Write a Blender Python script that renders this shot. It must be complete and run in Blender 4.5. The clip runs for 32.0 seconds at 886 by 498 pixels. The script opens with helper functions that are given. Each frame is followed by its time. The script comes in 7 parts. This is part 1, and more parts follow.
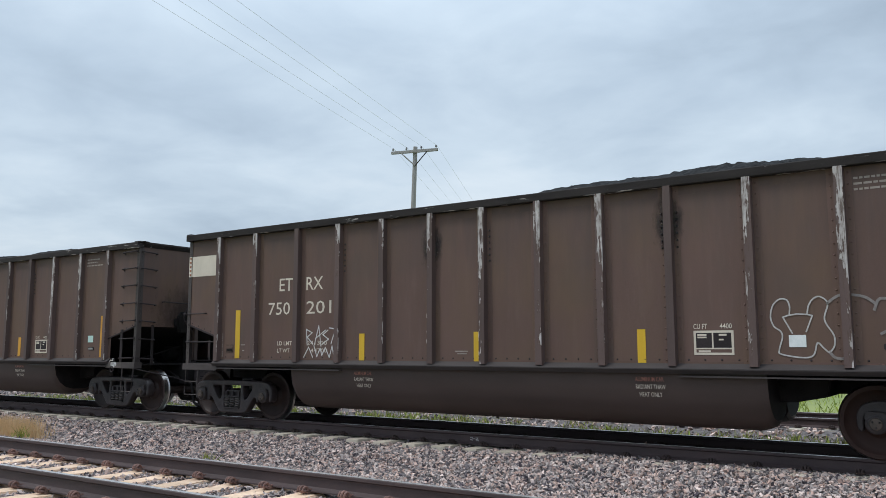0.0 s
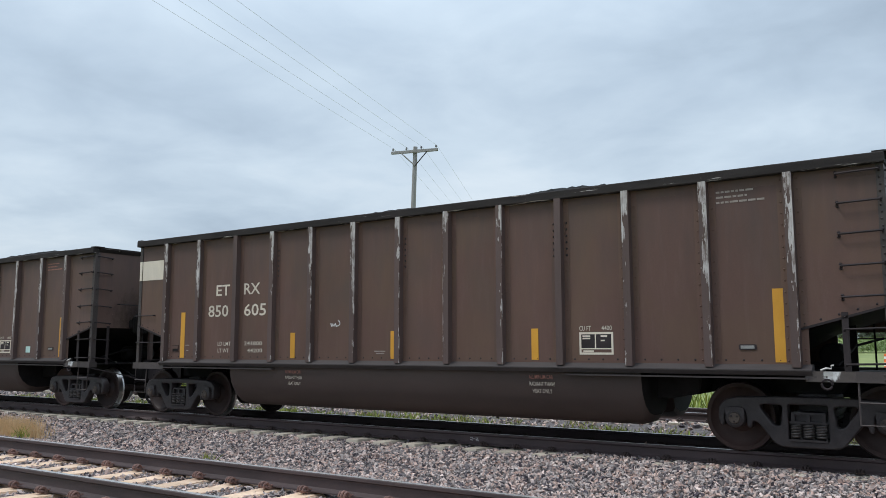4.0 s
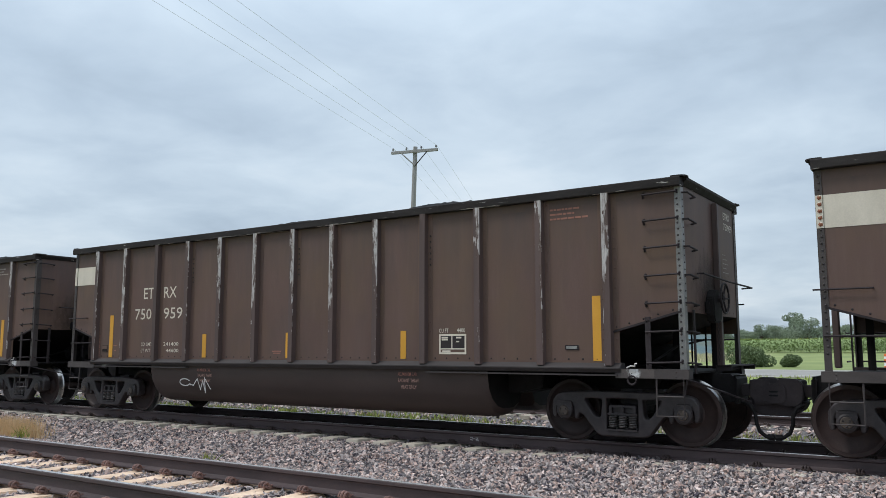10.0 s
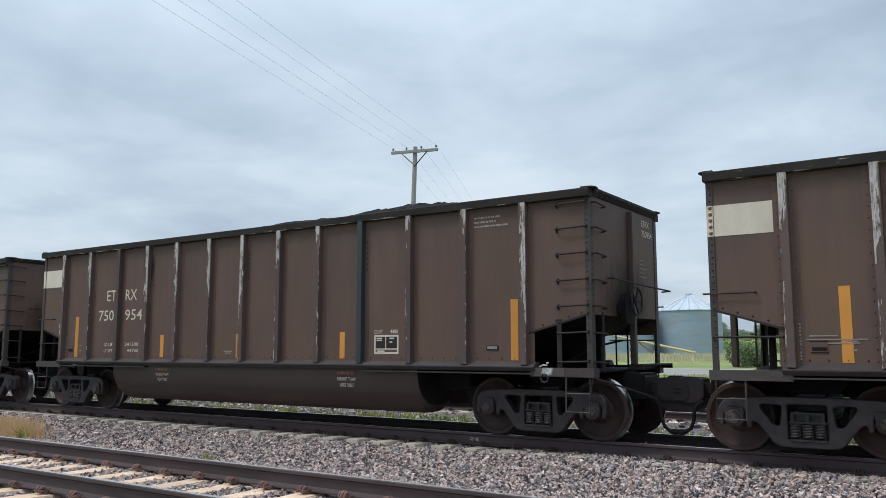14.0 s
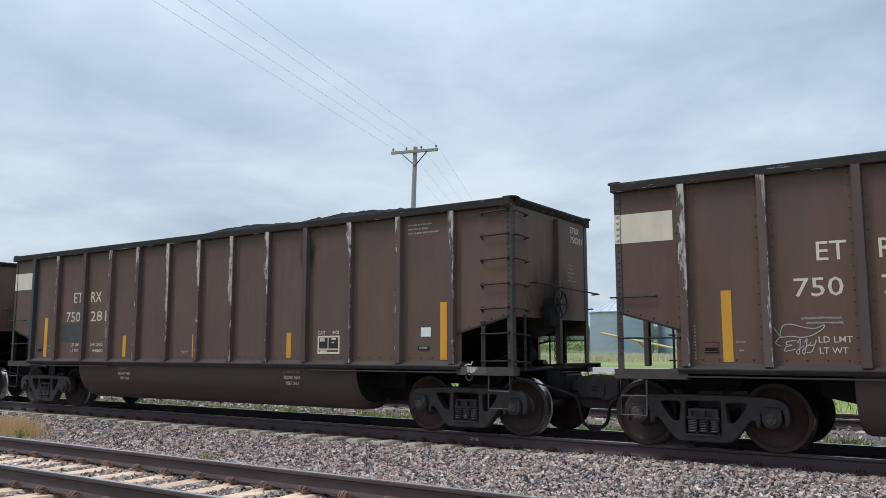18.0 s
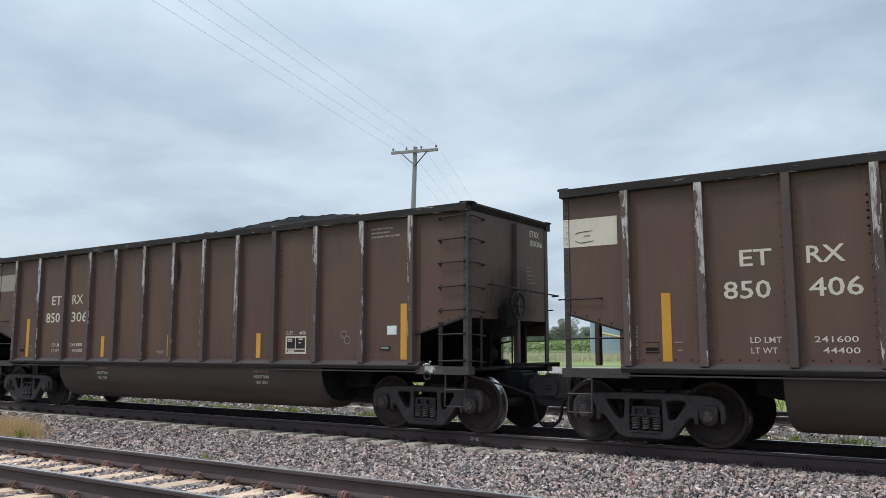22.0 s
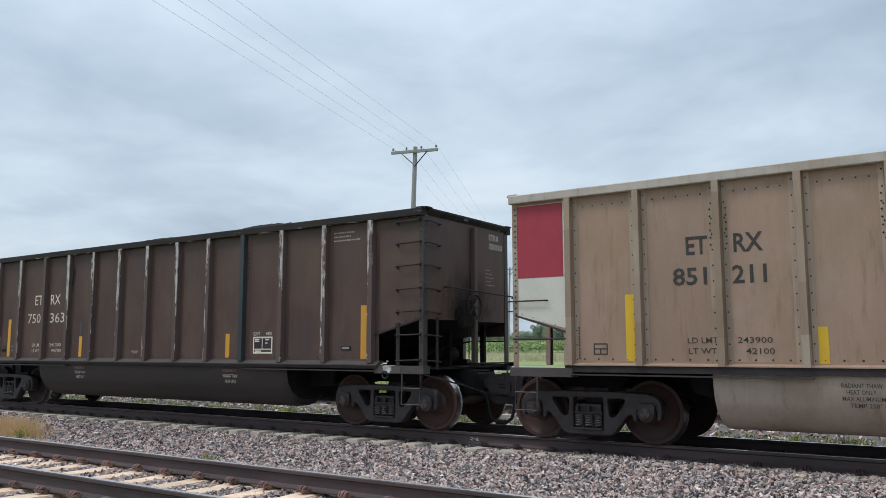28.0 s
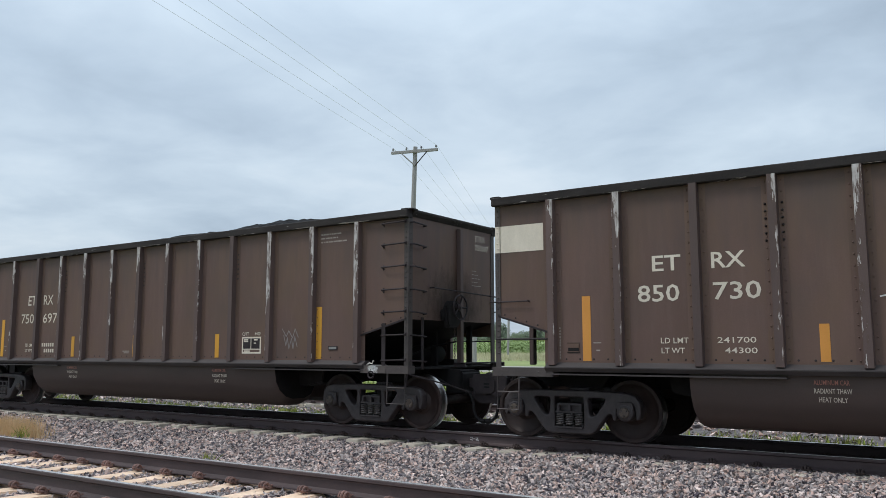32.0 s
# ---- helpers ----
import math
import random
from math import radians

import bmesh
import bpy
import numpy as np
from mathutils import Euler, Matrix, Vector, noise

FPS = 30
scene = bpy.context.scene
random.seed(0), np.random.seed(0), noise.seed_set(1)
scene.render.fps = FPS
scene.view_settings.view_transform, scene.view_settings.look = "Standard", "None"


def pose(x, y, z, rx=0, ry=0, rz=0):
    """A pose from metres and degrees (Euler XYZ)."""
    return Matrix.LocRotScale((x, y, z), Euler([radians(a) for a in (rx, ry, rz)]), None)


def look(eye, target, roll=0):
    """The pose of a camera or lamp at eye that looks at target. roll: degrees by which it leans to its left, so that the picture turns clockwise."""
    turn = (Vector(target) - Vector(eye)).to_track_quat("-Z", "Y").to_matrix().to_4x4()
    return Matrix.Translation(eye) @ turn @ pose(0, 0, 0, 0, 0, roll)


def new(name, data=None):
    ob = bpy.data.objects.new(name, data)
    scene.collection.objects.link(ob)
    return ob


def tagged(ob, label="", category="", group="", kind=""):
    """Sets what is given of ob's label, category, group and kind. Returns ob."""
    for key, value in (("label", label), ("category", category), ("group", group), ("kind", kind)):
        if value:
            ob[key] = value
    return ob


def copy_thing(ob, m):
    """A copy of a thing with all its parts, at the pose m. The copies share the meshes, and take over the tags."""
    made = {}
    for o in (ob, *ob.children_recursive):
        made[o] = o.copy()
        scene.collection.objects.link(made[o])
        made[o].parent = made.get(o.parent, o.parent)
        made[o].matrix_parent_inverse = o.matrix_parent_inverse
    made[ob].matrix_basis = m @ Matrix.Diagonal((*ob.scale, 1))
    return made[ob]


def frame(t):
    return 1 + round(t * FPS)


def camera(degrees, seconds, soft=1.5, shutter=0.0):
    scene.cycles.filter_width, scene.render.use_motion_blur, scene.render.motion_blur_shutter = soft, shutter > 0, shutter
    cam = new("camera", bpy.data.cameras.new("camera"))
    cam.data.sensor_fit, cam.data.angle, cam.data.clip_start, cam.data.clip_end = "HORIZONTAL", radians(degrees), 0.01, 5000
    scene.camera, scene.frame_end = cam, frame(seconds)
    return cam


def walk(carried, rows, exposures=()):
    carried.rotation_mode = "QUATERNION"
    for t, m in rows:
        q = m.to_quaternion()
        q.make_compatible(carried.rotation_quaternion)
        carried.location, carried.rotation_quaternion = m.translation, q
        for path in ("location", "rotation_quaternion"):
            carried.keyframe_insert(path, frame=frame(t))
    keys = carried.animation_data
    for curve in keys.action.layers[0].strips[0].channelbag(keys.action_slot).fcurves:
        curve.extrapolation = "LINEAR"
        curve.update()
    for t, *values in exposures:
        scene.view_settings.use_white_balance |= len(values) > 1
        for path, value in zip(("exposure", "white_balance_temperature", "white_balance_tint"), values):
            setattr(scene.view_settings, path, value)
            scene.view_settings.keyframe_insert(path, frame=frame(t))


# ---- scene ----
cam = camera(57.565, 32.0, 0.7)
EYE = Vector((0.0, -12.247, 1.355))
_yaw, _pitch = radians(34.154), radians(7.102)
AIM = Vector((-math.sin(_yaw) * math.cos(_pitch), math.cos(_yaw) * math.cos(_pitch), math.sin(_pitch)))
VIEW = look(EYE, EYE + AIM, -0.056)
walk(cam, [(0.0, VIEW), (32.0, VIEW)])

# ---------------------------------------------------------------- sky and sun
world = bpy.data.worlds.new("overcast_sky")
scene.world = world
world.use_nodes = True


class Nodes:
    """A small builder for node trees."""

    def __init__(self, tree):
        self.tree = tree
        tree.nodes.clear()

    def add(self, kind, inputs=None, operation="", use_clamp=False, blend_type=""):
        node = self.tree.nodes.new(kind)
        if operation:
            node.operation = operation
        if use_clamp:
            node.use_clamp = True
        if blend_type:
            node.blend_type = blend_type
        for name, v in (inputs or {}).items():
            self.put(node, name, v)
        return node

    def put(self, node, name, v):
        if isinstance(v, bpy.types.NodeSocket):
            self.tree.links.new(v, node.inputs[name])
        else:
            node.inputs[name].default_value = v

    def math(self, op, a, b=0.0, clamp=False):
        n = self.add("ShaderNodeMath", operation=op, use_clamp=clamp)
        self.put(n, 0, a)
        self.put(n, 1, b)
        return n.outputs[0]

    def noise(self, vector, scale, detail=4.0, rough=0.55, distortion=0.0):
        n = self.add("ShaderNodeTexNoise")
        self.put(n, "Vector", vector)
        self.put(n, "Scale", scale)
        self.put(n, "Detail", detail)
        self.put(n, "Roughness", rough)
        self.put(n, "Distortion", distortion)
        return n.outputs["Fac"]

    def ramp(self, fac, *stops):
        n = self.add("ShaderNodeValToRGB")
        el = n.color_ramp.elements
        while len(el) < len(stops):
            el.new(0.5)
        for e, (p, c) in zip(el, stops):
            e.position = p
            e.color = (*c, 1) if isinstance(c, tuple) else (c, c, c, 1)
        self.put(n, "Fac", fac)
        return n.outputs["Color"]

    def mix(self, fac, a, b, mode="MIX"):
        n = self.add("ShaderNodeMixRGB", blend_type=mode)
        for k, v in (("Fac", fac), ("Color1", a), ("Color2", b)):
            self.put(n, k, (*v, 1) if isinstance(v, tuple) else v)
        return n.outputs["Color"]

    def scaled(self, vector, x, y, z):
        n = self.add("ShaderNodeVectorMath", operation="MULTIPLY")
        self.put(n, 0, vector)
        self.put(n, 1, (x, y, z))
        return n.outputs[0]

    def plus(self, a, b):
        n = self.add("ShaderNodeVectorMath", operation="ADD")
        self.put(n, 0, a)
        self.put(n, 1, b)
        return n.outputs[0]


SUN_UP, SUN_TURN = 58.0, 226.0
w = Nodes(world.node_tree)
coords = w.add("ShaderNodeTexCoord").outputs["Generated"]
nishita = w.add("ShaderNodeTexSky")
nishita.sky_type, nishita.sun_disc, nishita.sun_elevation, nishita.sun_rotation = "NISHITA", False, radians(SUN_UP), radians(SUN_TURN)
nishita.air_density, nishita.dust_density = 1.0, 2.0
split = w.add("ShaderNodeSeparateXYZ", inputs={0: coords})
lift = w.math("ADD", w.math("ABSOLUTE", split.outputs["Z"]), 0.16)
deck = w.add("ShaderNodeCombineXYZ", inputs={0: w.math("DIVIDE", split.outputs["X"], lift), 1: w.math("DIVIDE", split.outputs["Y"], lift), 2: 11.4}).outputs[0]
big = w.noise(deck, 0.75, 5.0, 0.5, 0.4)
fine = w.noise(w.plus(deck, (7.3, 2.1, 0.0)), 2.6, 6.0, 0.55, 0.3)
cloud = w.math("ADD", w.math("MULTIPLY", big, 0.72), w.math("MULTIPLY", fine, 0.28))
layer = w.ramp(cloud, (0.30, (0.339, 0.426, 0.528)), (0.45, (0.481, 0.590, 0.709)), (0.57, (0.609, 0.724, 0.835)), (0.68, (0.747, 0.844, 0.930)))
zenith = w.math("ADD", w.math("ADD", 0.93, w.math("MULTIPLY", w.math("MAXIMUM", split.outputs["Z"], 0.0), 0.74)), w.math("MULTIPLY", w.math("MULTIPLY", w.math("SUBTRACT", split.outputs["Z"], 0.35), 1.54, True), 0.72))
over = w.add("ShaderNodeBackground", inputs={"Color": layer, "Strength": zenith})
blue = w.add("ShaderNodeBackground", inputs={"Color": nishita.outputs[0], "Strength": 0.08})
both = w.add("ShaderNodeMixShader", inputs={"Fac": 0.88, 1: blue.outputs[0], 2: over.outputs[0]})
w.tree.links.new(both.outputs[0], w.add("ShaderNodeOutputWorld").inputs["Surface"])

sun = new("sun", bpy.data.lights.new("sun", "SUN"))
sun.data.energy, sun.data.angle, sun.data.color = 1.5, radians(14), (1.0, 0.97, 0.92)
_a = radians(SUN_TURN)
sun.matrix_world = look((0, 0, 60), Vector((0, 0, 60)) - Vector((math.sin(_a) * math.cos(radians(SUN_UP)), math.cos(_a) * math.cos(radians(SUN_UP)), math.sin(radians(SUN_UP)))))
scene.view_settings.exposure = 0.0


# ---------------------------------------------------------------- materials
def surface(name, dark, light, scale=3.0, rough=0.7, metal=0.0, bump=0.15, stretch=(1, 1, 1), fine=40.0, jitter=0.0, island=0.0, extra=None, spec=0.5):
    """Two-scale painted or mineral surface: dark and light are its base colours, jitter varies whole objects, island varies loose pieces."""
    m = bpy.data.materials.new(name)
    m.use_nodes = True
    n = Nodes(m.node_tree)
    info = n.add("ShaderNodeObjectInfo").outputs["Random"]
    at = n.add("ShaderNodeTexCoord").outputs["Object"]
    shift = n.add("ShaderNodeCombineXYZ", inputs={0: n.math("MULTIPLY", info, 37.0), 1: n.math("MULTIPLY", info, 11.0), 2: n.math("MULTIPLY", info, 5.0)}).outputs[0]
    at = n.plus(at, shift)
    wide = n.noise(n.scaled(at, *stretch), scale, 5.0, 0.6)
    grain = n.noise(at, fine, 4.0, 0.6)
    fac = n.math("ADD", n.math("MULTIPLY", wide, 0.65), n.math("MULTIPLY", grain, 0.35))
    color = n.ramp(fac, (0.34, dark), (0.66, light))
    if jitter:
        k = n.math("ADD", n.math("MULTIPLY", info, 2 * jitter), 1 - jitter)
        color = n.mix(1.0, color, n.add("ShaderNodeCombineXYZ", inputs={0: k, 1: k, 2: k}).outputs[0], "MULTIPLY")
    if island:
        rnd = n.add("ShaderNodeNewGeometry").outputs["Random Per Island"]
        tone = n.ramp(rnd, (0.0, (1 - island, 1 - island, 1 - island * 0.95)), (0.30, (0.42, 0.46, 0.48)), (0.46, (0.72, 0.77, 0.79)), (0.56, (1.00, 0.84, 0.76)), (0.70, (1.06, 0.97, 0.91)), (0.82, (0.84, 0.91, 0.92)), (1.0, (1 + island * 0.55, 1 + island * 0.52, 1.0 + island * 0.48)))
        color = n.mix(1.0, color, tone, "MULTIPLY")
    if extra:
        color = extra(n, at, info, color)
    shader = n.add("ShaderNodeBsdfPrincipled")
    n.put(shader, "Base Color", color)
    n.put(shader, "Metallic", metal)
    n.put(shader, "Specular IOR Level", spec)
    n.put(shader, "Roughness", n.math("ADD", n.math("MULTIPLY", grain, 0.2), rough - 0.1, True))
    if bump:
        height = n.math("ADD", wide, n.math("MULTIPLY", grain, 0.5))
        n.put(shader, "Normal", n.add("ShaderNodeBump", inputs={"Strength": bump, "Distance": 0.02, "Height": height}).outputs[0])
    n.tree.links.new(shader.outputs[0], n.add("ShaderNodeOutputMaterial").inputs["Surface"])
    return m


def smudged(n, at, info, color):
    """Vertical wash streaks and faint soot clouds on painted car sides."""
    streak = n.noise(n.scaled(at, 5.0, 5.0, 0.6), 2.0, 6.0, 0.65)
    color = n.mix(n.ramp(streak, (0.50, 0.0), (0.80, 0.08)), color, (0.30, 0.235, 0.21))
    warm = n.noise(n.plus(n.scaled(at, 0.7, 0.7, 0.45), (9.0, 4.0, 1.0)), 1.6, 4.0, 0.55)
    color = n.mix(n.ramp(warm, (0.42, 0.0), (0.68, 0.55)), color, (0.128, 0.080, 0.050))
    soot = n.noise(n.plus(n.scaled(at, 0.5, 0.5, 0.35), (3.0, 1.0, 2.0)), 2.2, 3.0, 0.5)
    color = n.mix(n.ramp(soot, (0.54, 0.0), (0.75, 0.40)), color, (0.070, 0.056, 0.050))
    # Darker, greyer tone in ragged runs towards the top.
    high = n.add("ShaderNodeSeparateXYZ", inputs={0: n.add("ShaderNodeTexCoord").outputs["Object"]}).outputs["Z"]
    top_runs = n.noise(n.plus(n.scaled(at, 3.0, 3.0, 0.5), (1.0, 6.0, 3.0)), 1.5, 5.0, 0.6)
    fall = n.math("ADD", n.math("MULTIPLY", n.math("SUBTRACT", high, 2.3), 0.42), n.math("MULTIPLY", n.math("SUBTRACT", top_runs, 0.5), 1.3))
    return n.mix(n.ramp(fall, (0.10, 0.0), (0.65, 0.50)), color, (0.068, 0.051, 0.050))


def scraped(n, at, info, color):
    """Paint scraped to bare aluminium along the outer face of a rib, in hard-edged streaks from its top down."""
    raw = n.add("ShaderNodeSeparateXYZ", inputs={0: n.add("ShaderNodeTexCoord").outputs["Object"]})
    streak = n.noise(n.scaled(at, 14.0, 1.0, 1.5), 2.0, 6.0, 0.62, 0.2)
    chunk = n.noise(n.scaled(at, 7.0, 1.0, 3.2), 2.0, 5.0, 0.6, 0.4)
    side = n.math("SUBTRACT", n.math("MULTIPLY", n.math("GREATER_THAN", n.math("FRACT", n.math("MULTIPLY", info, 7.31)), 0.4), 2.0), 1.0)
    lean = n.math("MULTIPLY", n.math("MULTIPLY", raw.outputs["X"], side), 1.7)
    depth = n.math("ADD", n.math("MULTIPLY", n.math("FRACT", n.math("MULTIPLY", info, 13.7)), 1.5), 0.35)
    reach = n.math("MULTIPLY", n.math("SUBTRACT", raw.outputs["Z"], n.math("SUBTRACT", 2.45, depth)), 2.2, True)
    top = n.math("MULTIPLY", n.math("SUBTRACT", raw.outputs["Z"], 2.15), 1.2, True)
    sum_up = n.math("ADD", n.math("ADD", n.math("MULTIPLY", streak, 0.62), n.math("MULTIPLY", chunk, 0.38)), n.math("ADD", lean, n.math("ADD", n.math("MULTIPLY", reach, 0.150), n.math("MULTIPLY", top, 0.12))))
    outer = n.math("MULTIPLY", n.math("SUBTRACT", n.math("MULTIPLY", raw.outputs["Y"], -1.0), 0.085), 100.0, True)
    rust = n.noise(n.scaled(at, 6.0, 6.0, 2.0), 3.0, 4.0, 0.6)
    bare = n.ramp(n.math("ADD", n.math("MULTIPLY", rust, 0.5), n.math("MULTIPLY", n.noise(n.scaled(at, 60.0, 1.0, 1.2), 2.0, 4.0, 0.6), 0.5)), (0.40, (0.52, 0.49, 0.48)), (0.51, (0.38, 0.345, 0.335)), (0.59, (0.15, 0.115, 0.105)))
    color = n.mix(n.math("MULTIPLY", n.ramp(sum_up, (0.565, 0.0), (0.60, 0.8)), outer), color, (0.085, 0.052, 0.042))
    return n.mix(n.math("MULTIPLY", n.ramp(sum_up, (0.620, 0.0), (0.635, 1.0)), outer), color, bare)


def banded(n, at, info, color):
    """Lengths of a rib rubbed pale or left rusty, with hard ends."""
    raw = n.add("ShaderNodeSeparateXYZ", inputs={0: n.add("ShaderNodeTexCoord").outputs["Object"]})
    step = n.math("FLOOR", n.math("ADD", n.math("MULTIPLY", raw.outputs["Z"], 1.55), n.math("MULTIPLY", info, 6.0)))
    draw = n.add("ShaderNodeTexWhiteNoise", inputs={0: n.add("ShaderNodeCombineXYZ", inputs={0: step, 1: info, 2: 0.0}).outputs[0]}).outputs["Value"]
    color = n.mix(n.ramp(draw, (0.74, 0.0), (0.86, 0.40)), color, (0.45, 0.385, 0.32))
    color = n.mix(n.ramp(draw, (0.20, 0.45), (0.25, 0.0)), color, (0.23, 0.16, 0.115))
    return washed(n, at, info, color)


def washed(n, at, info, color):
    """Grime runs on tan sides."""
    streak = n.noise(n.scaled(at, 7.0, 7.0, 0.4), 2.0, 5.0, 0.65)
    color = n.mix(n.ramp(streak, (0.48, 0.0), (0.80, 0.30)), color, (0.22, 0.15, 0.10))
    pale = n.noise(n.scaled(at, 1.0, 1.0, 0.7), 1.7, 4.0, 0.6)
    color = n.mix(n.ramp(pale, (0.55, 0.0), (0.8, 0.30)), color, (0.42, 0.38, 0.33))
    cloud = n.noise(n.plus(n.scaled(at, 0.8, 0.8, 0.5), (2.0, 7.0, 4.0)), 1.5, 5.0, 0.6)
    color = n.mix(n.ramp(cloud, (0.50, 0.0), (0.68, 0.42)), color, (0.245, 0.165, 0.100))
    rust = n.noise(n.plus(n.scaled(at, 4.0, 4.0, 0.6), (5.0, 2.0, 9.0)), 1.6, 5.0, 0.65)
    return n.mix(n.ramp(rust, (0.56, 0.0), (0.74, 0.55)), color, (0.17, 0.098, 0.060))


BROWN = surface("brown_car_paint", (0.09939, 0.05837, 0.0481), (0.1324, 0.07932, 0.06605), 1.2, 0.62, 0.0, 0.05, (1, 1, 0.3), 60, 0.04, 0.0, smudged, 0.35)
RUSTBROWN = surface("rusty_brown_car_paint", (0.09713, 0.05222, 0.04157), (0.1289, 0.07114, 0.05798), 1.2, 0.62, 0.0, 0.05, (1, 1, 0.3), 60, 0.04, 0.0, smudged, 0.35)
DUSKBROWN = surface("dark_brown_car_paint", (0.06012, 0.03343, 0.0305), (0.08595, 0.04802, 0.04348), 1.2, 0.62, 0.0, 0.05, (1, 1, 0.3), 60, 0.04, 0.0, smudged, 0.35)
BROWNS = (BROWN, RUSTBROWN, DUSKBROWN)
RIB = surface("brown_rib_paint", (0.08446, 0.05597, 0.05096), (0.1154, 0.07722, 0.07134), 3.0, 0.6, 0.0, 0.08, (1, 1, 0.2), 60, 0.15, 0.0, scraped, 0.35)
RIBCLEAN = surface("clean_rib_paint", (0.06803, 0.04534, 0.04175), (0.0968, 0.06562, 0.06115), 3.0, 0.6, 0.0, 0.08, (1, 1, 0.2), 60, 0.12, 0.0, None, 0.35)
TEAL = surface("dark_teal_touch_up", (0.019, 0.027, 0.031), (0.034, 0.043, 0.048), 3.0, 0.55, 0.0, 0.08, (1, 1, 0.3), 60)
# Darker twin of DARK: deep shade under the car put into the colour.
UNDER = surface("shade_black_underframe", (0.0070, 0.0060, 0.0065), (0.0200, 0.0170, 0.0173), 4.0, 0.75, 0.0, 0.12, (1, 1, 1), 50, 0.15, 0.0, None, 0.2)
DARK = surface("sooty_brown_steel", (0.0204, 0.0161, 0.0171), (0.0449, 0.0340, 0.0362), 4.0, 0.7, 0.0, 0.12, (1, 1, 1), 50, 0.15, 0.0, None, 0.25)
def chipped(n, at, info, color):
    """Small chips down to bare metal."""
    fleck = n.noise(n.scaled(at, 0.7, 9.0, 9.0), 3.0, 7.0, 0.7)
    fleck = n.math("ADD", fleck, n.math("MULTIPLY", n.math("SUBTRACT", info, 0.75), 0.22, True))
    color = n.mix(n.ramp(fleck, (0.67, 0.0), (0.70, 1.0)), color, (0.36, 0.34, 0.32))
    # the lower lip is rubbed bare in lengths
    high = n.add("ShaderNodeSeparateXYZ", inputs={0: n.add("ShaderNodeTexCoord").outputs["Object"]}).outputs["Z"]
    lip = n.math("SUBTRACT", 1.0, n.math("MULTIPLY", n.math("ABSOLUTE", n.math("SUBTRACT", high, 3.586)), 70.0, True))
    worn = n.noise(n.scaled(at, 0.9, 3.0, 12.0), 2.0, 6.0, 0.65)
    return n.mix(n.ramp(n.math("ADD", n.math("MULTIPLY", lip, 0.12), worn), (0.66, 0.0), (0.69, 1.0)), color, (0.40, 0.37, 0.35))


CHORD = surface("coal_dusted_chord", (0.02, 0.0172, 0.017), (0.046, 0.0395, 0.0385), 6.0, 0.7, 0.0, 0.25, (0.2, 1, 1), 50, 0.1, 0.0, chipped, 0.12)
TUBPAINT = surface("brown_tub_paint", (0.0545, 0.037, 0.0325), (0.0775, 0.0535, 0.0475), 1.5, 0.6, 0.0, 0.05, (0.3, 1, 1), 60, 0.08, 0.0, None, 0.4)
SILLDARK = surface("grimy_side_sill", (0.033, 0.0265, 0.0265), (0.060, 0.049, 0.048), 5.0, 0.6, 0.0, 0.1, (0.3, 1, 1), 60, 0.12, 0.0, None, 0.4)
DUSKTUB = surface("dark_tub_paint", (0.033, 0.0255, 0.0250), (0.052, 0.0405, 0.0395), 1.5, 0.6, 0.0, 0.05, (0.3, 1, 1), 60, 0.08, 0.0, None, 0.4)
POSTPAINT = surface("dull_corner_paint", (0.044, 0.03432, 0.03293), (0.07216, 0.05808, 0.05518), 5.0, 0.6, 0.0, 0.1, (1, 1, 0.4), 60, 0.10, 0.0, None, 0.4)
SILLPAINT = surface("dull_sill_paint", (0.045, 0.0355, 0.034), (0.074, 0.0595, 0.0565), 5.0, 0.6, 0.0, 0.1, (0.4, 1, 1), 60, 0.15, 0.0, None, 0.4)


def rubbed(n, at, info, color):
    """Bright metal round the lever, ending in an uneven edge."""
    raw = n.add("ShaderNodeTexCoord").outputs["Object"]
    away = n.add("ShaderNodeVectorMath", operation="LENGTH", inputs={0: n.scaled(n.plus(raw, (-6.50, 0.0, -1.05)), 4.6, 0.0, 5.0)}).outputs["Value"]
    edge = n.noise(n.scaled(at, 14.0, 1.0, 9.0), 1.0, 5.0, 0.6)
    return n.mix(n.ramp(n.math("ADD", away, edge), (0.75, 1.0), (1.30, 0.0)), color, (0.70, 0.69, 0.68))


WORNBRIGHT = surface("rubbed_sill_paint", (0.062, 0.048, 0.044), (0.100, 0.080, 0.074), 5.0, 0.45, 0.0, 0.1, (0.4, 1, 1), 60, 0.0, 0.0, rubbed, 0.5)
TRUCKSTEEL = surface("grimy_cast_steel", (0.01935, 0.01547, 0.01579), (0.05246, 0.04165, 0.04242), 9.0, 0.48, 0.0, 0.3, (1, 1, 1), 70, 0.2, 0.0, None, 0.4)
def rusted(n, at, info, color):
    """Some wheels are rust-brown, the others black with oil."""
    return n.mix(n.math("MULTIPLY", n.math("SUBTRACT", n.math("FRACT", n.math("MULTIPLY", info, 5.7)), 0.55), 1.3, True), color, (0.085, 0.040, 0.030))


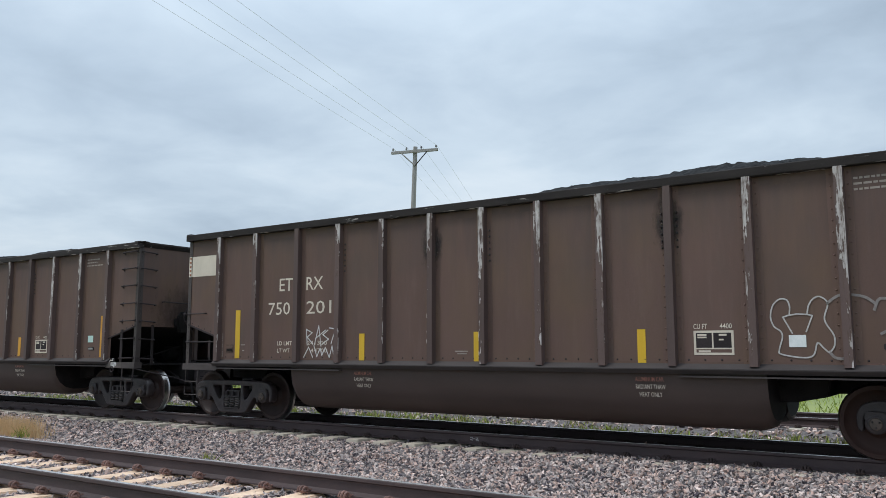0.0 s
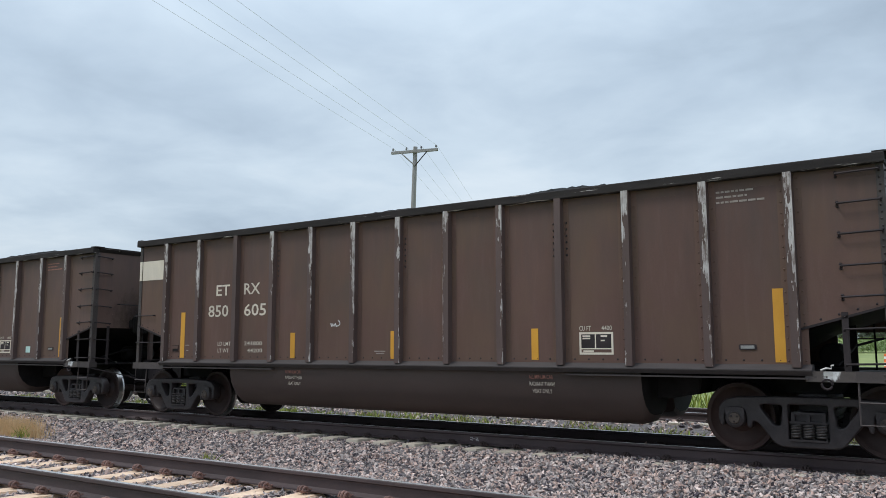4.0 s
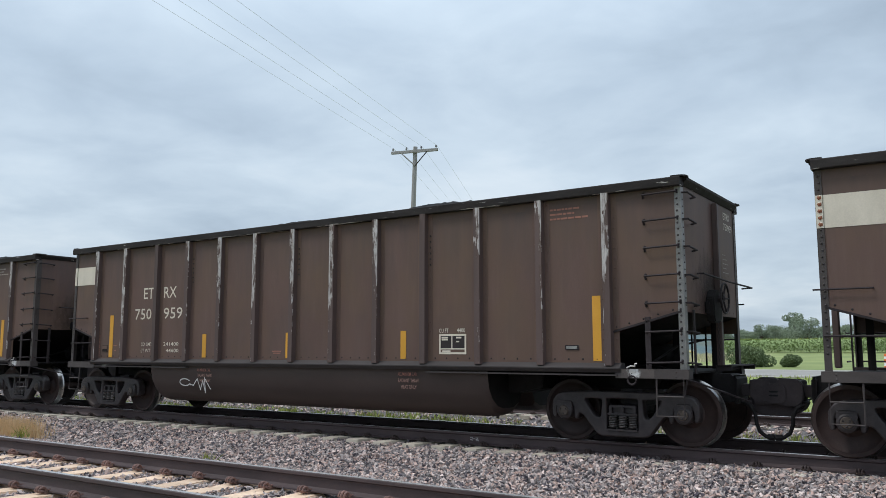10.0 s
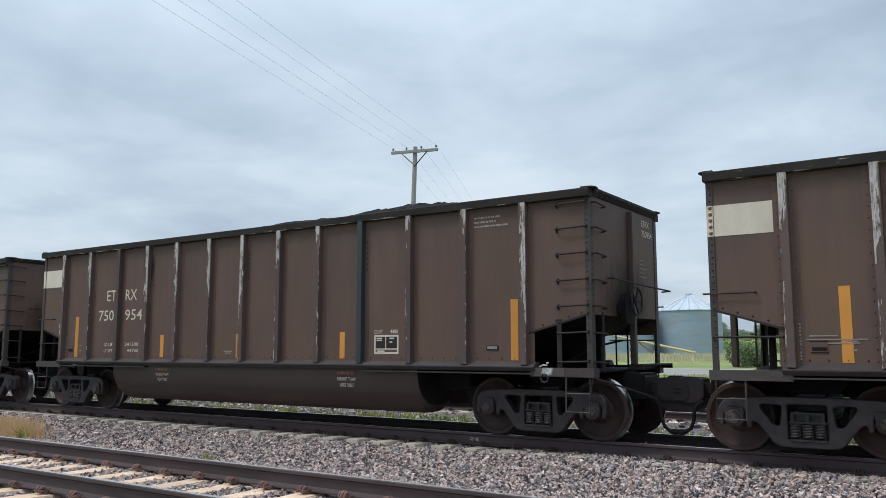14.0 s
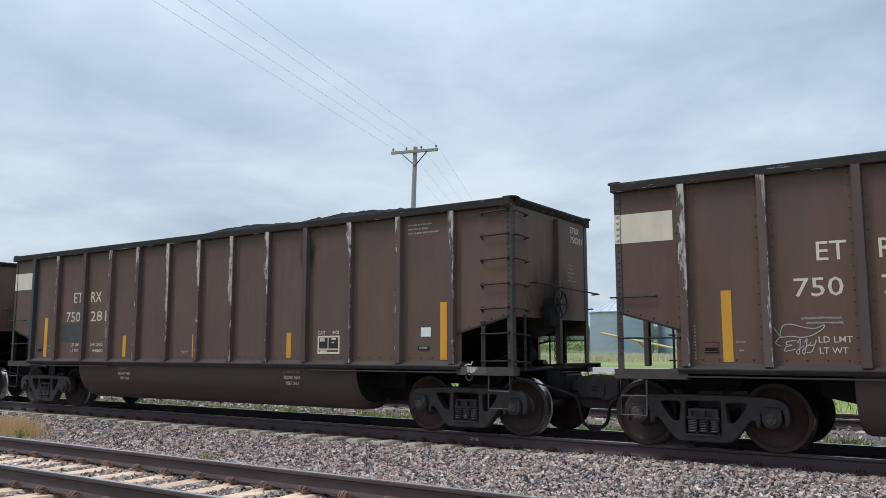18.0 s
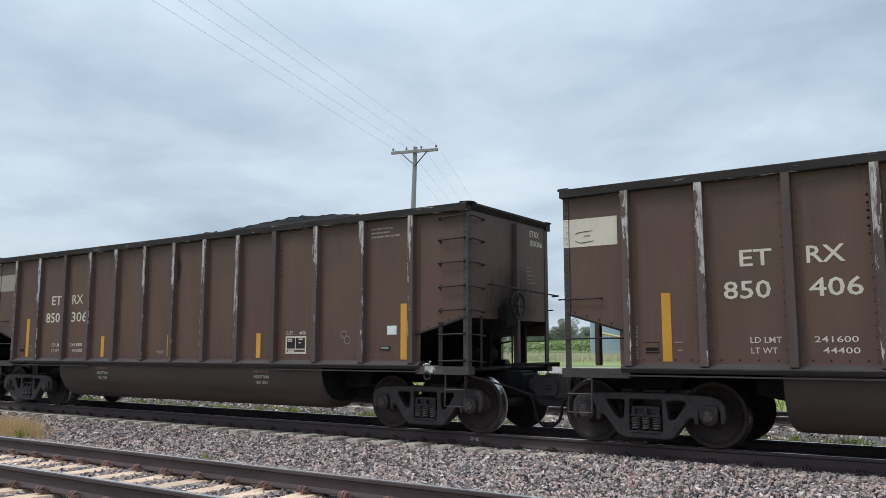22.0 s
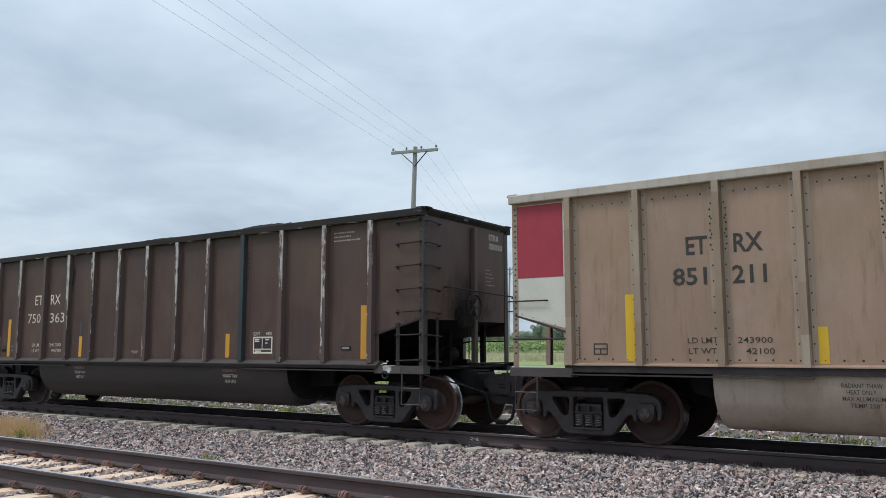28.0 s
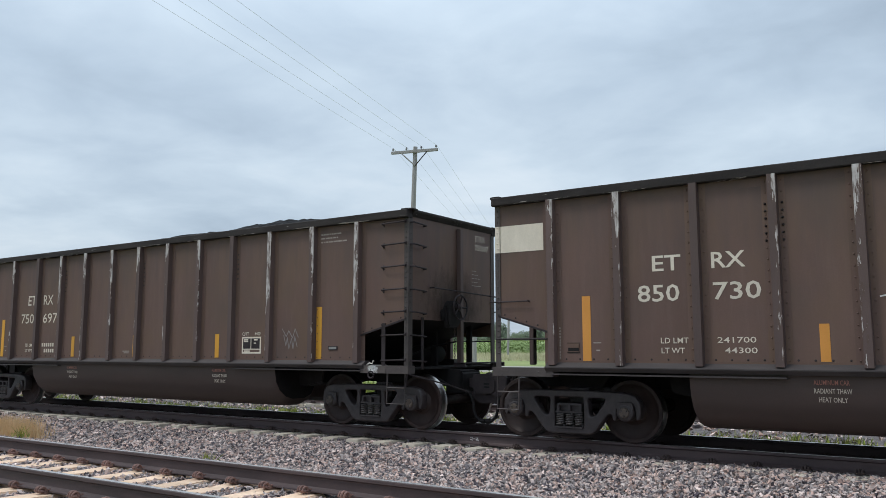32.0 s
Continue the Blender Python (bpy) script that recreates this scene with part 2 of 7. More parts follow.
WHEELDARK = surface("oily_wheel_steel", (0.02, 0.0125, 0.0118), (0.047, 0.03, 0.0265), 5.0, 0.55, 0.0, 0.05, (1, 1, 1), 60, 0.25, 0.0, rusted, 0.25)
WHEELRIM = surface("polished_wheel_rim", (0.32, 0.31, 0.305), (0.4, 0.39, 0.38), 2.0, 0.30, 1.0, 0.0)
CAPSTEEL = surface("rusty_bearing_cap", (0.045, 0.033, 0.026), (0.100, 0.074, 0.058), 12.0, 0.55, 0.1, 0.1, (1, 1, 1), 60, 0.35)
BOLTSTEEL = surface("oily_bolt_steel", (0.020, 0.017, 0.017), (0.045, 0.038, 0.037), 9.0, 0.32, 0.3, 0.05, (1, 1, 1), 70, 0.2)
SPRINGSTEEL = surface("worn_spring_steel", (0.055, 0.048, 0.045), (0.115, 0.100, 0.094), 9.0, 0.5, 0.2, 0.1, (1, 1, 1), 70, 0.2)
COAL = surface("black_coal", (0.006, 0.006, 0.007), (0.020, 0.020, 0.021), 8.0, 0.8, 0.0, 0.8, (1, 1, 1), 22, 0.0, 0.0, None, 0.15)
YELLOWBRIGHT = surface("bright_yellow_marker_film", (0.60, 0.36, 0.015), (0.70, 0.44, 0.03), 5.0, 0.5, 0.0, 0.0, (1, 1, 0.4), 80, 0.1)
YELLOW = surface("yellow_marker_film", (0.57, 0.265, 0.02), (0.66, 0.325, 0.033), 5.0, 0.5, 0.0, 0.0, (1, 1, 0.4), 80, 0.12)
AMBER = surface("amber_marker_film", (0.54, 0.222, 0.034), (0.63, 0.272, 0.052), 5.0, 0.5, 0.0, 0.0, (1, 1, 0.4), 80, 0.12)
WHITEPAINT = surface("off_white_paint", (0.5724, 0.5047, 0.4214), (0.7208, 0.6386, 0.5390), 4.0, 0.6, 0.0, 0.02, (1, 1, 0.4), 60, 0.06)
LETTER = surface("white_lettering", (0.53, 0.47, 0.39), (0.68, 0.61, 0.52), 8.0, 0.6, 0.0, 0.0, (1, 1, 1), 60, 0.08)
TANPAINT = surface("dusty_tan_aluminium", (0.2938, 0.1871, 0.1351), (0.3818, 0.254, 0.1914), 1.4, 0.55, 0.1, 0.05, (1, 1, 0.3), 60, 0.08, 0.0, washed)
GREYPAINT = surface("dusty_grey_aluminium", (0.348, 0.2576, 0.2038), (0.464, 0.3584, 0.2936), 1.4, 0.5, 0.15, 0.05, (1, 1, 0.3), 60, 0.08, 0.0, washed)
OLIVETUB = surface("dusty_olive_tub", (0.2501, 0.1928, 0.1403), (0.366, 0.2904, 0.2196), 1.2, 0.5, 0.1, 0.05, (0.4, 1, 1), 60, 0.08, 0.0, washed)
TANTUB = surface("dusty_pale_tub", (0.35, 0.285, 0.23), (0.49, 0.405, 0.335), 1.2, 0.45, 0.1, 0.05, (0.4, 1, 1), 60, 0.08, 0.0, washed)
GREYRIB = surface("grey_rib_aluminium", (0.294, 0.2181, 0.1702), (0.42, 0.3306, 0.2702), 2.5, 0.5, 0.2, 0.06, (1, 1, 0.2), 60, 0.10, 0.0, banded)
GREYCHORD = surface("dusty_aluminium_chord", (0.38, 0.325, 0.285), (0.53, 0.470, 0.420), 3.0, 0.55, 0.0, 0.06, (0.3, 1, 1), 60, 0.10, 0.0, washed)
TANRIB = surface("tan_rib_aluminium", (0.258, 0.18, 0.1313), (0.384, 0.288, 0.2188), 2.5, 0.5, 0.2, 0.06, (1, 1, 0.2), 60, 0.10, 0.0, banded)
BLACKLETTER = surface("black_lettering", (0.022, 0.020, 0.019), (0.046, 0.042, 0.038), 8.0, 0.6, 0.0, 0.0)
TANFLANGE = surface("tan_rib_flange", (0.3132, 0.2322, 0.1736), (0.4212, 0.3294, 0.2632), 2.5, 0.5, 0.2, 0.06, (1, 1, 0.2), 60, 0.08, 0.0, washed)
GREYFLANGE = surface("pale_rib_flange", (0.3795, 0.3103, 0.2544), (0.5225, 0.4441, 0.371), 2.5, 0.55, 0.0, 0.06, (1, 1, 0.2), 60, 0.08, 0.0, washed)
RUSTEDGE = surface("rust_bled_seam", (0.15, 0.085, 0.055), (0.30, 0.205, 0.145), 2.0, 0.7, 0.0, 0.1, (1, 1, 0.5), 60, 0.2)
REDPANEL = surface("dark_red_panel", (0.31, 0.024, 0.044), (0.37, 0.034, 0.056), 3.0, 0.5, 0.0, 0.0)
ORANGEPANEL = surface("orange_red_panel", (0.66, 0.085, 0.050), (0.74, 0.11, 0.065), 3.0, 0.5, 0.0, 0.0)
BAREALU = surface("bare_aluminium", (0.20, 0.195, 0.19), (0.34, 0.33, 0.32), 3.0, 0.45, 0.3, 0.05)
DULLALU = surface("dull_aluminium_post", (0.13, 0.125, 0.12), (0.25, 0.24, 0.235), 3.0, 0.45, 0.2, 0.05)
PALEALU = surface("pale_worn_aluminium", (0.46, 0.44, 0.42), (0.64, 0.62, 0.59), 3.0, 0.5, 0.3, 0.05)
BLUEPATCH = surface("faded_blue_patch", (0.036, 0.037, 0.043), (0.06, 0.06, 0.067), 5.0, 0.6, 0.0, 0.0)
PALEPATCH = surface("pale_sticker", (0.62, 0.66, 0.66), (0.78, 0.80, 0.80), 9.0, 0.5, 0.0, 0.0)
GREENPATCH = surface("pale_green_sticker", (0.40, 0.58, 0.54), (0.50, 0.68, 0.63), 9.0, 0.5, 0.0, 0.0)
RAILSIDE = surface("rusty_rail_side", (0.04082, 0.02835, 0.02959), (0.08165, 0.05481, 0.05425), 6.0, 0.7, 0.0, 0.2, (0.2, 1, 1), 50)
RAILTOP = surface("polished_rail_head", (0.68, 0.665, 0.65), (0.8, 0.785, 0.765), 3.0, 0.34, 0.8, 0.02, (0.1, 4, 1), 60)
TIEGREY = surface("weathered_concrete_tie", (0.4032, 0.3552, 0.2856), (0.5824, 0.5162, 0.4312), 5.0, 0.85, 0.0, 0.25, (1, 1, 1), 50, 0.15)
TIETAN = surface("tan_concrete_tie", (0.52, 0.352, 0.238), (0.79, 0.58, 0.425), 4.0, 0.85, 0.0, 0.3, (1, 1, 1), 30, 0.16)
CLIPRUST = surface("rusty_rail_clip", (0.13, 0.072, 0.063), (0.29, 0.172, 0.145), 14.0, 0.75, 0.2, 0.2, (1, 1, 1), 60, 0.2)
PADTAN = surface("rail_pad_tan", (0.20, 0.125, 0.078), (0.36, 0.24, 0.155), 14.0, 0.8, 0.0, 0.1, (1, 1, 1), 60, 0.2)
CLIPDARK = surface("dark_rail_clip", (0.03, 0.021, 0.02), (0.075, 0.05, 0.045), 14.0, 0.75, 0.2, 0.2, (1, 1, 1), 60, 0.2)
STONE = surface("grey_ballast_stone", (0.3587, 0.2888, 0.2706), (0.6596, 0.5313, 0.4921), 9.0, 0.9, 0.0, 0.15, (1, 1, 1), 60, 0.0, 0.88)
BED = surface("ballast_bed", (0.048, 0.042, 0.042), (0.19, 0.165, 0.163), 14.0, 0.95, 0.0, 0.9, (1, 1, 1), 32)


# ---------------------------------------------------------------- mesh building
class Form:
    """Gathers vertices and faces (with a material slot each) for one mesh."""

    def __init__(self):
        self.v, self.f, self.s = [], [], []

    def face(self, pts, slot=0):
        i = len(self.v)
        self.v += [tuple(p) for p in pts]
        self.f.append(tuple(range(i, i + len(pts))))
        self.s.append(slot)

    def hull(self, pts, faces, slot=0):
        i = len(self.v)
        self.v += [tuple(p) for p in pts]
        for f in faces:
            self.f.append(tuple(i + k for k in f))
            self.s.append(slot)
        return self

    def box(self, x0, x1, y0, y1, z0, z1, slot=0, chamfer=0.0):
        if chamfer:
            c = chamfer
            return self.bar([(x0 + c, z0), (x1 - c, z0), (x1, z0 + c), (x1, z1 - c), (x1 - c, z1), (x0 + c, z1), (x0, z1 - c), (x0, z0 + c)], "y", y0, y1, slot)
        p = [(x, y, z) for z in (z0, z1) for y in (y0, y1) for x in (x0, x1)]
        return self.hull(p, [(0, 2, 3, 1), (4, 5, 7, 6), (0, 1, 5, 4), (2, 6, 7, 3), (0, 4, 6, 2), (1, 3, 7, 5)], slot)

    def bar(self, outline, axis, a, b, slot=0):
        """A prism: an outline in the other two axes (x z for y, y z for x, x y for z), drawn out from a to b."""
        put = {"y": lambda p, d: (p[0], d, p[1]), "x": lambda p, d: (d, p[0], p[1]), "z": lambda p, d: (p[0], p[1], d)}[axis]
        n = len(outline)
        pts = [put(p, a) for p in outline] + [put(p, b) for p in outline]
        faces = [tuple(range(n)), tuple(range(2 * n - 1, n - 1, -1))] + [(i, n + i, n + (i + 1) % n, (i + 1) % n) for i in range(n)]
        return self.hull(pts, faces, slot)

    def tube(self, pts, r, sides=6, slot=0, closed=False):
        pts = [Vector(p) for p in pts]
        rings = []
        for i, p in enumerate(pts):
            a = pts[i - 1] if i or closed else p
            b = pts[(i + 1) % len(pts)] if i < len(pts) - 1 or closed else p
            d = (b - a).normalized()
            side = d.cross(Vector((0, 0, 1)) if abs(d.z) < 0.9 else Vector((1, 0, 0))).normalized()
            up = side.cross(d)
            rr = r[i] if isinstance(r, (list, tuple)) else r
            rings.append([p + (side * math.cos(k * math.tau / sides) + up * math.sin(k * math.tau / sides)) * rr for k in range(sides)])
        n = len(rings)
        faces = []
        for i in range(n if closed else n - 1):
            j = (i + 1) % n
            faces += [(i * sides + k, i * sides + (k + 1) % sides, j * sides + (k + 1) % sides, j * sides + k) for k in range(sides)]
        if not closed:
            faces += [tuple(range(sides - 1, -1, -1)), tuple((n - 1) * sides + k for k in range(sides))]
        return self.hull([q for ring in rings for q in ring], faces, slot)

    def lathe(self, profile, axis="y", at=(0, 0, 0), sides=24, slots=None):
        """Turns a profile of (radius, distance along the axis) round the axis."""
        o = Vector(at)
        pts = []
        for r, d in profile:
            for k in range(sides):
                c, s = r * math.cos(k * math.tau / sides), r * math.sin(k * math.tau / sides)
                pts.append(o + Vector({"y": (c, d, s), "x": (d, c, s), "z": (c, s, d)}[axis]))
        for i in range(len(profile) - 1):
            faces = [(i * sides + k, i * sides + (k + 1) % sides, (i + 1) * sides + (k + 1) % sides, (i + 1) * sides + k) for k in range(sides)]
            base = len(self.v)
            if i == 0:
                start = base
                self.v += [tuple(p) for p in pts]
            for f in faces:
                self.f.append(tuple(start + q for q in f))
                self.s.append(slots[i] if slots else 0)
        return self

    def rivets(self, spots, r=0.012, normal=(0, -1, 0), slot=0, h=0.01):
        nrm = Vector(normal)
        side = nrm.cross(Vector((0, 0, 1)) if abs(nrm.z) < 0.9 else Vector((1, 0, 0))).normalized()
        up = side.cross(nrm)
        for p in spots:
            p = Vector(p)
            ring = [p + (side * math.cos(k * math.tau / 5) + up * math.sin(k * math.tau / 5)) * r for k in range(5)]
            self.hull(ring + [p + nrm * h], [(k, (k + 1) % 5, 5) for k in range(5)], slot)
        return self

    def mesh(self, name, *mats, smooth=False, bevel=0.0):
        me = bpy.data.meshes.new(name)
        me.from_pydata(self.v, [], self.f)
        for m in mats:
            me.materials.append(m)
        me.polygons.foreach_set("material_index", self.s)
        bm = bmesh.new()
        bm.from_mesh(me)
        if bevel:
            bmesh.ops.remove_doubles(bm, verts=bm.verts, dist=1e-5)
        bmesh.ops.recalc_face_normals(bm, faces=bm.faces)
        if bevel:
            sharp = [e for e in bm.edges if len(e.link_faces) == 2 and e.calc_face_angle() > 0.6]
            bmesh.ops.bevel(bm, geom=sharp, offset=bevel, segments=2, affect="EDGES", clamp_overlap=True)
        bm.to_mesh(me)
        bm.free()
        if smooth:
            me.polygons.foreach_set("use_smooth", [True] * len(me.polygons))
            me.set_sharp_from_angle(angle=radians(35))
        me.update()
        return me


def part(name, mesh, parent=None, at=(0, 0, 0), label="", turn=0):
    """One mesh object under a thing or a part."""
    ob = new(name, mesh)
    ob.parent = parent
    ob.matrix_basis = pose(*at, 0, 0, turn)
    return tagged(ob, label)


def empty(name, at=(0, 0, 0), parent=None, turn=0):
    ob = new(name)
    ob.empty_display_size = 0.2
    ob.parent = parent
    ob.matrix_basis = pose(*at, 0, 0, turn)
    return ob


def big_mesh(name, verts, tris, mat):
    """A mesh from arrays, for what has very many pieces."""
    me = bpy.data.meshes.new(name)
    k = tris.shape[1]
    me.vertices.add(len(verts))
    me.vertices.foreach_set("co", verts.astype(np.float32).ravel())
    me.loops.add(tris.size)
    me.loops.foreach_set("vertex_index", tris.astype(np.int32).ravel())
    me.polygons.add(len(tris))
    me.polygons.foreach_set("loop_start", np.arange(0, tris.size, k, dtype=np.int32))
    me.update(calc_edges=True)
    me.validate()
    me.shade_flat()
    me.materials.append(mat)
    return me


# ---------------------------------------------------------------- lettering
_font_cache = {}


def words(rows, mat, bold=0.0):
    """One flat mesh of text set in the built-in font on the x z plane, facing -y. rows: (text, x, z of the foot, width, cap height)."""
    form_v, form_f = [], []
    for text, x, z, width, high in rows:
        if (text, bold) not in _font_cache:
            cu = bpy.data.curves.new("text", "FONT")
            cu.body, cu.size, cu.resolution_u, cu.offset = text, 1.0, 2, 0.003 + bold
            ob = bpy.data.objects.new("text", cu)
            scene.collection.objects.link(ob)
            me = ob.to_mesh()
            _font_cache[text, bold] = ([tuple(v.co) for v in me.vertices], [tuple(p.vertices) for p in me.polygons])
            ob.to_mesh_clear()
            bpy.data.objects.remove(ob)
            bpy.data.curves.remove(cu)
        vs, fs = _font_cache[text, bold]
        xs, ys = [p[0] for p in vs], [p[1] for p in vs]
        kx, ky = width / (max(xs) - min(xs)), high / (max(ys) - min(ys))
        i = len(form_v)
        form_v += [(x + (p[0] - min(xs)) * kx, 0.0, z + (p[1] - min(ys)) * ky) for p in vs]
        form_f += [tuple(i + k for k in f) for f in fs]
    me = bpy.data.meshes.new("lettering")
    me.from_pydata(form_v, [], form_f)
    me.materials.append(mat)
    return me


def bars(rows, mat):
    """Plain bars in place of writing too small to read: (x0, x1, z0, z1)."""
    form = Form()
    for x0, x1, z0, z1 in rows:
        form.box(x0, x1, 0.0, 0.002, z0, z1)
    return form.mesh("bars", mat)


def strokes(lines, mat, r=0.014):
    """Sprayed lines: flat ribbons along points (x, z)."""
    form = Form()
    for line in lines:
        for i in range(len(line) - 1):
            a, b = Vector(line[i]), Vector(line[i + 1])
            d = (b - a).normalized() * r
            s = Vector((-d.y, d.x))
            q = [a - d + s, a - d - s, b + d - s, b + d + s]
            form.face([(p.x, -0.0004 * (i % 3), p.y) for p in q])
    return form.mesh("strokes", mat)


def arc(cx, cz, rx, rz, a0, a1, n=9):
    return [(cx + rx * math.cos(radians(a0 + (a1 - a0) * i / n)), cz + rz * math.sin(radians(a0 + (a1 - a0) * i / n))) for i in range(n + 1)]


# ---------------------------------------------------------------- the gondola cars
PITCH = 16.113                     # coupler to coupler
RIBS = (-6.23, -5.185, -4.08, -3.07, -2.08, -1.06, -0.07, 0.915, 1.91, 2.915, 3.97, 5.06, 6.13)
SIDE, OUT = 1.392, 1.49           # panel plane, outer face of ribs
FOOT, HEAD, TOP = 1.13, 3.56, 3.71
END = 7.20
AXLE, WHEEL = 0.889, 0.457
TRUCKS = (-6.155, 6.155)


def car_meshes(side_mat, rib_mat, chord_mat, tub_mat, low_mat, ribs=RIBS):
    """The shared meshes of one paint scheme."""
    m = {"ribs": ribs}
    # hat-section rib with riveted flanges; origin at its foot on the panel plane
    tall = HEAD - FOOT + 0.03
    slim = 1.0 if side_mat in BROWNS else 0.86
    f = Form().bar([(-0.062 * slim, 0), (-0.052 * slim, -0.105), (0.052 * slim, -0.105), (0.062 * slim, 0)], "z", 0.0, tall)
    f.box(-0.145 * slim, 0.145 * slim, -0.009, 0.0, 0, tall, 2)
    f.rivets([(sx * 0.10 * slim, -0.009, z) for sx in (-1, 1) for z in np.linspace(0.08, tall - 0.08, 17 if side_mat in BROWNS else 12)], 0.015 if side_mat in BROWNS else 0.012, slot=2 if side_mat in BROWNS else 1, h=0.011)
    if side_mat not in BROWNS:
        for sx in (-1, 1):
            f.box(min(sx * 0.050, sx * 0.064), max(sx * 0.050, sx * 0.064), -0.0125, 0.0, 0, tall, 3)
    m["rib"] = f.mesh("rib", rib_mat, RIBCLEAN if side_mat in BROWNS else CLIPDARK, side_mat if side_mat in BROWNS else TANFLANGE if side_mat is TANPAINT else GREYFLANGE, RUSTEDGE)
    if side_mat in BROWNS:
        m["rib_clean"], m["rib_teal"] = m["rib"].copy(), m["rib"].copy()
        m["rib_clean"].materials[0], m["rib_teal"].materials[0] = RIBCLEAN, TEAL
    else:
        m["rib_clean"] = m["rib"]
    edges = [-END + 0.03] + list(ribs) + [END - 0.03]
    for i in range(len(edges) - 1):
        a, b = edges[i], edges[i + 1]
        mid = (a + b) / 2
        f = Form()
        if 0 < i < len(edges) - 2:
            f.box(a - mid + 0.01, b - mid - 0.01, -0.006, 0.0, FOOT, HEAD + 0.02)
            f.rivets([(x, -0.006, FOOT + 0.085) for x in np.linspace(a - mid + 0.2, b - mid - 0.2, 4)], 0.016, slot=1)
            if side_mat not in BROWNS:
                f.rivets([(x, -0.0075, HEAD - 0.12) for x in np.linspace(a - mid + 0.22, b - mid - 0.22, 5)], 0.013, slot=1, h=0.014)
        else:
            out, inn = (a, b) if i == 0 else (b, a)
            za, zb = 1.88, 1.60
            f.bar([(out - mid, za), (inn - mid, zb), (inn - mid, HEAD + 0.02), (out - mid, HEAD + 0.02)] if i else [(inn - mid, zb), (inn - mid, HEAD + 0.02), (out - mid, HEAD + 0.02), (out - mid, za)], "y", -0.006, 0.0)
            f.bar([(out - mid, za - 0.03), (inn - mid, zb - 0.03), (inn - mid, zb), (out - mid, za)], "y", -0.03, 0.0, 1)
            f.rivets([(out - mid + (inn - out) * k, -0.006, za + 0.04 + (zb - za) * k) for k in (0.12, 0.32, 0.52, 0.72, 0.9)], 0.017, slot=1)
        m["panel", i] = f.mesh("panel", side_mat, DARK if side_mat in BROWNS else CLIPDARK)
        m["mid", i] = mid
    # ring of top chords with turned-down lips
    f = Form()
    for s in (-1, 1):
        f.bar([(s * (SIDE - 0.07), HEAD + 0.022), (s * OUT, HEAD + 0.022), (s * (OUT + 0.007), HEAD + 0.032), (s * (OUT + 0.007), TOP - 0.012), (s * (OUT - 0.006), TOP), (s * (SIDE - 0.07), TOP)], "x", -END - 0.03, END + 0.03)
    f.box(-7.16, 7.16, -SIDE - 0.0075, -SIDE + 0.0, HEAD - 0.10, HEAD + 0.005, 1)
    f.box(-6.15, 6.15, -SIDE - 0.0075, -SIDE + 0.0, 1.13, 1.19, 1)
    m["side_chord"] = f.mesh("side_chord", chord_mat, side_mat)
    f = Form()
    for s in (1,):
        x = s * END
        f.bar([(x - s * 0.03, TOP - 0.10), (x + s * 0.012, TOP - 0.10), (x + s * 0.075, TOP - 0.025), (x + s * 0.075, TOP + 0.010), (x - s * 0.03, TOP + 0.010)], "y", -SIDE + 0.06, SIDE - 0.06)
        for q in (-1, 1):
            f.bar([(x - s * 0.10, q * (OUT - 0.01)), (x + s * 0.02, q * (OUT - 0.01)), (x + s * 0.065, q * (OUT - 0.03)), (x + s * 0.10, q * (OUT - 0.075)), (x + s * 0.105, q * (SIDE - 0.06)), (x + s * 0.08, q * (SIDE - 0.16)), (x - s * 0.10, q * (SIDE - 0.12))], "z", TOP + 0.001, TOP + 0.020)
    m["end_chord"] = f.mesh("end_chord", chord_mat)
    # lower side sill: an angle, with a ledge under the last bays
    f = Form().bar([(-OUT - 0.01, 1.085), (-OUT - 0.01, 1.10), (-SIDE - 0.01, 1.165), (-SIDE + 0.10, 1.165), (-SIDE + 0.10, 1.03), (-OUT + 0.03, 1.03)], "x", -6.34, 6.30)
    if side_mat not in BROWNS:
        f = Form().bar([(-OUT + 0.015, 1.125), (-OUT + 0.015, 1.14), (-SIDE - 0.01, 1.165), (-SIDE + 0.10, 1.165), (-SIDE + 0.10, 1.125)], "x", -6.34, 6.30)
        f.box(-6.34, 6.30, -OUT + 0.035, -SIDE + 0.10, 1.03, 1.125, 1)
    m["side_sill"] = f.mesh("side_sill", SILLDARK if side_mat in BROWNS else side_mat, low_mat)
    f = Form()
    for s in (-1, 1):
        f.box(min(s * 3.0, s * 6.25), max(s * 3.0, s * 6.25), -OUT + 0.005, -SIDE + 0.25, 0.985, 1.005)
    m["ledge"] = f.mesh("ledge", SILLDARK)
    f = Form().box(6.22, END + 0.05, -OUT + 0.03, -SIDE + 0.12, 0.955, 1.085).rivets([(6.34, -OUT + 0.03, 1.02), (6.46, -OUT + 0.03, 1.02), (7.08, -OUT + 0.03, 1.05), (7.08, -OUT + 0.03, 0.99)], 0.016)
    m["end_sill"] = f.mesh("end_sill", SILLPAINT)
    # rounded tub hung between the trucks
    prof = [(-1.395, 1.03), (-1.39, 0.90), (-1.35, 0.68), (-1.25, 0.49), (-1.09, 0.345), (-0.90, 0.29), (-0.60, 0.29), (-0.40, 0.38), (-0.30, 0.60), (-0.28, 1.03)]
    f = Form()
    secs = [(-4.24, 0.02, 0.88), (-4.21, 0.10, 0.97), (-4.14, 0.16, 1.0), (3.92, 0.16, 1.0), (4.04, 0.10, 0.95), (4.10, 0.02, 0.82)]
    rings = []
    for x, _, k in secs:
        rings.append([(x, y, 1.03 - (1.03 - z) * k) for y, z in prof])
    n = len(prof)
